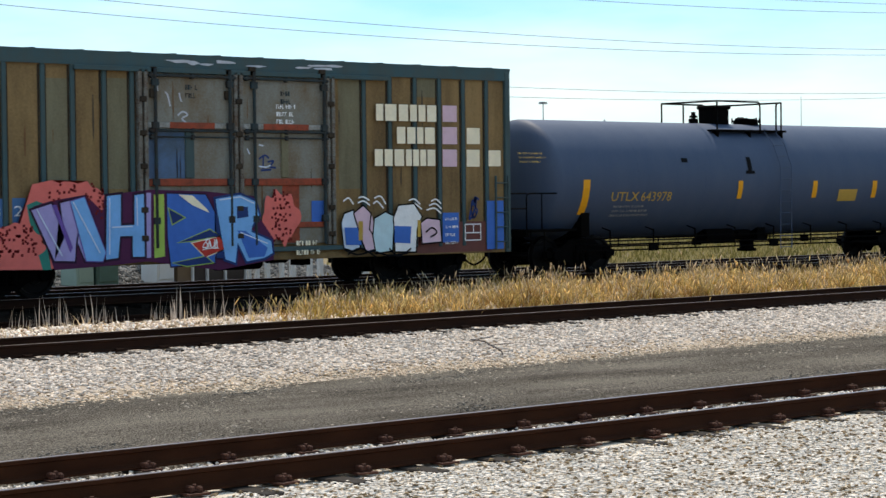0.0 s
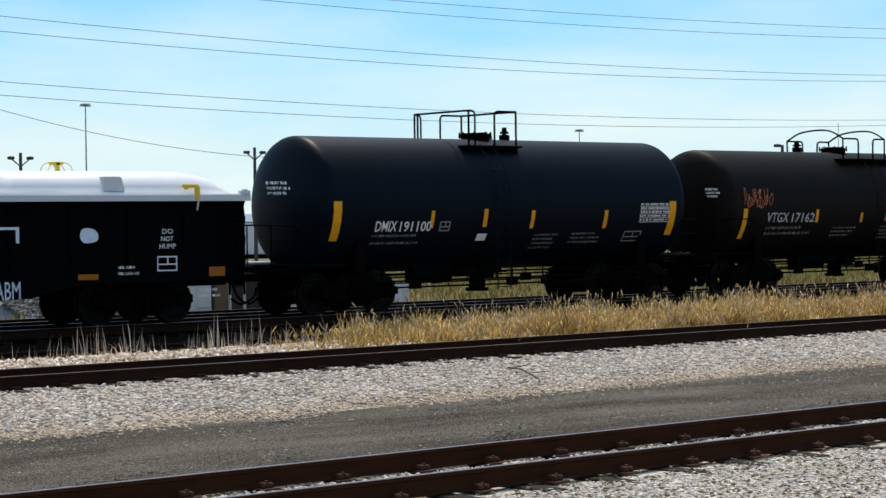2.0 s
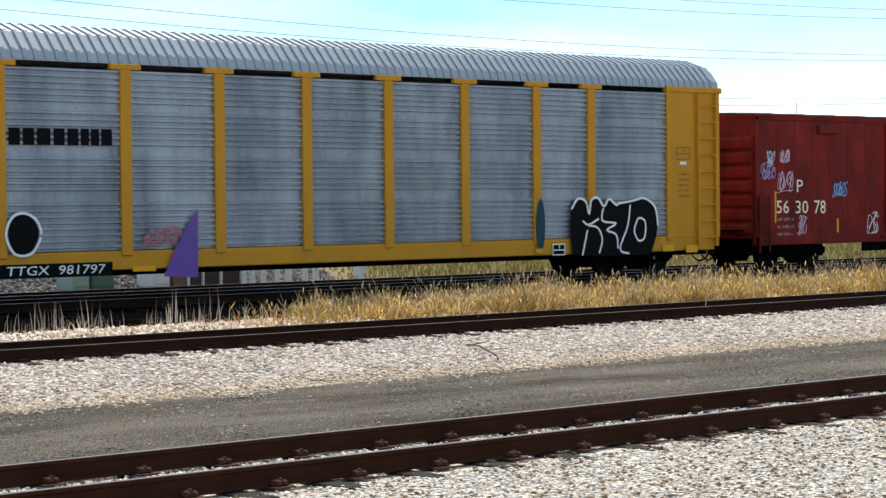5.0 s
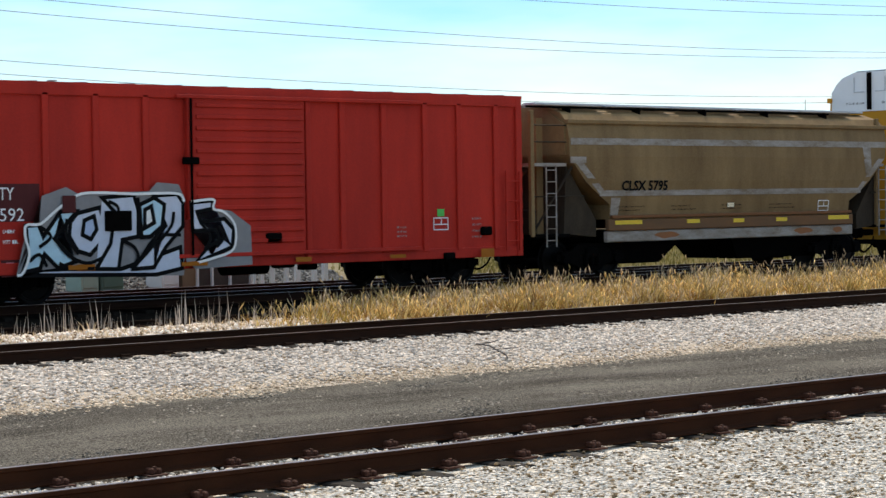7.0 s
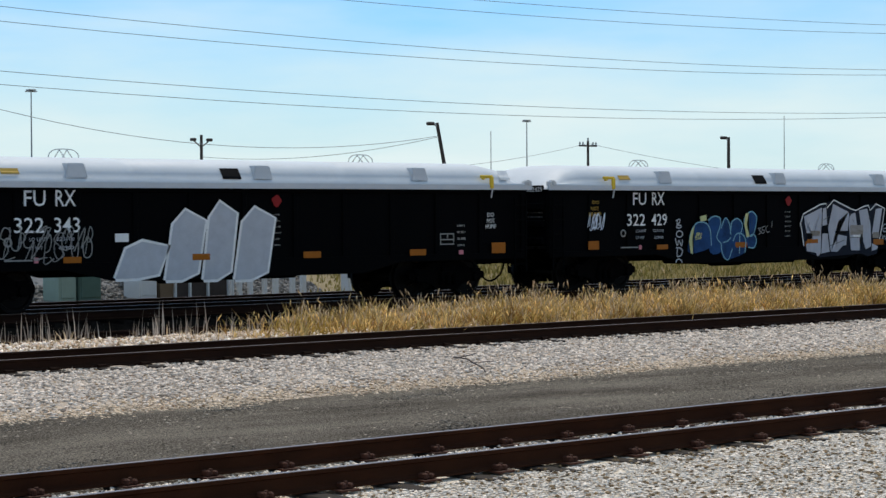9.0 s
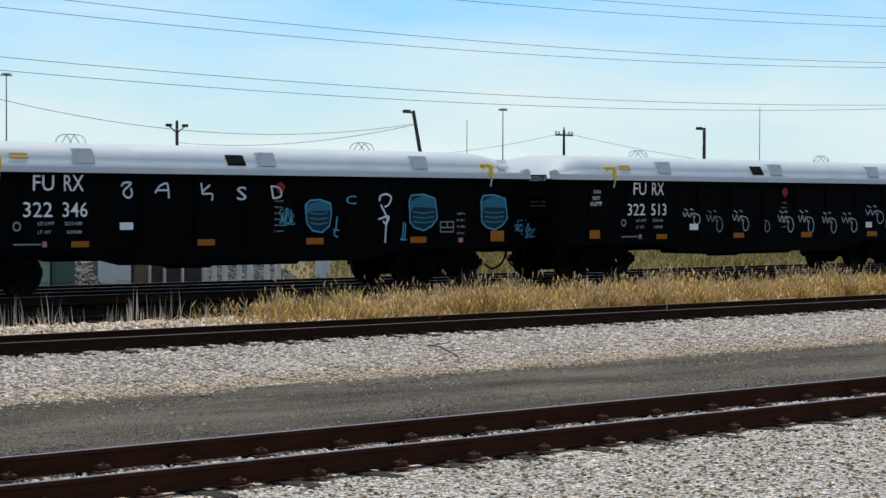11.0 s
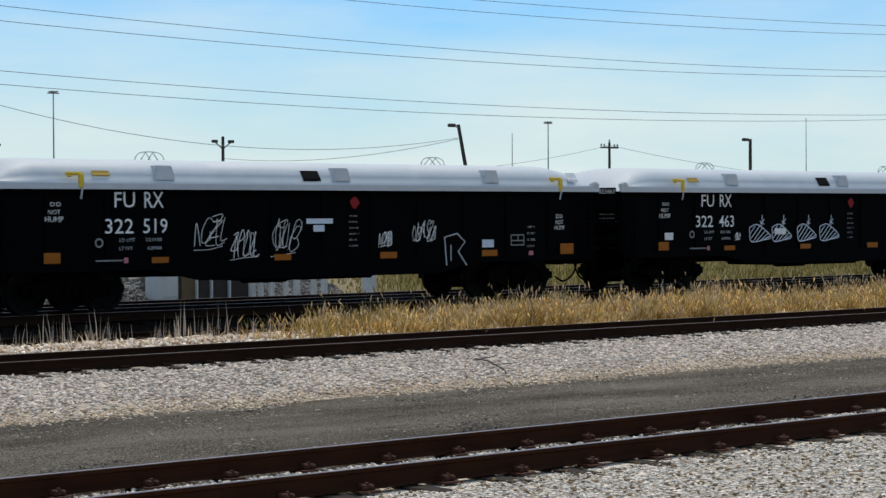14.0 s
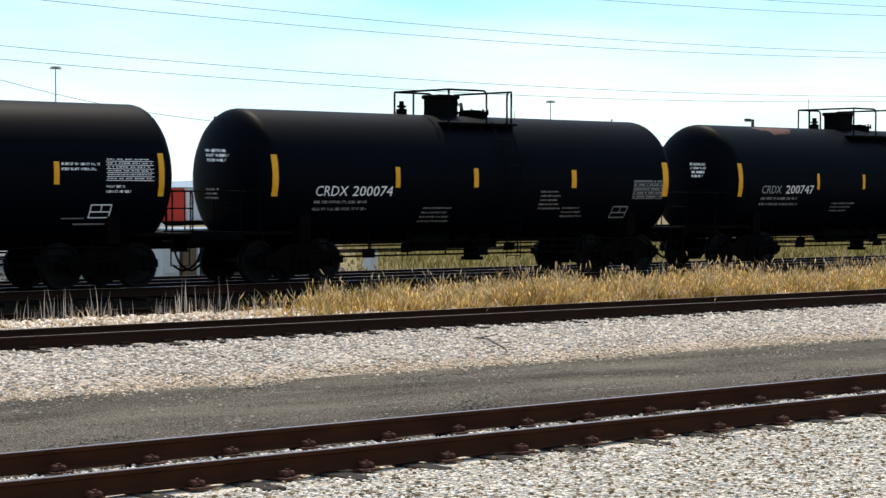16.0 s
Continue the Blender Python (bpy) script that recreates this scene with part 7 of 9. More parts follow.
for pts in ([(XL + 0.05, 2.93), (XL + 0.32, 2.93), (SLL + 0.22, 2.02), (SLL + 0.0, 2.0)], [(XR - 0.15, 2.93), (XR - 0.42, 2.93), (SLR - 0.15, 2.02), (SLR + 0.02, 2.0)], [(BL + 0.02, 1.95), (BL + 0.35, 1.95), (BL + 0.28, 1.5), (BL + 0.02, 1.5)], [(XR - 1.1, 3.3), (XR - 0.75, 3.35), (XR - 0.7, 2.6), (XR - 0.95, 2.5)]):
    shape(c, pts, hull, M["tan_grey"], "scraped_edge")
part("rub_rail", boxes((BL, BR, -1.53, -1.44, 1.44, 1.52), bevel=0.012), ink("brown_rust", .20, .085, .035), c, "rusty rail over the yellow marks")
part("side_sill", boxes((BL - 0.1, BR + 0.1, -1.5, -1.36, 1.14, 1.42), (BL - 0.1, BR + 0.1, 1.36, 1.5, 1.14, 1.42), bevel=0.02), mat("rusty_sill", (0.21, 0.10, 0.045), (0.12, 0.075, 0.045), 0.75, scale=3, fine=30, along=0.3, amount=0.9), c, "rust-stained sill")
part("lower_sill", boxes((BL - 0.1, BR + 0.15, -1.44, -1.30, 0.86, 1.13), (BL - 0.1, BR + 0.15, 1.30, 1.44, 0.86, 1.13), bevel=0.02), M["tan_grey"], c)
for x0, x1 in ((-2.83, -1.83), (2.60, 3.46), (4.25, 4.70)):
    shape(c, blob(x0, 0.9, x1 - x0, 0.2, 7, 10, 0.4), flat(-1.446), ink("bright_rust", .30, .12, .05), "rust_patch")
# end slope sheets, posts and hopper bays
for s, x in ((-1, XL), (1, XR)):
    end = bmesh.new()
    extrude_profile(end, [(-1.42, 3.0), (-1.36, 3.75), (-0.8, 4.08), (0.8, 4.08), (1.36, 3.75), (1.42, 3.0)], min(x, x + s * 0.05), max(x, x + s * 0.05))
    part("end_sheet", end, M["tan"], c)
    e = -6.95 if s < 0 else 6.3
    part("end_platform", boxes((min(e, x) - 0.1, max(e, x) + 0.1, -1.4, 1.4, 1.02, 1.10)), M["steel"], c)
    part("end_sill", boxes((min(e, x * 0.6), max(e, x * 0.6), -0.3, 0.3, 0.72, 1.02)), M["steel"], c)
    for y in (-1.38, 1.38):
        part("corner_post", boxes((e - 0.06, e + 0.06, y - 0.05, y + 0.05, 1.05, 4.05), bevel=0.01), M["tan"], c)
        part("end_post", boxes((x + s * 0.35 - 0.11, x + s * 0.35 + 0.11, y * 0.55 - 0.08, y * 0.55 + 0.08, 1.05, 3.9), bevel=0.01), M["tan"], c)
    part("end_platform_high", boxes((min(e, x), max(e, x), -1.4, 1.4, 2.72, 2.80)), M["tan_grey"], c)
    lad = bmesh.new()
    for q in (-0.16, 0.16):
        box(lad, (e + x) / 2 + q - 0.012, (e + x) / 2 + q + 0.012, -1.47, -1.44, 0.8, 2.75)
    for k in range(7):
        rod(lad, ((e + x) / 2 - 0.16, -1.455, 0.95 + k * 0.28), ((e + x) / 2 + 0.16, -1.455, 0.95 + k * 0.28), 0.012, 6)
    part("end_ladder", lad, M["tan_grey"], c)
    brace = bmesh.new()
    rod(brace, (e, -1.38, 1.1), (x - s * 0.2, -1.38, 2.7), 0.03, 6)
    rod(brace, (e, -1.38, 2.7), (e, 1.38, 1.1), 0.03, 6)
    rod(brace, (e, -1.40, 2.0), (x - s * 0.6, -1.40, 2.0), 0.016, 6)
    rod(brace, (e, -1.40, 3.7), (x, -1.40, 3.7), 0.016, 6)
    rod(brace, (e, -1.40, 3.3), (x, -1.40, 3.3), 0.016, 6)
    part("end_brace", brace, M["hopper_end"], c)
    part("brake_box", boxes((e + s * -0.2 - 0.14, e + s * -0.2 + 0.14, -1.2, -0.9, 1.1, 1.7), bevel=0.03), M["hopper_end"], c)
    slope = bmesh.new()
    pts = [(x - s * 0.1, 2.75), (x - s * 1.1, 1.42), (x - s * 1.1, 1.0), (x + s * 0.0, 1.1)]
    a_ = [slope.verts.new((px_, -1.28, pz_)) for px_, pz_ in pts]
    b_ = [slope.verts.new((px_, 1.28, pz_)) for px_, pz_ in pts]
    for k in range(4):
        slope.faces.new((a_[k], a_[(k + 1) % 4], b_[(k + 1) % 4], b_[k]))
    slope.faces.new(a_)
    slope.faces.new(b_[::-1])
    part("slope_sheet", slope, M["hopper_end"], c)
    coupler(c, e + s * 0.35, s)
    truck(c, s * 4.75)
for t0, t1, b0, b1 in ((-4.4, -1.25, -4.0, -2.08), (0.25, 4.5, 0.93, 4.1)):
    bay = bmesh.new()
    v = [bay.verts.new(p) for p in ((t0, -1.2, 1.1), (t1, -1.2, 1.1), (t1, 1.2, 1.1), (t0, 1.2, 1.1), (b0, -0.9, 0.30), (b1, -0.9, 0.30), (b1, 0.9, 0.30), (b0, 0.9, 0.30))]
    for q in ((0, 1, 2, 3), (4, 5, 6, 7), (0, 1, 5, 4), (3, 2, 6, 7), (0, 3, 7, 4), (1, 2, 6, 5)):
        bay.faces.new([v[i] for i in q])
    part("hopper_bay", bay, M["steel"], c)
# roof hatches and walkways
part("roof_walkway", boxes((XL - 0.5, XR - 0.2, -0.85, -0.45, 4.22, 4.27), (XL - 0.5, XR - 0.2, 0.45, 0.85, 4.22, 4.27)), INK["silver"], c)
for k in range(5):
    x = XL + 1.2 + k * (XR - XL - 2.4) / 4
    o = part("roof_hatch", boxes((x - 1.0, x + 1.0, -0.42, 0.42, 4.15, 4.30), bevel=0.04), M["tan_grey"], c)
part("walk_edge", boxes((XL - 1.0, XR - 2.0, -1.08, -1.04, 4.13, 4.18)), M["steel"], c)
for k in range(5):
    x = XL - 0.6 + k * 2.45
    part("walk_board", boxes((x, x + 2.1, -1.12, -0.90, 4.185 + 0.012 * (k % 2), 4.215 + 0.012 * (k % 2)), bevel=0.006), INK["silver"] if k % 2 else M["tan_grey"], c, "worn grey roof walk board")
    part("walk_bracket", boxes((x + 0.9, x + 0.96, -1.20, -0.95, 4.02, 4.18)), M["steel"], c)
T1 = lambda x, z: (x, -np.interp(z, [l[0] for l in LEVELS], [l[3] for l in LEVELS]) - 0.02, z)
words(c, "CLSX 5795", -4.02, 2.11, 1.65, 0.26, T1, INK["black"], label="black reporting mark", fat=0.032)
for k, x in enumerate((350, 520, 640, 760)):
    fine_print(c, -4.10 + k * 1.9, 1.74, 1.1, 2, T1, INK["shadow"] if "shadow" in INK else INK["black"], 30 + k, 0.03, 0.09)
data_box(c, 3.62, 4.08, 1.51, 1.81, T1, INK["white"])
for row in ((-4.27, -3.31, 1.29, 1.39), (-1.67, -1.19, 1.28, 1.38), (0.10, 0.53, 1.27, 1.37), (1.81, 2.26, 1.27, 1.37), (3.99, 4.89, 1.28, 1.39)):
    bars(c, [row], flat(-1.506), M["lemon"], "reflector")
bars(c, [(-0.06, 0.19, 1.67, 1.78)], T1, INK["cream"], "label")

# ---------------------------------------------------------------- bright red box car
c, L = BK, BKL
SIDE = flat(-1.478)
posts(c, [-7.03, -5.93, -4.83, -3.70, -2.54, 2.48, 3.64, 4.84, 5.86, 7.00], -1.47, 0.8, 4.16, 0.14, 0.06, M["red"])
for x in (-L + 0.08, L - 0.08):
    part("corner_post", boxes((x - 0.09, x + 0.09, -1.54, -1.40, 0.62, 4.3), bevel=0.015), M["red"], c)
part("eave_plate", boxes((-L, L, -1.53, -1.47, 4.10, 4.32), bevel=0.01), M["red"], c)
for s in (-1, 1):
    corrugated_end(c, s * L, s, 0.9, 3.85, 8, 1.47, M["red"], 0.13)
    ladder(c, s * (L - 0.32), -1.56, 0.75, 2.6, 0.42, 4, M["red"], name="side_ladder")
words(c, "BKTY 1536", -1.3, 4.05, 0.85, 0.15, lambda x, z: (-L - 0.02, -x, z), INK["white"], label="white mark on the end")
part("end_platform", boxes((-L - 0.32, -L - 0.14, -1.2, 1.2, 1.05, 1.1)), M["steel"], c)
DX0, DX1 = -1.45, 1.43
d = part("sliding_door", boxes((DX0, DX1, -1.56, -1.48, 0.85, 4.12), bevel=0.02), M["red"], c)
for k in range(13):
    z = 1.15 + k * 0.235
    part("door_rib", boxes((DX0 + 0.08, DX1 - 0.08, -1.60, -1.55, z - 0.05, z + 0.05), bevel=0.02), M["red"], d)
part("door_post", boxes((DX0 - 0.14, DX0 - 0.02, -1.60, -1.47, 0.7, 4.2), bevel=0.012), M["red"], c)
part("door_post", boxes((DX1 + 0.02, DX1 + 0.14, -1.58, -1.47, 0.7, 4.2), bevel=0.012), M["red"], c)
part("door_track", boxes((DX0 - 0.4, DX1 + 3.2, -1.62, -1.50, 0.84, 0.92), (DX0 - 0.4, DX1 + 3.2, -1.62, -1.53, 4.10, 4.18), bevel=0.01), M["red"], c)
lk = bmesh.new()
rod(lk, (DX0 - 0.08, -1.64, 0.9), (DX0 - 0.08, -1.64, 4.1), 0.025, 8)
box(lk, DX0 - 0.3, DX0 + 0.1, -1.68, -1.6, 2.75, 2.9, 0.02)
part("door_lock", lk, M["steel"], c)
bars(c, [(-6.98, -6.08, 1.67, 2.39), (-5.88, -4.96, 1.65, 2.38)], SIDE, INK["plum"], "number_panel", "dark panel behind the car number")
S2 = flat(-1.486)
words(c, "BK", -6.46, 2.08, 0.34, 0.24, S2, INK["white"], label="white reporting mark")
words(c, "TY", -5.84, 2.07, 0.32, 0.24, S2, INK["white"], label="white reporting mark")
words(c, "153", -6.66, 1.66, 0.53, 0.25, S2, INK["white"], label="white car number")
words(c, "592", -5.83, 1.66, 0.52, 0.25, S2, INK["white"], label="white car number")
fine_print(c, -6.40, 1.49, 0.35, 2, S2, INK["white"], 4, 0.07, 0.2)
fine_print(c, -5.77, 1.50, 0.35, 2, S2, INK["white"], 5, 0.07, 0.2)
data_box(c, 5.08, 5.53, 1.27, 1.56, S2, INK["white"])
bars(c, [(5.20, 5.41, 1.58, 1.75)], S2, INK["bright"], "label")
fine_print(c, 6.26, 1.54, 0.3, 4, S2, INK["dim"], 6, 0.04, 0.14)
fine_print(c, 4.01, 1.38, 0.35, 3, S2, INK["dim"], 7, 0.04, 0.1)
for row in ((-6.96, -6.52, 0.66, 0.84), (-4.28, -3.85, 0.66, 0.79), (-1.66, -1.18, 0.68, 0.77), (1.08, 1.50, 0.68, 0.78), (3.68, 4.13, 0.68, 0.76), (6.39, 6.79, 0.63, 0.82)):
    bars(c, [row], flat(-1.64), M["orange"], "reflector", "amber reflector")
bars(c, [(-5.82, -5.37, 0.59, 0.92)], S2, INK["plum"], "placard")
bars(c, [(-5.71, -5.55, 0.77, 0.87)], flat(-1.49), INK["rose"], "placard")
for row in ((0.36, 0.78, 1.09, 1.31), (6.50, 6.80, 1.13, 1.33), (5.35, 5.66, 0.59, 0.76)):
    bm = bmesh.new()
    x0, x1, z0, z1 = row
    box(bm, x0, x1, -1.60, -1.47, z0, z1, 0.03)
    part("fitting", bm, M["steel"], c)
# ice-blue wild-style piece
G0, G1, G2, G3, G4 = flat(-1.607), flat(-1.612), flat(-1.617), flat(-1.622), flat(-1.627)
HAZE = ink("lilac_ice_spray", .60, .64, .74)
ICE2, SKYH = ink("cyan_ice_spray", .50, .72, .82), ink("sky_haze_spray", .42, .52, .70)
shape(c, [(-5.57, 0.62), (-5.31, 1.57), (-5.05, 1.63), (-4.99, 2.14), (-4.45, 2.31), (-4.18, 2.17), (-3.29, 2.20), (-2.55, 2.21), (-2.36, 2.39), (-1.84, 2.35), (-1.70, 2.08), (-1.74, 0.49)], G0, ink("pewter_spray", .27, .26, .26), "graffiti_cloud")
shape(c, [(-1.67, 1.21), (-1.52, 1.79), (-1.13, 1.87), (-0.55, 1.79), (-0.06, 1.47), (-0.03, 0.66), (-1.45, 0.61), (-1.68, 0.78)], flat(-1.606), ink("pewter_spray", .27, .26, .26), "graffiti_cloud")
mural(c, [([(-5.52, 0.62), (-4.48, 0.71), (-3.23, 0.67), (-1.82, 1.07), (-1.78, 0.64), (-2.40, 0.53)], HAZE), ([(-5.35, 1.57), (-5.07, 1.58), (-4.97, 1.35), (-4.59, 1.83), (-4.22, 1.84), (-4.73, 1.31), (-4.26, 0.85), (-4.66, 0.73), (-4.95, 1.01), (-5.05, 0.74), (-5.44, 0.67), (-5.30, 1.02)], ICE2), ([(-4.22, 1.79), (-3.70, 1.90), (-3.59, 1.53), (-3.70, 1.19), (-3.94, 0.97), (-4.21, 1.05), (-4.40, 1.34), (-4.37, 1.62)], HAZE), ([(-4.06, 1.65), (-3.84, 1.73), (-3.78, 1.47), (-3.92, 1.28), (-4.11, 1.37)], SKYH), ([(-3.65, 2.09), (-2.92, 2.14), (-2.82, 1.84), (-2.83, 1.31), (-3.20, 1.25), (-3.30, 0.67), (-3.81, 0.69), (-3.47, 1.18), (-3.37, 1.81)], HAZE), ([(-2.46, 2.12), (-1.89, 2.15), (-1.75, 1.97), (-1.76, 1.50), (-2.18, 1.08), (-2.47, 0.68), (-2.95, 0.66), (-2.55, 1.16), (-2.17, 1.51)], HAZE), ([(-2.79, 1.94), (-2.44, 2.08), (-2.20, 1.94), (-2.26, 1.51), (-2.55, 1.30), (-2.75, 1.29)], ICE2), ([(-2.67, 1.84), (-2.51, 1.91), (-2.45, 1.58), (-2.68, 1.47)], INK["white"]), ([(-1.56, 1.97), (-1.03, 2.01), (-1.04, 1.84), (-1.42, 1.78), (-1.33, 1.57), (-0.75, 1.63), (-0.51, 1.41), (-0.56, 1.04), (-1.06, 0.87), (-1.44, 0.77), (-1.15, 1.06), (-0.85, 1.19), (-0.95, 1.41), (-1.53, 1.39)], HAZE)], -1.61, INK["black"], 0.085)
sprayed(c, [[(-5.07, 1.56), (-4.82, 1.35), (-5.08, 1.15)], [(-4.73, 1.31), (-4.47, 1.00), (-4.04, 0.81), (-3.67, 0.91)], [(-4.46, 1.69), (-4.48, 1.34), (-4.21, 0.99)], [(-3.52, 2.02), (-3.29, 1.88), (-3.39, 1.53)], [(-2.83, 2.09), (-2.79, 1.80)], [(-3.20, 1.23), (-2.94, 1.10), (-2.85, 0.88), (-3.04, 0.68)], [(-2.38, 1.23), (-2.67, 0.95), (-2.95, 0.71)], [(-1.99, 1.79), (-2.05, 1.51), (-2.38, 1.16)], [(-5.30, 0.88), (-5.08, 1.01), (-4.92, 0.77)], [(-4.65, 0.83), (-4.39, 0.72), (-3.86, 0.70)], [(-1.33, 1.55), (-1.10, 1.27), (-1.25, 0.99)], [(-0.90, 1.49), (-0.76, 1.26), (-0.95, 1.05)], [(-2.19, 1.33), (-1.82, 1.32)]], -1.642, INK["black"], 0.07)
sprayed(c, [[(-5.57, 0.62), (-5.44, 0.67), (-5.30, 1.02), (-5.38, 1.36), (-5.35, 1.58), (-5.05, 1.60), (-4.72, 1.84), (-4.45, 2.02), (-4.14, 2.17), (-3.65, 2.19), (-2.92, 2.16), (-2.36, 2.17), (-1.85, 2.15), (-1.73, 1.99)], [(-1.56, 1.99), (-1.01, 2.03), (-1.02, 1.84), (-0.74, 1.76), (-0.48, 1.48), (-0.53, 1.00), (-1.01, 0.83), (-1.44, 0.74)]], -1.646, INK["white"], 0.055)
bars(c, [(-4.56, -4.26, 1.81, 2.14)], flat(-1.649), INK["plum"], "paint_patch")
shape(c, [(-1.73, 1.61), (-1.35, 1.66), (-1.12, 1.44), (-1.17, 0.86), (-1.74, 0.85)], flat(-1.6145), M["oxide"], "paint_patch")
part("defect_card_box", boxes((-3.60, -2.99, -1.67, -1.60, 1.43, 1.83), bevel=0.015), M["steel"], c)
for row in ((-4.45, -4.02, 0.69, 0.78), (-1.82, -1.39, 0.68, 0.76)):
    bars(c, [row], flat(-1.65), M["orange"], "reflector", "amber reflector")
shape(c, [(-7.05, 0.70), (-7.02, 1.30), (-6.60, 1.52), (-6.15, 1.40), (-5.95, 0.95), (-6.10, 0.66)], flat(-1.545), INK["grey"], "graffiti_cloud")
for row, tx in (((-6.90, 0.98, 0.50, 0.30), "FB"), ((-6.95, 0.66, 0.66, 0.28), "VIB")):
    words(c, tx, *row, flat(-1.548), INK["black"], "graffiti_outline", fat=0.09)
    words(c, tx, row[0] + 0.02, row[1] + 0.02, row[2] - 0.04, row[3] - 0.04, flat(-1.552), INK["ice"], "graffiti_tag", fat=0.045)

# ---------------------------------------------------------------- markings on the gondolas
HUMP = {"429": "gold", "460": "gold"}
for number, _ in GONS:
    c, lay = GON[number]
    seed = int(number)
    words(c, "FU", -5.27, 2.12, 0.48, 0.31, lay, INK["white"], label="white reporting mark", fat=0.004)
    words(c, "RX", -4.57, 2.12, 0.46, 0.32, lay, INK["white"], label="white reporting mark", fat=0.004)
    words(c, "322", -5.49, 1.60, 0.66, 0.30, lay, INK["white"], label="white car number", fat=0.004)
    words(c, number, -4.60, 1.60, 0.58, 0.30, lay, INK["white"], label="white car number", fat=0.004)
    for w_, row in (("LD LMT", (-5.16, 1.44, 0.37, 0.07)), ("LT WT", (-5.16, 1.27, 0.30, 0.07)), ("223100", (-4.55, 1.44, 0.40, 0.07)), ("62900", (-4.50, 1.27, 0.34, 0.07))):
        words(c, w_, *row, lay, INK["silver"], name="stencil", label="small white load stencil")
    hump = INK[HUMP.get(number, "white")]
    for w_, row in (("DO", (-6.72, 2.15, 0.24, 0.08)), ("NOT", (-6.77, 1.99, 0.27, 0.09)), ("HUMP", (-6.84, 1.84, 0.41, 0.11)), ("DO", (6.97, 1.85, 0.21, 0.10)), ("NOT", (6.95, 1.71, 0.25, 0.10)), ("HUMP", (6.91, 1.58, 0.34, 0.10))):
        words(c, w_, *row, lay, hump, label="small warning stencil")
    for row in ((-6.88, -6.51, 1.03, 1.24), (-1.35, -0.91, 1.00, 1.13), (1.54, 2.02, 0.99, 1.13), (4.57, 5.05, 0.99, 1.13), (7.09, 7.53, 1.00, 1.25), (-4.41, -4.00, 1.00, 1.12)):
        bars(c, [row], deeper(lay, 0.012), M["orange"], "reflector", "amber reflector")
    bars(c, [(-5.71, -5.09, 1.05, 1.08)], lay, INK["dim"], "stencil")
    bars(c, [(-5.06, -4.96, 1.01, 1.12), (6.07, 6.21, 0.99, 1.09)], lay, INK["rose"], "label")
    bm = bmesh.new()
    cx, cz = -5.63, 1.42
    stroke(bm, [(cx + 0.08 * math.cos(a), cz + 0.08 * math.sin(a)) for a in [2 * math.pi * j / 12 for j in range(13)]], 0.035, lay)
    part("stencil_ring", bm, INK["dim"], c)
    data_box(c, 5.49, 5.92, 1.22, 1.48, lay, INK["dim"])
    fine_print(c, 6.02, 1.68, 0.3, 4, lay, INK["dim"], 5, 0.05, 0.15)
    end_face = lambda x, z: (-8.352, -x, z)
    words(c, "322" + number, 0.84, 2.45, 0.54, 0.11, end_face, INK["white"], label="white car number on the end")
    fine_print(c, 0.76, 2.16, 0.6, 5, lambda x, z: (-8.262, -x, z), INK["dim"], 7, 0.035, 0.1)
    shape(c, blob(*(0.68, 2.08, 0.30, 0.28), 3, 9, 0.35), lay, ink("small_red_mark", .30, .02, .02), "emblem")
    fine_print(c, 0.68, 1.95, 0.3, 6, lay, INK["dim"], 8, 0.035, 0.13)
    CV = lambda x, z: (x, -1.355 - (2.9 - z) * 0.70 if z > 2.78 else -1.45 - (2.78 - z) * 0.40, z)
    bars(c, [(-0.58, -0.10, 2.68, 2.91)], CV, INK["black"], "cover_label", "dark label on the cover")
    bars(c, [(-5.76, -5.36, 2.75, 2.86)], CV, INK["gold"], "cover_label", "yellow label on the cover")
    bars(c, [(7.38, 7.70, 2.72, 2.94)], CV, INK["white"], "cover_label")

# sprayed tags, car by car
c, lay = GON["513"]
LOOP = [[(.58, .72), (.9, .62), (1, .25), (.82, 0), (.64, .2), (.70, .58)], [(0, .8), (.12, .5), (.25, .78), (.38, .48), (.5, .74), (.62, .45)], [(.08, 1), (.3, .88)], [(.42, 1), (.6, .93)]]
for k, (x, z, w, h) in enumerate(((-3.38, 1.36, 0.68, 0.41), (-2.44, 1.16, 0.65, 0.57), (-1.38, 1.18, 0.67, 0.55), (-0.37, 1.14, 0.55, 0.45), (0.54, 1.13, 0.68, 0.59), (1.43, 1.10, 0.69, 0.63), (2.50, 1.09, 0.64, 0.59), (3.39, 1.11, 0.71, 0.55), (4.51, 1.35, 0.86, 0.51))):
    sprayed(c, [[(x + w * u, z + h * v) for u, v in line] for line in (LOOP if k != 3 else LOOP[:1])], -1.467, INK["silver"] if k not in (1, 3) else INK["dim"], 0.026, "graffiti_tag")
bars(c, [(-3.11, -2.77, 1.22, 1.38), (4.51, 4.81, 1.24, 1.40)], deeper(lay, 0.005), INK["white"], "placard")
scribble(c, -9.50, 1.23, 0.48, 0.28, lay, INK["cyan"], 220, 0.03, 4)
c, lay = GON["346"]
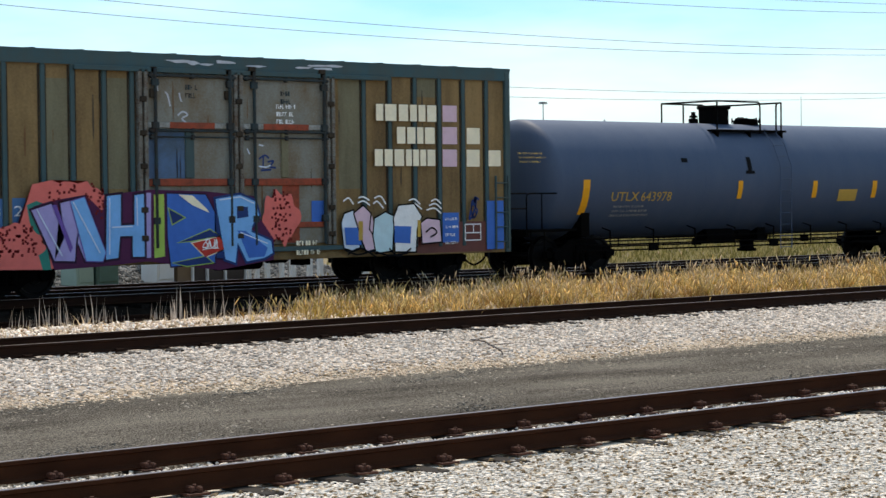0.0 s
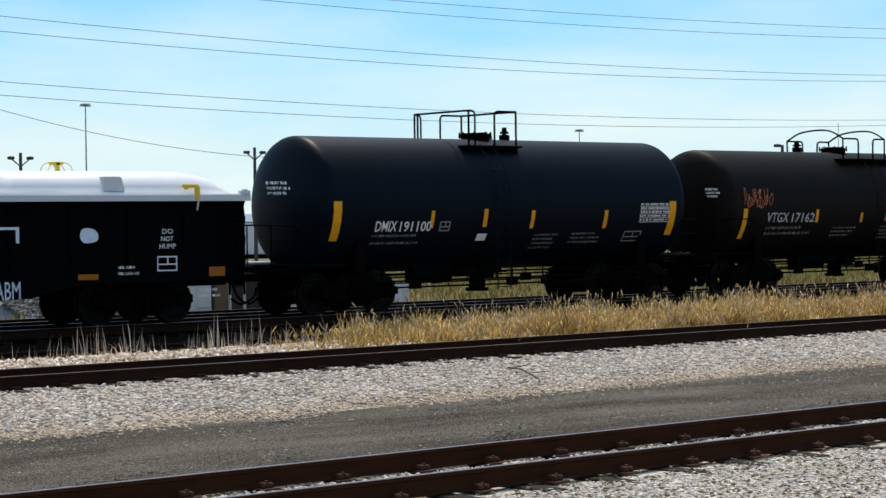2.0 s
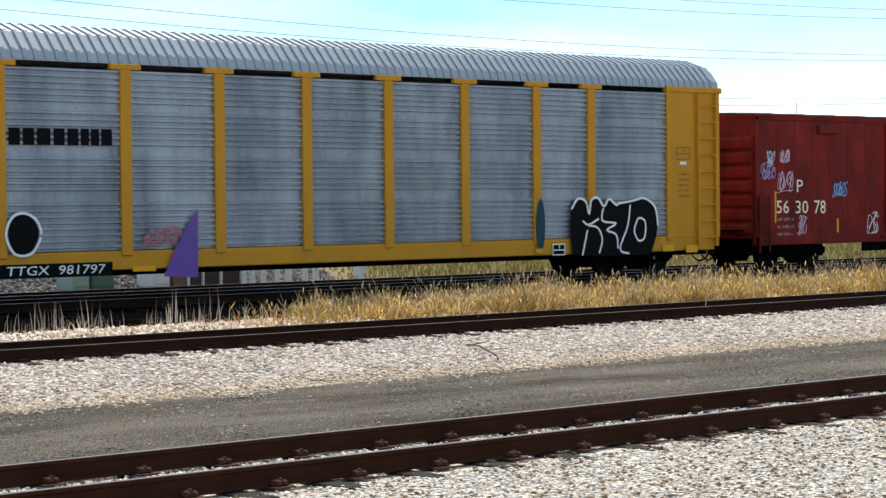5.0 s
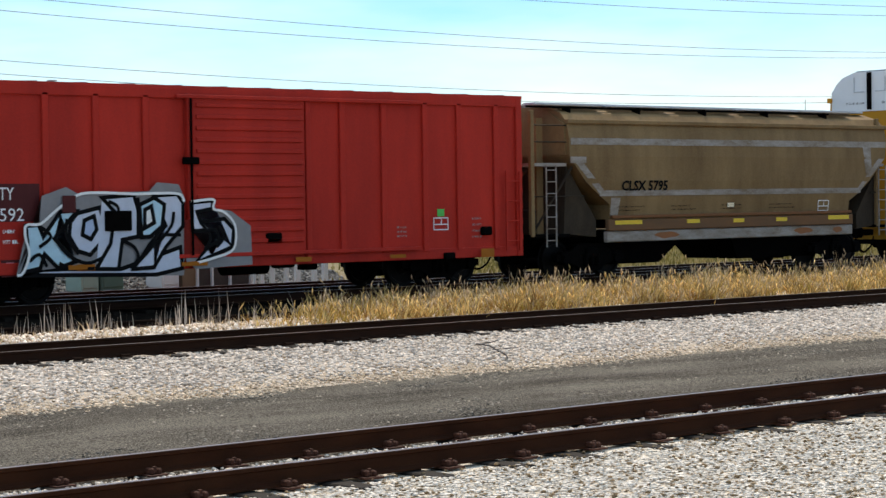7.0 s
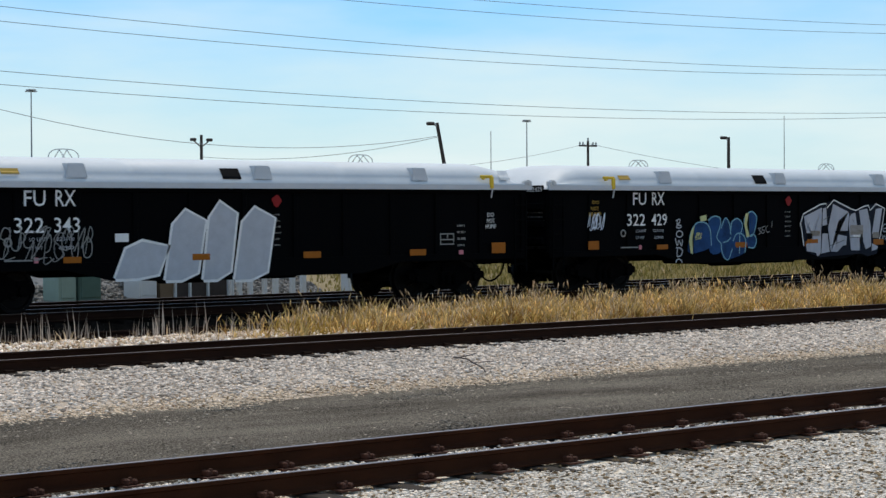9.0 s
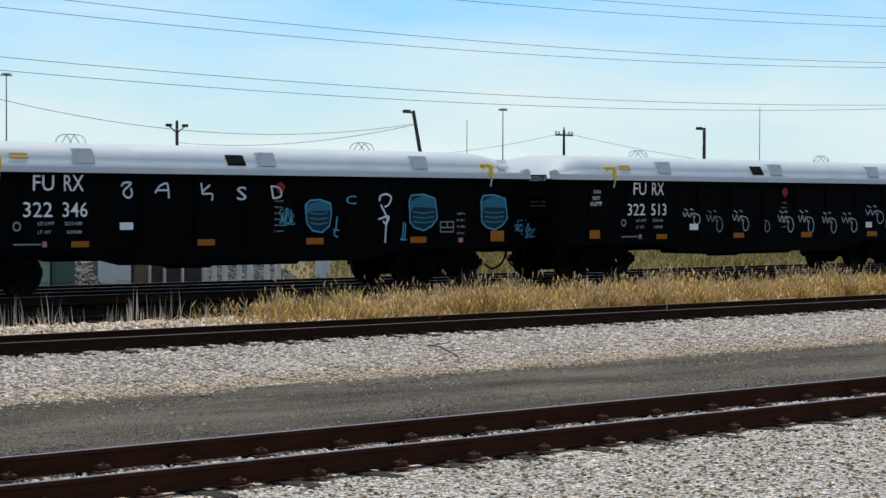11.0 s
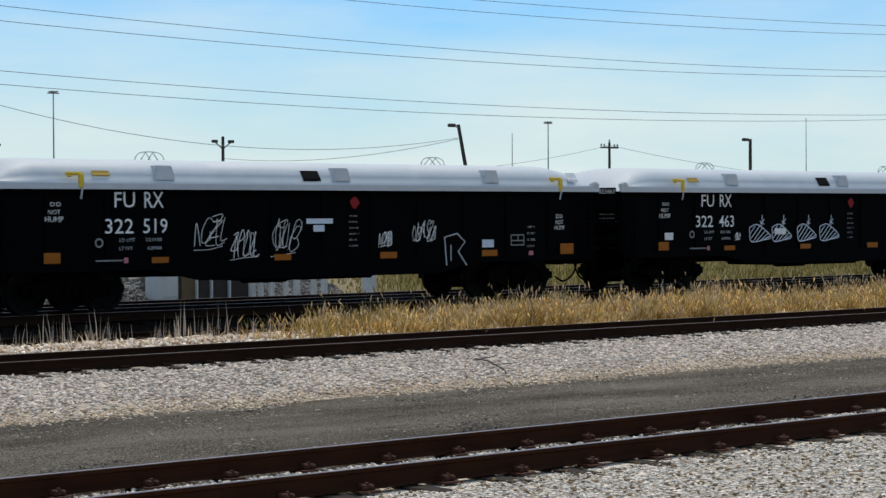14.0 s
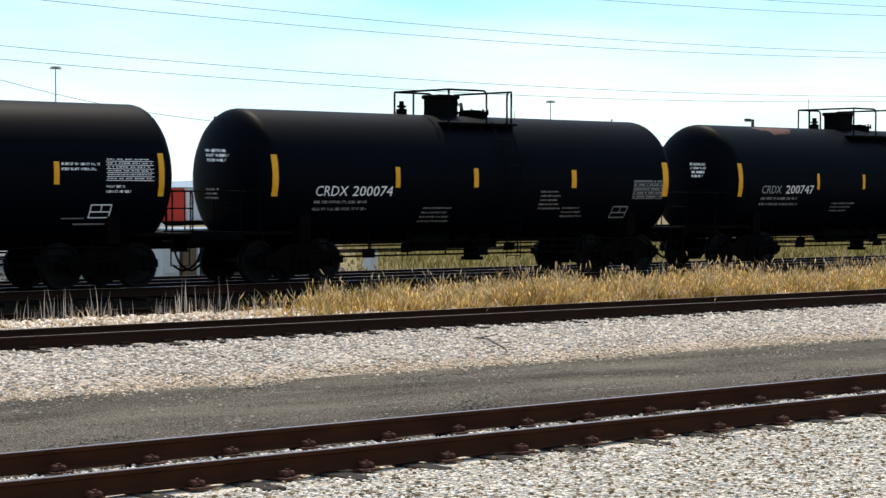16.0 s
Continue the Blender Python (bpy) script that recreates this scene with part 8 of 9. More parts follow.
sprayed(c, [[(-3.21, 2.22), (-3.18, 2.29), (-2.99, 2.29), (-3.17, 2.13), (-3.14, 2.03), (-3.05, 1.99), (-2.97, 2.06), (-3.00, 2.19)], [(-2.41, 2.09), (-2.30, 2.23), (-2.12, 2.29), (-2.08, 2.14), (-2.07, 1.98)], [(-2.36, 2.15), (-2.10, 2.15)], [(-1.26, 2.31), (-1.22, 2.09)], [(-1.03, 2.27), (-1.24, 2.09), (-0.98, 2.08), (-0.98, 1.94)]], -1.468, INK["ice"], 0.04, "graffiti_tag")
words(c, "S", -0.33, 1.95, 0.26, 0.29, lay, INK["ice"], "graffiti_tag")
words(c, "D", 0.62, 1.98, 0.30, 0.29, lay, INK["ice"], "graffiti_tag", slant=-0.2)
HEAD1, HEAD2, TOP1, TOP2 = [(1.52, 1.85), (1.64, 1.95), (1.93, 1.97), (2.22, 1.89), (2.25, 1.68), (2.19, 1.39), (1.98, 1.25), (1.72, 1.29), (1.57, 1.44), (1.53, 1.64)], [(4.53, 1.94), (4.60, 2.08), (4.97, 2.10), (5.32, 2.01), (5.40, 1.55), (5.24, 1.38), (4.98, 1.27), (4.69, 1.34), (4.56, 1.47)], [(1.53, 1.85), (1.93, 1.95), (2.23, 1.87), (2.22, 1.72), (1.66, 1.72), (1.55, 1.64)], [(4.54, 1.93), (4.97, 2.09), (5.34, 1.99), (5.36, 1.79), (4.66, 1.81), (4.55, 1.64)]
for head, cap, dx in ((HEAD1, TOP1, 0.0), (HEAD2, TOP2, 0.0), (HEAD2, TOP2, 2.25)):
    head, cap = [(x + dx, z) for x, z in head], [(x + dx, z) for x, z in cap]
    shape(c, head, flat(-1.4662), ink("night_blue_spray", .007, .035, .055), "graffiti_shape")
    shape(c, cap, flat(-1.468), ink("deep_blue_spray", .025, .15, .23), "graffiti_shape")
    bm = bmesh.new()
    ring(bm, head, 0.032, flat(-1.4695))
    part("graffiti_outline", bm, INK["cyan"], c)
    low, left, right = min(z for _, z in head), min(x for x, _ in head), max(x for x, _ in head)
    sprayed(c, [[(left + 0.12, low + 0.1 + 0.11 * k), ((left + right) / 2, low + 0.07 + 0.11 * k), (right - 0.12, low + 0.1 + 0.11 * k)] for k in range(1, 4)], -1.469, ink("mid_blue_spray", .035, .19, .28), 0.03, "graffiti_shape")
sprayed(c, [[(3.64, 1.94), (3.68, 2.06), (3.86, 2.10), (3.99, 2.02), (3.92, 1.87), (3.79, 1.81)], [(3.68, 1.86), (3.84, 1.62)], [(3.61, 1.53), (3.92, 1.60), (3.84, 1.43), (3.75, 1.49)], [(3.88, 1.60), (3.84, 1.38), (3.81, 1.00)]], -1.468, INK["ice"], 0.045, "graffiti_tag")
sprayed(c, [[(2.41, 1.60), (2.38, 1.35), (2.33, 1.20), (2.44, 1.14)], [(2.30, 1.31), (2.46, 1.29)], [(4.37, 1.47), (4.32, 1.04)], [(4.43, 1.44), (4.39, 1.04)], [(4.26, 1.08), (4.46, 1.06)]], -1.468, INK["cyan"], 0.03, "graffiti_tag")
words(c, "C", 2.67, 1.87, 0.30, 0.19, lay, INK["cyan"], "graffiti_tag")
scribble(c, 0.79, 1.43, 0.35, 0.36, lay, INK["cyan"], 241, 0.035, 3)
scribble(c, 8.08, 1.08, 0.44, 0.24, lay, INK["cyan"], 242, 0.03, 3)
bars(c, [(-3.26, -2.94, 1.34, 1.49)], lay, INK["white"], "placard")
c, lay = GON["460"]
shape(c, [(-4.00, 1.03), (-3.85, 1.31), (-3.45, 1.39), (-3.34, 1.31), (-2.63, 1.52), (-2.50, 1.65), (-2.38, 1.43), (-1.96, 1.60), (-1.74, 1.73), (-1.53, 1.47), (-1.32, 1.38), (-0.67, 1.55), (-0.50, 1.42), (0.23, 1.41), (0.45, 1.48), (0.57, 1.23), (1.26, 0.99)], deeper(lay, 0.003), ink("slate_spray", .13, .15, .20), "graffiti_cloud")
mural(c, [(p, ink("night_green_spray", .010, .018, .022)) for p in ([(-3.36, 1.61), (-3.31, 1.85), (-3.12, 1.98), (-2.66, 2.01), (-2.74, 1.59), (-2.76, 1.46), (-2.66, 1.29), (-2.75, 1.14), (-3.20, 1.01), (-3.29, 1.17), (-3.03, 1.26), (-2.99, 1.33), (-3.09, 1.46)], [(-2.36, 1.95), (-1.82, 2.01), (-2.00, 1.04), (-2.27, 1.01)], [(-1.42, 1.87), (-0.68, 2.03), (-0.75, 1.69), (-1.05, 1.58), (-0.83, 1.56), (-0.88, 1.41), (-1.10, 1.23), (-0.71, 1.34), (-0.73, 1.18), (-0.99, 1.10), (-1.40, 1.08), (-1.29, 1.50), (-1.40, 1.54)], [(-0.47, 1.92), (-0.22, 1.98), (0.11, 1.94), (0.28, 1.78), (0.28, 1.60), (0.03, 1.44), (0.20, 1.06), (0.11, 1.02), (-0.14, 1.38), (-0.22, 1.33), (-0.28, 1.07), (-0.46, 1.02)])], -1.472, ink("pale_pink_spray", .74, .58, .66), 0.06)
mural(c, [(p, ink("bottle_green_spray", .014, .045, .032)) for p in ([(1.52, 1.99), (2.14, 2.07), (2.11, 1.73), (2.05, 1.59), (2.20, 1.38), (2.17, 1.20), (1.52, 1.02), (1.64, 1.23), (1.78, 1.32), (1.52, 1.48)], [(2.53, 1.93), (3.20, 2.01), (3.18, 1.71), (2.96, 1.64), (3.12, 1.61), (3.11, 1.47), (2.87, 1.40), (2.93, 1.03), (2.59, 1.01), (2.59, 1.73)], [(3.47, 1.87), (3.60, 1.99), (4.14, 2.03), (4.11, 1.63), (3.98, 1.54), (4.14, 1.32), (4.11, 1.11), (3.54, 1.00), (3.51, 1.16), (3.76, 1.23), (3.79, 1.33), (3.54, 1.49)])], -1.472, INK["rose"], 0.055)
sprayed(c, [[(2.26, 1.48), (2.21, 1.32), (2.29, 1.15), (2.53, 1.13)], [(2.50, 1.76), (2.29, 1.64), (2.23, 1.48)], [(2.41, 1.34), (2.51, 1.35), (2.53, 1.27), (2.41, 1.26)]], -1.475, INK["silver"], 0.035)
bars(c, [(-0.28, -0.14, 1.50, 1.58)], flat(-1.486), INK["white"], "graffiti_fill")
scribble(c, -6.82, 1.78, 0.73, 0.60, lay, INK["lilac"], 250, 0.05, 6)
scribble(c, -6.76, 1.33, 0.42, 0.36, lay, INK["dim"], 251, 0.03, 3)
scribble(c, -4.12, 1.03, 0.74, 0.69, deeper(lay, 0.004), INK["dim"], 252, 0.03, 4)
scribble(c, 0.60, 1.52, 0.54, 0.35, lay, INK["white"], 253, 0.035, 4)
scribble(c, 4.44, 1.21, 0.79, 0.48, lay, ink("dark_teal_spray", .03, .14, .15), 254, 0.035, 5)
scribble(c, 7.15, 1.26, 0.52, 0.45, lay, INK["lilac"], 255, 0.035, 4)
bars(c, [(-3.38, -3.06, 1.39, 1.55)], deeper(lay, 0.02), INK["white"], "placard")
c, lay = GON["463"]
for dx, w in zip([0.0, 0.91, 1.95, 2.89], (1.0, 0.93, 0.92, 0.97)):
    move = lambda line: [(-3.41 + (x - -3.41) * w + dx, z) for x, z in line]
    sprayed(c, [move(q) for q in [[(-3.41, 1.58), (-3.13, 1.66), (-2.82, 1.53), (-2.55, 1.32), (-2.92, 1.24), (-3.34, 1.21), (-3.41, 1.42), (-3.41, 1.58)]] + [[(-3.38, 1.42), (-3.18, 1.62)], [(-3.36, 1.29), (-3.00, 1.62)], [(-3.26, 1.22), (-2.90, 1.57)], [(-3.13, 1.23), (-2.79, 1.48)], [(-2.97, 1.24), (-2.69, 1.41)], [(-2.88, 1.25), (-2.58, 1.35)]]], -1.468, INK["ice"], 0.026, "graffiti_tag")
    sprayed(c, [move(q) for q in [[(-2.91, 1.90), (-2.92, 1.62)], [(-3.00, 1.74), (-2.82, 1.66)], [(-2.82, 1.80), (-3.00, 1.64)]]], -1.472, INK["ice"], 0.022, "graffiti_tag")
bars(c, [(-2.40, -1.94, 1.39, 1.55), (-6.65, -6.34, 1.29, 1.47)], deeper(lay, 0.006), INK["white"], "placard")
scribble(c, -3.99, 1.26, 0.19, 0.20, lay, INK["white"], 266, 0.03, 2)
c, lay = GON["519"]
for k, row in enumerate(((-3.39, 1.28, 0.73, 0.72), (-2.48, 1.05, 0.71, 0.60), (-1.45, 1.11, 0.67, 0.75), (1.50, 1.25, 0.37, 0.34), (2.48, 1.34, 0.64, 0.50))):
    scribble(c, *row, lay, INK["white"], 270 + k, 0.03, 5)
bm = bmesh.new()
stroke(bm, [(3.50, 0.80), (3.44, 1.44), (3.82, 1.52), (4.06, 1.33), (3.85, 1.11), (4.11, 0.79)], 0.035, lay)
stroke(bm, [(3.63, 0.90), (3.63, 1.26)], 0.03, lay)
part("graffiti_tag", bm, INK["silver"], c)
bars(c, [(-0.49, 0.23, 1.77, 1.88), (4.59, 4.95, 1.19, 1.37), (-0.30, -0.00, 1.60, 1.74)], lay, INK["ice"], "placard")
c, lay = GON["429"]
SILVER = mat("silver_spray", (0.50, 0.51, 0.56), (0.36, 0.37, 0.41), 0.5, scale=1.8, fine=30, bump=0, amount=0.9, streak=0.4)
DEEP = mat("deep_blue_spray", (0.016, 0.075, 0.22), (0.005, 0.022, 0.065), 0.55, scale=2.4, fine=30, bump=0, amount=1.0)
EDGE, PALE = ink("thin_cyan_spray", .22, .48, .58), ink("pale_yellow_spray", .62, .62, .30)
B0, B1, B2, B3 = deeper(lay, 0.006), deeper(lay, 0.012), deeper(lay, 0.018), deeper(lay, 0.024)
for k, pts in enumerate(([(-3.16, 0.88), (-3.21, 1.19), (-3.10, 1.48), (-2.86, 1.68), (-2.54, 1.68), (-2.36, 1.47), (-2.31, 1.04)], [(-2.43, 1.72), (-2.19, 1.83), (-1.97, 1.76), (-2.01, 1.51), (-2.09, 1.28), (-1.94, 0.91), (-2.39, 0.90)],
                         [(-1.96, 0.93), (-2.06, 1.33), (-1.81, 1.78), (-1.60, 1.59), (-1.51, 1.71), (-1.26, 1.76), (-1.08, 1.58), (-0.97, 1.19), (-1.00, 0.86), (-1.75, 0.70)], [(-1.01, 1.70), (-0.90, 1.90), (-0.70, 1.95), (-0.50, 1.79), (-0.60, 1.44), (-0.52, 1.15), (-0.63, 0.99), (-0.91, 1.05)])):
    shape(c, curve_pts(pts, 3, True)[:-1], deeper(lay, 0.006 + 0.001 * k), DEEP, "graffiti_cloud")
piece([[(-3.07, 0.85), (-3.19, 1.19), (-3.10, 1.47), (-2.88, 1.66), (-2.55, 1.65), (-2.38, 1.46), (-2.34, 1.06)], [(-2.46, 1.72), (-2.22, 1.83), (-1.99, 1.77), (-1.99, 1.57), (-2.12, 1.28), (-1.96, 1.11), (-1.93, 0.93), (-1.80, 0.72), (-1.65, 0.71), (-1.51, 0.97)], [(-1.95, 1.51), (-1.78, 1.78), (-1.62, 1.62), (-1.57, 1.34)],
       [(-1.57, 1.45), (-1.51, 1.68), (-1.29, 1.76), (-1.10, 1.61), (-1.16, 1.38)], [(-1.47, 1.18), (-1.35, 1.35), (-1.13, 1.36), (-0.97, 1.19), (-1.00, 0.86)], [(-1.21, 1.35), (-1.22, 0.84)], [(-0.91, 1.26), (-0.65, 1.34), (-0.53, 1.18), (-0.63, 0.99), (-0.86, 1.00)], [(-1.88, 1.14), (-1.69, 1.18), (-1.57, 1.27)]], B2, EDGE, 0.03)
piece([[(-1.03, 1.70), (-0.90, 1.88), (-0.70, 1.94), (-0.52, 1.79), (-0.59, 1.48), (-0.71, 1.30), (-0.91, 1.35)]], B2, EDGE, 0.03, True)
for pts in ([(-3.21, 1.19), (-3.12, 1.46), (-2.99, 1.61), (-3.09, 1.24), (-3.06, 0.87), (-3.15, 0.88)], [(-2.79, 1.82), (-2.54, 1.87), (-2.52, 1.72), (-2.76, 1.69)], [(-0.98, 1.89), (-0.85, 1.91), (-0.93, 1.61), (-0.82, 1.29), (-0.94, 1.27), (-1.03, 1.61)]):
    shape(c, pts, B3, PALE, "graffiti_fill")
scribble(c, -2.98, 1.23, 0.22, 0.18, B3, PALE, 271, 0.035, 3)
RIM = [(1.47, 1.00), (1.40, 1.36), (1.33, 1.61), (1.45, 1.87), (2.20, 2.13), (2.44, 2.15), (2.48, 2.03), (2.79, 2.25), (3.56, 2.00), (3.78, 1.96), (4.13, 2.07), (4.35, 2.10), (4.43, 1.96), (4.71, 2.14), (5.11, 2.01), (4.99, 1.55), (4.86, 1.13)]
bm = bmesh.new()
stroke(bm, RIM, 0.035, B1)
part("graffiti_outline", bm, INK["white"], c)
shape(c, RIM + [(4.74, 0.73), (4.32, 0.67), (4.00, 0.75), (2.18, 0.68), (1.57, 0.84)], B0, ink("night_blue_spray", .005, .008, .018), "graffiti_cloud")
for pts in ([(1.47, 1.80), (2.25, 2.04), (2.25, 1.57), (2.21, 1.43), (2.20, 0.80), (2.07, 0.70), (1.97, 0.81), (1.59, 0.86), (1.56, 1.04), (1.83, 1.20), (1.81, 1.35), (1.58, 1.35)],
            [(2.29, 2.01), (2.44, 2.05), (2.48, 1.57), (2.27, 1.54)],
            [(2.27, 1.33), (2.50, 1.34), (2.59, 0.83), (2.22, 0.78)],
            [(2.75, 2.14), (3.43, 1.92), (3.47, 1.84), (3.39, 1.39), (3.05, 1.40), (3.08, 1.66), (2.97, 1.66), (2.92, 1.42), (2.84, 1.32), (3.36, 1.24), (3.33, 1.00), (3.17, 0.98), (2.93, 0.82), (2.64, 0.83), (2.52, 1.49)],
            [(3.48, 1.78), (3.56, 1.86), (3.74, 1.90), (3.82, 1.55), (4.08, 1.56), (4.06, 1.33), (3.93, 1.21), (3.95, 0.84), (3.54, 0.85), (3.45, 1.57)],
            [(3.91, 1.96), (4.29, 2.01), (4.44, 1.56), (4.47, 0.95), (4.22, 0.87), (4.11, 1.06), (4.06, 1.31), (4.09, 1.56), (3.99, 1.57)],
            [(4.68, 2.00), (4.98, 2.02), (4.78, 1.17), (4.50, 1.30)],
            [(4.51, 1.03), (4.78, 0.94), (4.74, 0.86), (4.49, 0.82)]):
    shape(c, pts, B2, SILVER, "graffiti_letter", "silver letter edged in navy and white")
sprayed(c, [[(1.71, 1.64), (1.63, 1.54), (1.59, 1.40)], [(2.26, 1.68), (2.53, 1.79)], [(2.61, 0.99), (3.25, 1.14)], [(3.47, 1.20), (3.90, 1.21)], [(3.61, 1.72), (3.69, 1.61)]], -1.484, INK["grey"], 0.02)
for row in ((1.75, 2.15, 1.27, 1.41), (3.50, 4.09, 1.28, 1.55), (4.53, 4.83, 1.18, 1.34)):
    bars(c, [row], B3, M["tan_grey"], "paint_patch")
bars(c, [(1.63, 1.81, 1.20, 1.34), (2.30, 2.52, 1.33, 1.55)], deeper(lay, 0.026), INK["black"], "graffiti_fill")
sprayed(c, [[(2.86, 1.27), (3.02, 1.40), (3.08, 1.67)], [(2.83, 1.37), (3.34, 1.34)]], -1.486, INK["black"], 0.06)
bars(c, [(1.60, 2.07, 1.07, 1.18), (4.57, 5.03, 1.04, 1.15), (-1.39, -0.99, 1.03, 1.14)], deeper(lay, 0.02), M["orange"], "reflector")
bars(c, [(3.64, 3.98, 1.22, 1.38)], deeper(lay, 0.02), INK["white"], "placard")
sprayed(c, [[(-0.46, 1.49), (-0.34, 1.51), (-0.41, 1.44), (-0.31, 1.40), (-0.43, 1.33)], [(-0.15, 1.55), (-0.28, 1.52), (-0.27, 1.45), (-0.18, 1.44), (-0.22, 1.37), (-0.31, 1.37)], [(-0.04, 1.57), (-0.13, 1.49), (-0.09, 1.39), (0.02, 1.41)], [(0.13, 1.69), (0.11, 1.52)]], -1.472, INK["dim"], 0.022, "graffiti_tag")
scribble(c, -6.89, 1.50, 0.52, 0.42, lay, INK["ice"], 280, 0.05, 4)
sprayed(c, [[(5.93, 1.87), (5.90, 1.79), (5.84, 1.75), (5.77, 1.77), (5.73, 1.83), (5.73, 1.91), (5.78, 1.98), (5.85, 1.99), (5.91, 1.95), (5.93, 1.87)], [(5.94, 2.07), (5.98, 1.75), (6.13, 1.90), (6.05, 1.65), (6.31, 1.93), (6.22, 1.67), (6.40, 1.83)], [(6.53, 1.69), (6.50, 1.62), (6.43, 1.58), (6.35, 1.60), (6.31, 1.66), (6.31, 1.73), (6.36, 1.79), (6.44, 1.80), (6.50, 1.76), (6.53, 1.69)], [(6.38, 1.57), (6.39, 1.23)], [(6.11, 1.51), (6.07, 1.23)], [(5.78, 1.69), (5.76, 1.65), (5.71, 1.63), (5.66, 1.63), (5.62, 1.67), (5.62, 1.71), (5.66, 1.75), (5.71, 1.75), (5.76, 1.73), (5.78, 1.69)], [(5.23, 1.45), (5.20, 1.39), (5.14, 1.35), (5.07, 1.36), (5.02, 1.42), (5.02, 1.49), (5.07, 1.55), (5.14, 1.56), (5.21, 1.52), (5.23, 1.45)], [(5.06, 1.44), (5.20, 1.45)], [(4.97, 1.29), (5.01, 1.15), (5.08, 1.25), (5.16, 1.12), (5.19, 1.26)]], -1.472, INK["silver"], 0.022, "graffiti_tag")
sprayed(c, [[(-3.69, 1.72), (-3.54, 1.76), (-3.57, 1.66), (-3.66, 1.62), (-3.49, 1.59), (-3.55, 1.53), (-3.68, 1.55)], [(-3.64, 1.72), (-3.66, 1.54)], [(-3.44, 1.38), (-3.47, 1.33), (-3.54, 1.30), (-3.62, 1.31), (-3.67, 1.35), (-3.67, 1.41), (-3.61, 1.45), (-3.54, 1.46), (-3.47, 1.43), (-3.44, 1.38)], [(-3.72, 1.28), (-3.65, 1.08), (-3.58, 1.22), (-3.48, 1.07), (-3.45, 1.24)], [(-3.70, 1.03), (-3.53, 1.02), (-3.45, 0.94), (-3.51, 0.83), (-3.65, 0.82), (-3.63, 1.02)], [(-3.70, 0.65), (-3.66, 0.72), (-3.57, 0.74), (-3.48, 0.69), (-3.47, 0.64)]], -1.472, INK["silver"], 0.03, "graffiti_tag")
c, lay = GON["343"]
for k, (x, z, w, h) in enumerate(((-3.21, 0.66, 1.28, 0.74), (-2.01, 0.60, 0.99, 1.43), (-1.07, 0.59, 0.85, 1.61), (-0.27, 0.57, 1.04, 1.51))):
    pts = [(x, z), (x + w * 0.2, z + h * 0.8), (x + w * 0.5, z + h), (x + w, z + h * 0.85), (x + w * 0.8, z + h * 0.1), (x + w * 0.4, z)]
    bm = bmesh.new()
    stroke(bm, pts + [pts[0]], 0.12, deeper(lay, 0.004))
    part("graffiti_outline", bm, INK["white"], c)
    shape(c, pts, deeper(lay, 0.007), INK["silver"], "graffiti_letter", "silver letter edged in white")
scribble(c, -6.90, 1.72, 0.70, 0.40, lay, INK["ice"], 290, 0.04, 4)
scribble(c, -5.89, 1.03, 2.05, 0.69, deeper(lay, 0.003), INK["dim"], 291, 0.04, 8)
bars(c, [(-3.21, -2.89, 1.40, 1.57)], lay, INK["white"], "placard")

# ---------------------------------------------------------------- markings on the last tank cars
def tank_marks(c, lay, number, rows, seed):
    x, z, w, h = rows["mark"]
    words(c, "CRDX", x, z, w, h, lay, INK["dim"] if number == "200747" else INK["white"], label="white reporting mark", slant=0.1)
    words(c, number, *rows["number"], lay, INK["white"], label="white car number", slant=0.1)
    fine_print(c, x, z - 0.1, w * 2.2, 2, lay, INK["dim"], seed, 0.06, 0.15)
    for row in rows["strips"]:
        bars(c, [row], lay, M["amber"], "reflector")


c, lay = T0, T0L
tank_marks(c, lay, "200074", dict(mark=(-4.93, 1.88, 0.88, 0.22), number=(-3.91, 1.88, 1.13, 0.22), strips=((-6.09, -5.93, 1.87, 2.76), (-2.71, -2.58, 2.07, 2.53), (-0.38, -0.24, 2.08, 2.52), (2.76, 2.92, 2.08, 2.51), (5.95, 6.15, 1.88, 2.73))), 3)
fine_print(c, 1.78, 2.01, 0.8, 5, lay, INK["dim"], 31, 0.04, 0.1)
fine_print(c, 2.60, 1.62, 0.8, 3, lay, INK["dim"], 32, 0.04, 0.1)
fine_print(c, -1.80, 1.63, 1.0, 4, lay, INK["dim"], 33, 0.04, 0.1)
table(c, 4.89, 5.97, 1.82, 2.30, 5, lay, INK["dim"], 34)
data_box(c, 4.31, 4.85, 1.35, 1.64, lay, INK["dim"])
fine_print(c, -7.73, 2.85, 0.6, 3, lay, INK["white"], 35, 0.06, 0.1)
fine_print(c, -7.76, 2.04, 0.4, 3, lay, INK["dim"], 36, 0.04, 0.09)
c, lay = TL, TLL
for row in ((3.57, 3.69, 2.10, 2.55), (5.98, 6.11, 1.87, 2.74)):
    bars(c, [row], lay, M["amber"], "reflector")
table(c, 4.75, 5.86, 2.18, 2.64, 6, lay, INK["white"], 41)
fine_print(c, 3.74, 2.53, 1.0, 2, lay, INK["white"], 42, 0.05, 0.1)
data_box(c, 4.46, 4.95, 1.43, 1.71, lay, INK["white"])
fine_print(c, 4.76, 2.09, 0.6, 2, lay, INK["white"], 43, 0.05, 0.1)
bars(c, [(3.87, 4.38, 1.42, 1.44), (4.18, 4.99, 1.30, 1.33)], lay, INK["dim"], "stencil")
words(c, "CRDX", -5.0, 2.0, 1.2, 0.3, lay, INK["white"], label="white reporting mark", slant=0.1)
c, lay = T7, T7L
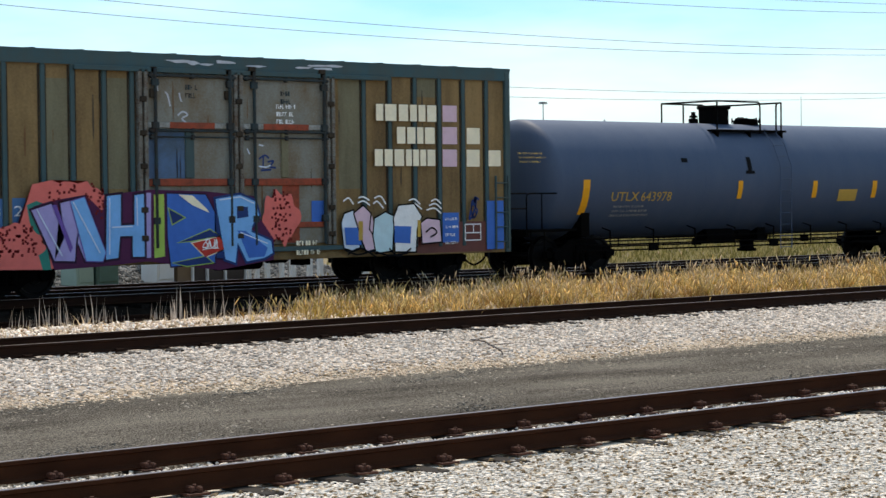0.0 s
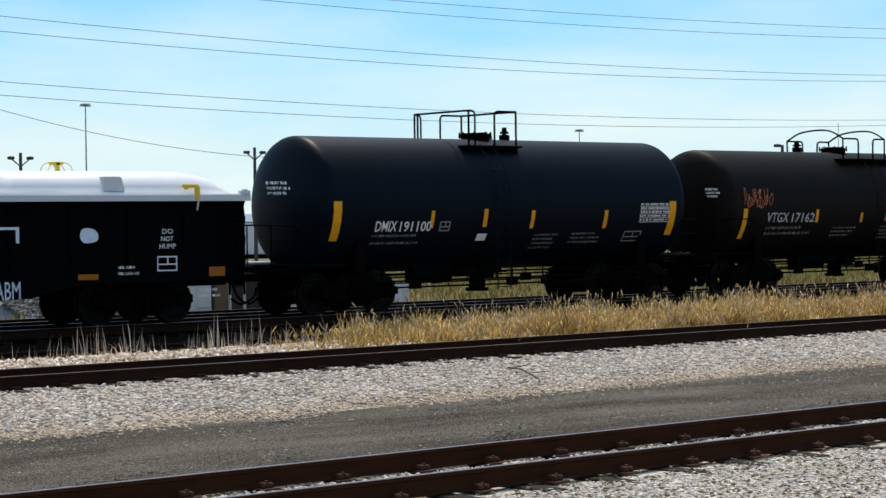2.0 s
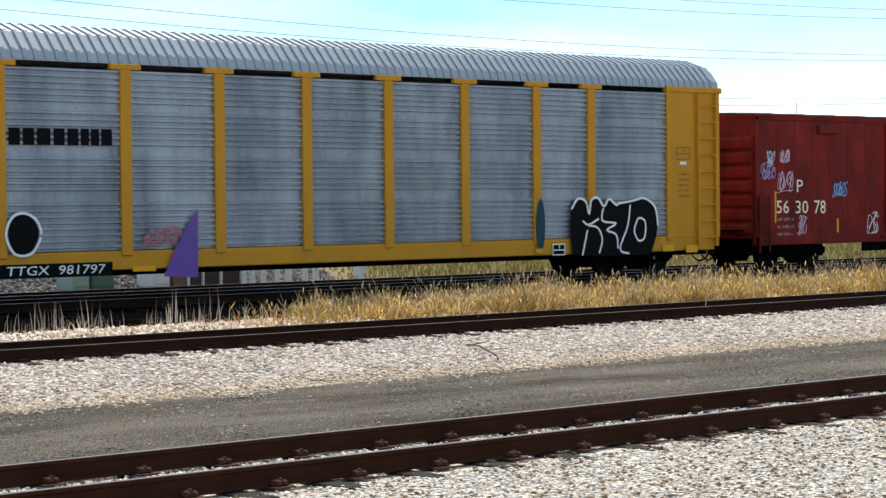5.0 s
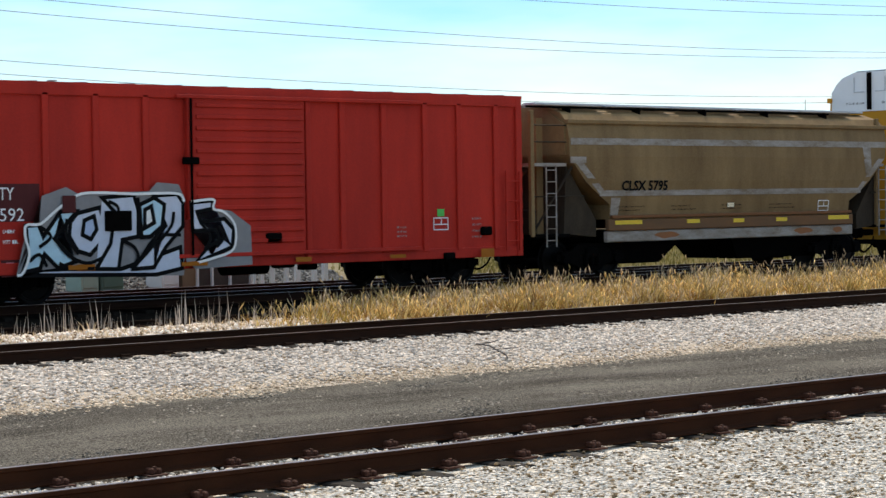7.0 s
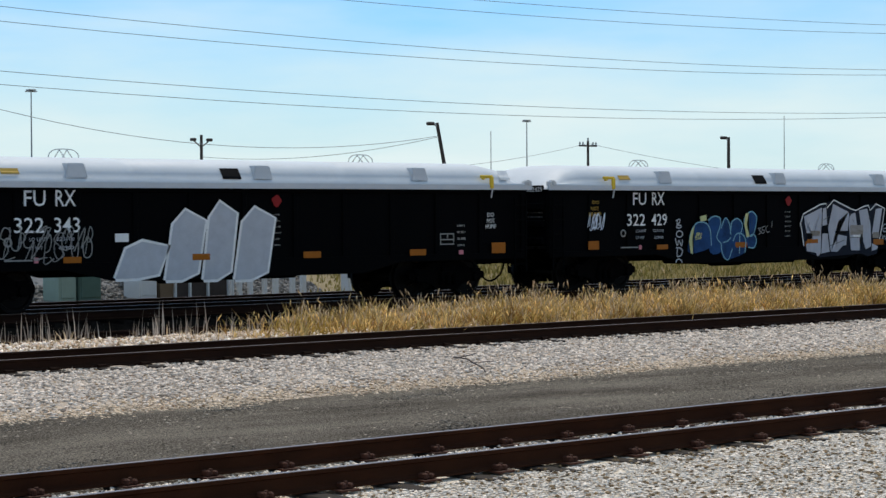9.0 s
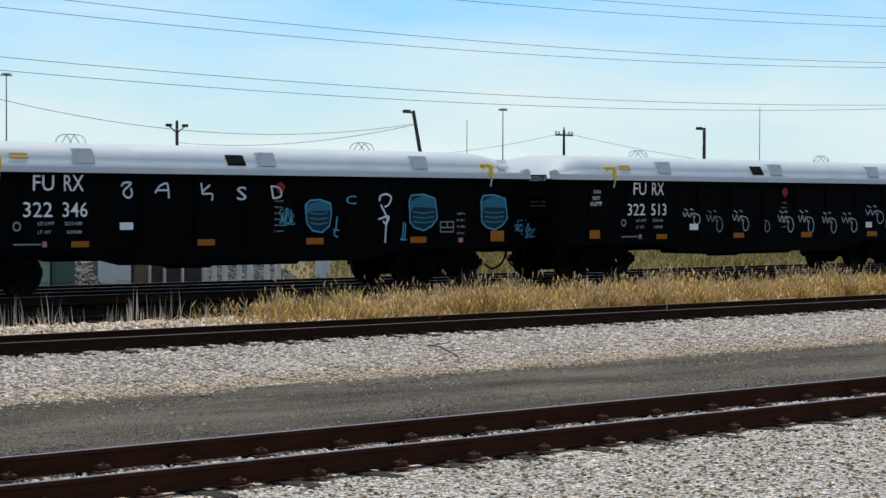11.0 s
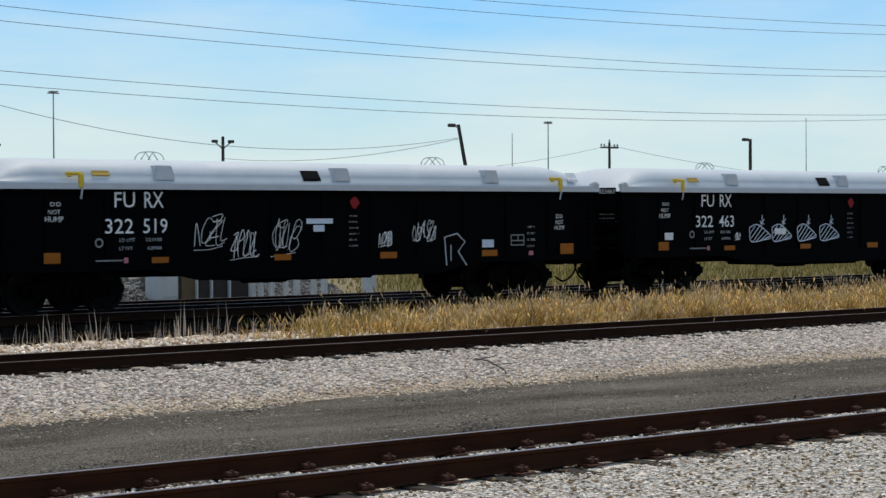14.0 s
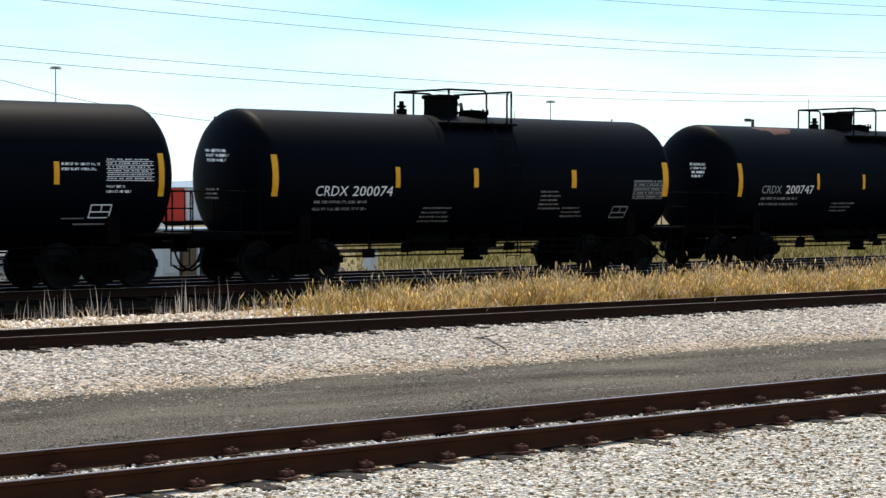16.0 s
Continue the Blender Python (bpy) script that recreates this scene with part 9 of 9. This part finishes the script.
tank_marks(c, lay, "200747", dict(mark=(-5.10, 1.96, 0.79, 0.21), number=(-4.12, 1.96, 1.14, 0.22), strips=((-6.03, -5.87, 1.88, 2.74), (-2.83, -2.73, 2.07, 2.50), (-0.86, -0.75, 2.09, 2.49), (2.43, 2.55, 2.06, 2.49), (5.98, 6.16, 1.86, 2.72))), 5)
bars(c, [(2.69, 3.27, 1.93, 2.25), (2.63, 2.69, 1.96, 2.21)], lay, ink("faded_yellow_patch", .70, .50, .10), "painted_over_patch")
table(c, 4.92, 5.99, 1.89, 2.44, 6, lay, INK["white"], 51)
data_box(c, 4.46, 5.02, 1.43, 1.69, lay, INK["dim"])
fine_print(c, -2.08, 1.72, 1.0, 3, lay, INK["dim"], 52, 0.04, 0.1)
fine_print(c, 2.78, 1.67, 1.0, 2, lay, INK["dim"], 53, 0.05, 0.1)
fine_print(c, -7.85, 2.73, 0.6, 4, lay, INK["white"], 54, 0.06, 0.1)
rng = random.Random(3)
TOP_RUST = ink("orange_rust", .10, .030, .012)
for x0, x1 in ((-4.29, -2.72), (3.81, 5.9)):
    bm = bmesh.new()
    n = int((x1 - x0) / 0.09)
    for k in range(n):
        edge_in = math.sin(math.pi * (k + 0.5) / n)
        patch(bm, x0 + 0.09 * k, x0 + 0.09 * (k + 1), 3.72 - rng.uniform(0.04, 0.20) * edge_in - 0.02, 3.735 + 0.02 * rng.random() * edge_in, lay, 1, 5)
    tagged(part("rust_patch", bm, TOP_RUST, c), "orange rust worn through the paint", kind="stuff")


# ---------------------------------------------------------------- dry grass
def grass(name, count, area, tall, wide, level, material, label, seed, density=None, lean=0.25, heads=0.0, head_material=None, tuft=0):
    """Blades of dry grass as one stuff mesh; heads: share of stalks with a feathery top."""
    rng = np.random.default_rng(seed)
    x, y = rng.uniform(area[0], area[1], count), rng.uniform(area[2], area[3], count)
    out_x, out_y, own = 0.0, 0.0, 1.0
    if tuft:
        m = count // tuft
        pick = rng.integers(0, m, count)
        cx, cy, ch = rng.uniform(area[0], area[1], m), rng.uniform(area[2], area[3], m), rng.uniform(0.45, 1.4, m)
        out_x, out_y = rng.normal(0, 0.10, count), rng.normal(0, 0.10, count)
        x, y, own = cx[pick] + out_x, np.clip(cy[pick] + out_y, area[2], area[3]), ch[pick]
    d = density(x, y) if density is not None else np.ones(count)
    ok = rng.uniform(0, 1, count) < d
    x, y, d = x[ok], y[ok], d[ok]
    if tuft:
        out_x, out_y, own = out_x[ok], out_y[ok], own[ok]
    n = len(x)
    clump = 0.8 + 0.20 * np.sin(x * 3.7 + 1.9 * np.sin(y * 2.9)) + 0.16 * np.sin(x * 9.1 + y * 7.3) + 0.16 * np.sin(x * 1.7 - y * 1.1 + 2 * np.sin(x * 0.6))
    h = tall * rng.uniform(0.45, 1.15, n) * (0.75 + 0.35 * np.clip(d, 0, 1)) * clump * own
    w = wide * rng.uniform(0.6, 1.3, n)
    a = rng.uniform(0, np.pi, n)
    lx, ly = rng.normal(0, lean, n) * h + out_x * 1.4, rng.normal(0, lean, n) * h + out_y * 1.4
    z = level(x, y)
    dx, dy = np.cos(a) * w / 2, np.sin(a) * w / 2
    P = np.empty((n, 5, 3))
    P[:, 0] = np.stack([x - dx, y - dy, z], -1)
    P[:, 1] = np.stack([x + dx, y + dy, z], -1)
    P[:, 2] = np.stack([x + lx * .35 + dx * .8, y + ly * .35 + dy * .8, z + h * .55], -1)
    P[:, 3] = np.stack([x + lx * .35 - dx * .8, y + ly * .35 - dy * .8, z + h * .55], -1)
    P[:, 4] = np.stack([x + lx, y + ly, z + h], -1)
    tri = np.array([(0, 1, 2), (0, 2, 3), (3, 2, 4)])
    F = (tri[None] + (np.arange(n) * 5)[:, None, None]).reshape(-1, 3)
    V = P.reshape(-1, 3)
    def build(nm, V, F, m, lb):
        me = bpy.data.meshes.new(nm)
        me.vertices.add(len(V))
        me.vertices.foreach_set("co", V.astype(np.float32).ravel())
        me.loops.add(F.size)
        me.loops.foreach_set("vertex_index", F.astype(np.int32).ravel())
        me.polygons.add(len(F))
        me.polygons.foreach_set("loop_start", np.arange(0, F.size, 3, dtype=np.int32))
        me.update(calc_edges=True)
        me.materials.append(m)
        return tagged(new(nm, me), lb, "grass", kind="stuff")
    ob = build(name, V, F, material, label)
    if heads:
        pick = np.nonzero(rng.uniform(0, 1, n) < heads)[0]
        k = len(pick)
        base = np.array([(1, 0, 0), (-.5, .87, 0), (-.5, -.87, 0), (0, 0, 1), (0, 0, -1)])
        s = rng.uniform(0.010, 0.021, k)
        hl = rng.uniform(0.05, 0.10, k)
        top = P[pick, 4]
        HV = base[None] * np.stack([s, s, hl], -1)[:, None, :]
        HV[:, :, 0] += HV[:, :, 2] * rng.normal(0, 0.35, k)[:, None]
        HV[:, :, 1] += HV[:, :, 2] * rng.normal(0, 0.35, k)[:, None]
        HV = HV + top[:, None, :]
        HF = np.array([(0, 1, 3), (1, 2, 3), (2, 0, 3), (1, 0, 4), (2, 1, 4), (0, 2, 4)])
        HF = (HF[None] + (np.arange(k) * 5)[:, None, None]).reshape(-1, 3)
        build("grass_heads", HV.reshape(-1, 3), HF, head_material or material, "pale feathery seed heads of the dry grass")
    return ob


def patchy(x, y, lo, hi):
    """Clumps at a metre's scale, thickening from lo to hi along the track."""
    ramp = np.clip((x / y * 30 - lo) / (hi - lo), 0, 1)
    wave = 0.5 + 0.25 * np.sin(x * 2.1 + y * 1.3) + 0.25 * np.sin(x * 0.9 - y * 2.3 + 1.0)
    return ramp, wave


def low_ground(x, y):
    return np.where(y > 31.05, -0.26 + 0.22 * np.clip((y - 31.5) / 3.5, 0, 1), between(y) - 0.02)


def thick(x, y):
    r, w = patchy(x, y, 21.0, 26.5)
    return r * (0.5 + 0.5 * w) * np.clip((y - 28.85) / 0.25, 0.0, 1) * np.clip((x / y * 30 - 20) / 3, 0, 1)


def thin(x, y):
    r, w = patchy(x, y, 15.0, 23.0)
    return 0.10 + 0.55 * w * (1 - r) * r * 3


grass("dry_grass", 26000, (19, 47, 28.9, 33.8), 0.38, 0.034, low_ground, M["straw"], "thick golden dry grass between the tracks", 11, thick, 0.35, tuft=16)
grass("dry_grass", 34000, (19, 47, 28.9, 33.8), 0.40, 0.018, low_ground, M["straw"], "finer golden stems with seed heads", 19, thick, 0.30, 0.16, M["straw"], tuft=20)
grass("dry_grass", 20000, (19, 47, 28.95, 33.9), 0.32, 0.034, low_ground, M["brown_straw"], "rust-brown matted stems, darkened for the shade low in the dry grass", 18, thick, 0.45, tuft=20)
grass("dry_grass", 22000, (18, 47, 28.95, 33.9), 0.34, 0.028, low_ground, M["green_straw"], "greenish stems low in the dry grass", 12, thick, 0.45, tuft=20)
grass("tall_dry_grass", 9500, (19, 47, 29.0, 33.8), 0.52, 0.016, low_ground, M["pale_straw"], "taller pale stems with feathery tops", 17, thick, 0.22, 0.55, M["pale_straw"], tuft=8)
grass("dry_stalks", 1700, (15, 30, 29.9, 32.2), 0.74, 0.016, low_ground, M["grey_stalk"], "sparse bleached stalks on the gravel", 13, thin, 0.11)
grass("dry_grass", 4600, (15, 27, 29.3, 31.3), 0.20, 0.018, low_ground, M["pale_straw"], "short dry tufts on the gravel", 14, thin, 0.25, tuft=9)
grass("field_grass", 36000, (22, 110, 43.5, 75), 0.36, 0.05, lambda x, y: -0.1 + 0 * x, M["field_straw"], "faded dry grass in the field beyond the train", 15, lambda x, y: (np.clip((x / y * 45 - 34.5) / 3, 0, 1) * 0.9 + 0.9 * (x / y * 45 < 24.3)) * (0.4 + 0.6 * (np.sin(x * 0.5 + y * 0.9) > -0.2)), 0.3)
grass("field_grass", 45000, (22, 110, 44, 80), 0.28, 0.06, lambda x, y: -0.1 + 0 * x, M["field_green"], "greener grass in the field beyond the train", 16, lambda x, y: np.clip((x / y * 45 - 34.5) / 3, 0, 1) * 0.9, 0.3)

# a stick lying on the ballast
bm = bmesh.new()
path(bm, curve_pts([(21.97, 24.55, -0.17), (21.75, 24.0, -0.16), (21.35, 23.4, -0.17), (20.95, 22.75, -0.19), (20.72, 22.45, -0.22)], 4), 0.012)
path(bm, curve_pts([(22.0, 24.5, -0.18), (22.45, 24.6, -0.15), (22.75, 24.9, -0.16)], 4), 0.009)
path(bm, [(21.3, 23.4, -0.17), (21.6, 23.15, -0.14)], 0.006)
one("fallen_twig", bm, M["wood"], "dark crooked twig lying on the pale ballast", "twig")


# ---------------------------------------------------------------- things behind the train
FAR = 45.0


def heap(name, x0, x1, y0, y1, high, label, seed):
    bm = bmesh.new()
    nx, ny = 40, 12
    g = []
    for j in range(ny + 1):
        row = []
        for i in range(nx + 1):
            u, v = i / nx, j / ny
            x, y = x0 + (x1 - x0) * u, y0 + (y1 - y0) * v
            e = max(0.0, math.sin(math.pi * u)) ** 0.4 * math.sin(math.pi * v) ** 0.7
            row.append(bm.verts.new((x, y, -0.18 + high * e * (0.8 + 0.5 * noise.noise((x * 0.6, y * 0.6, seed))) + 0.05 * noise.noise((x * 3, y * 3, seed)))))
        g.append(row)
    for r, q in zip(g, g[1:]):
        for i in range(nx):
            bm.faces.new((r[i], r[i + 1], q[i + 1], q[i]))
    return one(name, bm, M["grit"], label, "gravel mound")


heap("gravel_mound", 24.6, 36.6, 46.2, 52.0, 1.5, "long grey gravel heap behind the tracks", 1.0)
stones("heap_stones", 9000, (24.8, 36.0, 45.6, 47.6), 0.13, lambda x, y: -0.15 + 0.55 * np.clip((y - 45.6) / 1.5, 0, 1), M["heap_stone"], "loose grey stones on the gravel heap", 21, None)


def cabinet(x0, x1, high, material, label, name="utility_cabinet"):
    c = thing(name, label, "utility box")
    part("base", boxes((x0 - 0.06, x1 + 0.06, FAR - 0.06, FAR + 0.86, -0.16, -0.04), bevel=0.01), M["ballast_bed"], c)
    part("housing", boxes((x0, x1, FAR, FAR + 0.8, -0.04, high), bevel=0.03), material, c)
    part("lid", boxes((x0 - 0.04, x1 + 0.04, FAR - 0.04, FAR + 0.84, high, high + 0.06), bevel=0.015), material, c)
    part("door", boxes((x0 + 0.06, x1 - 0.06, FAR - 0.02, FAR + 0.01, 0.06, high - 0.08), bevel=0.008), material, c)
    return c


cabinet(26.88, 27.40, 1.0, M["pale_cabinet"], "pale green metal utility cabinet by the gravel heap")
cabinet(27.47, 28.14, 0.85, M["cabinet"], "wider dull green utility cabinet by the gravel heap")
cabinet(29.30, 29.84, 0.95, M["white_box"], "white metal utility cabinet beside dark sheds")


def shed(x0, x1, wall, label):
    c = thing("low_shed", label, "shed")
    part("wall", boxes((x0, x1, FAR + 0.1, FAR + 2.0, -0.16, 1.15)), wall, c)
    part("roof", boxes((x0 - 0.05, x1 + 0.05, FAR, FAR + 2.1, 1.15, 1.22), bevel=0.01), M["zinc"], c)
    part("post", boxes((x1 - 0.04, x1 + 0.01, FAR + 0.02, FAR + 0.1, -0.16, 1.15)), M["white_box"], c, "white corner post")
    return c


shed(30.0, 30.46, M["brown_shed"], "low brown shed with a white post behind the track")
shed(30.52, 30.93, M["shed"], "low dark shed with a white post behind the track")
shed(31.0, 31.51, M["shed"], "low dark shed with a white post behind the track")
shed(31.58, 32.18, M["shed"], "low dark shed with a white post behind the track")
fence = thing("post_fence", "row of white posts before grey gravel", "fence")
for x, w in ((32.26, 0.05), (32.50, 0.12), (32.86, 0.12), (33.34, 0.11), (33.71, 0.15), (34.30, 0.13), (34.67, 0.15)):
    part("post", boxes((x - w / 2, x + w / 2, FAR - 0.05, FAR + 0.08, -0.16, 1.0), bevel=0.01), M["white_box"], fence)
part("rail", boxes((32.2, 34.75, FAR + 0.09, FAR + 0.13, 0.62, 0.74)), M["white_box"], fence)
block = thing("concrete_block", "small pale block standing in the field grass", "block")
part("body", boxes((36.3, 36.55, FAR, FAR + 0.4, -0.16, 0.55), bevel=0.03), M["white_box"], block)


# ---------------------------------------------------------------- poles, masts and wires
def mast(x, y, top, r, label, lamp=False, name="light_mast"):
    c = thing(name, label, "mast", "poles behind the yard")
    bm = bmesh.new()
    bmesh.ops.create_cone(bm, cap_ends=True, segments=10, radius1=r * 1.4, radius2=r * 0.7, depth=top + 0.2, matrix=Matrix.Translation((x, y, (top - 0.2) / 2)))
    part("pole", bm, M["pole_steel"], c)
    if lamp:
        part("lamp_head", boxes((x - 0.42, x + 0.42, y - 0.2, y + 0.2, top + 0.0, top + 0.08), bevel=0.03), M["pole_steel"], c)
        part("lamp_ring", boxes((x - 0.3, x + 0.3, y - 0.3, y + 0.3, top + 0.10, top + 0.2), bevel=0.05), M["pole_steel"], c)
    return c


mast(75.51, 130, 11.1, 0.060, "tall steel light mast with a flat lamp head", True)
mast(125.15, 130, 10.2, 0.060, "tall steel light mast with a flat lamp head", True)
mast(139.4, 150, 10.4, 0.05, "thin bare steel mast", name="thin_mast")
mast(185.6, 150, 13.2, 0.05, "thin bare steel mast", name="thin_mast")


def wood_pole(x, y, top, lean, label, kind):
    c = thing("utility_pole" if kind == "cross" else "street_lamp", label, "pole", "poles behind the yard")
    bm = bmesh.new()
    a, b = Vector((x + lean, y, -0.2)), Vector((x, y, top))
    q = (b - a).to_track_quat("Z", "Y").to_matrix().to_4x4()
    bmesh.ops.create_cone(bm, cap_ends=True, segments=12, radius1=0.12, radius2=0.085, depth=(b - a).length, matrix=Matrix.Translation((a + b) / 2) @ q)
    part("pole", bm, M["wood"], c)
    if kind == "cross":
        part("crossarm", boxes((x - 0.85, x + 0.85, y - 0.08, y + 0.08, top - 0.42, top - 0.31), bevel=0.01), M["wood"], c)
        for dx in (-0.8, -0.5, 0.5, 0.8, 0.0):
            z = top - 0.3 if dx else top
            i = bmesh.new()
            rod(i, (x + dx, y, z), (x + dx, y, z + 0.2), 0.045, 8)
            rod(i, (x + dx, y, z + 0.08), (x + dx, y, z + 0.14), 0.07, 8)
            part("insulator", i, M["pole_steel"], c)
    if kind == "lamp":
        arm = bmesh.new()
        path(arm, [(x, y, top - 0.15), (x - 0.35, y, top - 0.02)], 0.045)
        part("arm", arm, M["pole_steel"], c)
        h = boxes((x - 0.62, x - 0.22, y - 0.14, y + 0.14, top - 0.13, top + 0.04), bevel=0.05)
        part("lamp_head", h, M["wood"], c)
    if kind == "twin":
        for s in (-1, 1):
            arm = bmesh.new()
            path(arm, [(x, y, top - 0.75), (x + s * 0.55, y, top - 0.35)], 0.035)
            part("arm", arm, M["wood"], c)
            part("lamp_head", boxes((x + s * 0.58 - 0.17, x + s * 0.58 + 0.17, y - 0.15, y + 0.15, top - 0.38, top - 0.20), bevel=0.05), M["wood"], c)
    return c


wood_pole(66.1, 75, 6.6, 1.55, "leaning wooden pole with a small street lamp", "lamp")
wood_pole(87.9, 75, 6.35, 0.0, "dark wooden pole with a small street lamp", "lamp")
wood_pole(102.2, 100, 7.2, 0.0, "wooden utility pole with crossarm and insulators", "cross")
wood_pole(69.5, 100, 6.9, 0.0, "dark pole carrying twin floodlights", "twin")
wood_pole(54.0, 100, 6.4, 0.0, "dark pole carrying twin floodlights", "twin")


def wire(y, curve, x0, x1, r, label, lines="power lines across the sky"):
    """A hanging line in the plane at y: height = a x^2 + b x + c."""
    a, b, c0 = curve
    bm = bmesh.new()
    n = 60
    path(bm, [(x0 + (x1 - x0) * k / n, y, a * (x0 + (x1 - x0) * k / n) ** 2 + b * (x0 + (x1 - x0) * k / n) + c0) for k in range(n + 1)], r, 5)
    return one("power_line", bm, M["wire"], label, "wire", lines)


LINE = "thin dark overhead power line sagging between pylons"
wire(110, (3.910e-4, -0.08378, 18.508), -80, 330, 0.02, LINE)
wire(110.4, (4.142e-4, -0.08416, 17.596), -80, 330, 0.02, LINE)
wire(111, (3.914e-4, -0.08390, 14.706), -80, 330, 0.02, LINE)
wire(111.4, (4.469e-4, -0.09128, 14.169), -80, 330, 0.02, LINE)
wire(109, (3.98e-4, -0.07705, 20.493), -80, 330, 0.02, LINE)
wire(109.4, (2.81e-4, -0.04978, 19.825), -80, 330, 0.02, LINE)


# the line's supports, beyond both ends of the view
def pylon(x, label):
    c = thing("transmission_pole", label, "pylon", "poles behind the yard")
    bm = bmesh.new()
    bmesh.ops.create_cone(bm, cap_ends=True, segments=12, radius1=0.5, radius2=0.22, depth=46, matrix=Matrix.Translation((x, 110, 22.8)))
    part("pole", bm, M["pole_steel"], c)
    for a, b, c0, y in ((3.910e-4, -0.08378, 18.508, 110), (4.142e-4, -0.08416, 17.596, 110.4), (3.914e-4, -0.08390, 14.706, 111), (4.469e-4, -0.09128, 14.169, 111.4), (3.98e-4, -0.07705, 20.493, 109), (2.81e-4, -0.04978, 19.825, 109.4)):
        z = a * x * x + b * x + c0
        part("arm", boxes((x - 0.08, x + 0.08, min(110, y) - 0.1, max(110, y) + 0.1, z - 0.1, z + 0.1)), M["pole_steel"], c)
    return c


pylon(-79.95, "tall steel pole carrying the overhead power lines")
pylon(329.95, "tall steel pole carrying the overhead power lines")


def span(a, b, sag, r, label):
    a, b = Vector(a), Vector(b)
    bm = bmesh.new()
    path(bm, [a.lerp(b, k / 24) - Vector((0, 0, sag * 4 * (k / 24) * (1 - k / 24))) for k in range(25)], r, 5)
    return one("service_wire", bm, M["wire"], label, "wire", "service wires between the poles")


span((66.1, 75, 5.95), (36.0, 75, 8.0), 1.6, 0.014, "thin service wire slung from the leaning lamp pole")
span((66.1, 75, 5.9), (69.5, 100, 5.6), 0.5, 0.014, "thin service wire between the lamp poles")
span((102.2, 100, 7.0), (69.5, 100, 5.4), 1.2, 0.014, "thin service wire between the poles")
span((102.2, 100, 7.0), (150.0, 100, 5.0), 1.2, 0.014, "thin service wire running on from the crossarm pole")

# distant hills and yard clutter seen between the cars
bm = bmesh.new()
n = 90
ring = []
for k in range(n + 1):
    a = radians(5 + 80 * k / n)
    r = 2600
    hgt = 16 + 14 * noise.noise((k * 0.16, 0, 0)) + 6 * noise.noise((k * 0.5, 3, 0))
    ring.append((bm.verts.new((r * math.sin(a), r * math.cos(a), -6)), bm.verts.new((r * math.sin(a) * 1.02, r * math.cos(a) * 1.02, max(4, hgt))), bm.verts.new((r * math.sin(a) * 1.2, r * math.cos(a) * 1.2, -6))))
for p, q in zip(ring, ring[1:]):
    bm.faces.new((p[0], q[0], q[1], p[1]))
    bm.faces.new((p[1], q[1], q[2], p[2]))
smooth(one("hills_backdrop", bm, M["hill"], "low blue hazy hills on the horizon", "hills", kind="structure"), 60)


def parked_wagon(x, y, length, material, label):
    c = thing("parked_container", label, "container")
    part("body", boxes((x, x + length, y, y + 2.4, 0.2, 2.5), bevel=0.04), material, c)
    part("base_frame", boxes((x + 0.1, x + length - 0.1, y + 0.1, y + 2.3, -0.16, 0.2)), M["steel"], c)
    part("roof", boxes((x - 0.05, x + length + 0.05, y - 0.05, y + 2.45, 2.5, 2.58), bevel=0.02), M["zinc"], c)
    for k in range(1, 5):
        part("side_rib", boxes((x + length * k / 5 - 0.06, x + length * k / 5 + 0.06, y - 0.05, y, 0.25, 2.45)), material, c)
    return c


parked_wagon(75.0, 120, 5.0, INK["red"], "small red container parked far across the yard")
parked_wagon(69.0, 118, 4.5, M["white_box"], "white container parked far across the yard")
parked_wagon(81.5, 122, 6.0, M["white_box"], "white container parked far across the yard")


# ---------------------------------------------------------------- motion
def train_shift(t):
    """How far the train has come by t seconds; it gains a little speed after the seventh."""
    u = min(max((t - 7) / 3.4, 0), 1)
    return 17.62 * t + 0.5 * u * u * (3 - 2 * u)


def motions():
    times = [k * 0.5 for k in range(33)]
    for car, place in CARS:
        walk(car, [(t, pose(place + train_shift(t), MIDDLE, RAIL)) for t in times])
    for w, dx in WHEELS:
        walk(w, [(k / FPS, pose(dx, 0, 0.462, 0, math.degrees(train_shift(k / FPS) / 0.462) % 360, 0)) for k in range(16 * FPS + 1)])


motions()
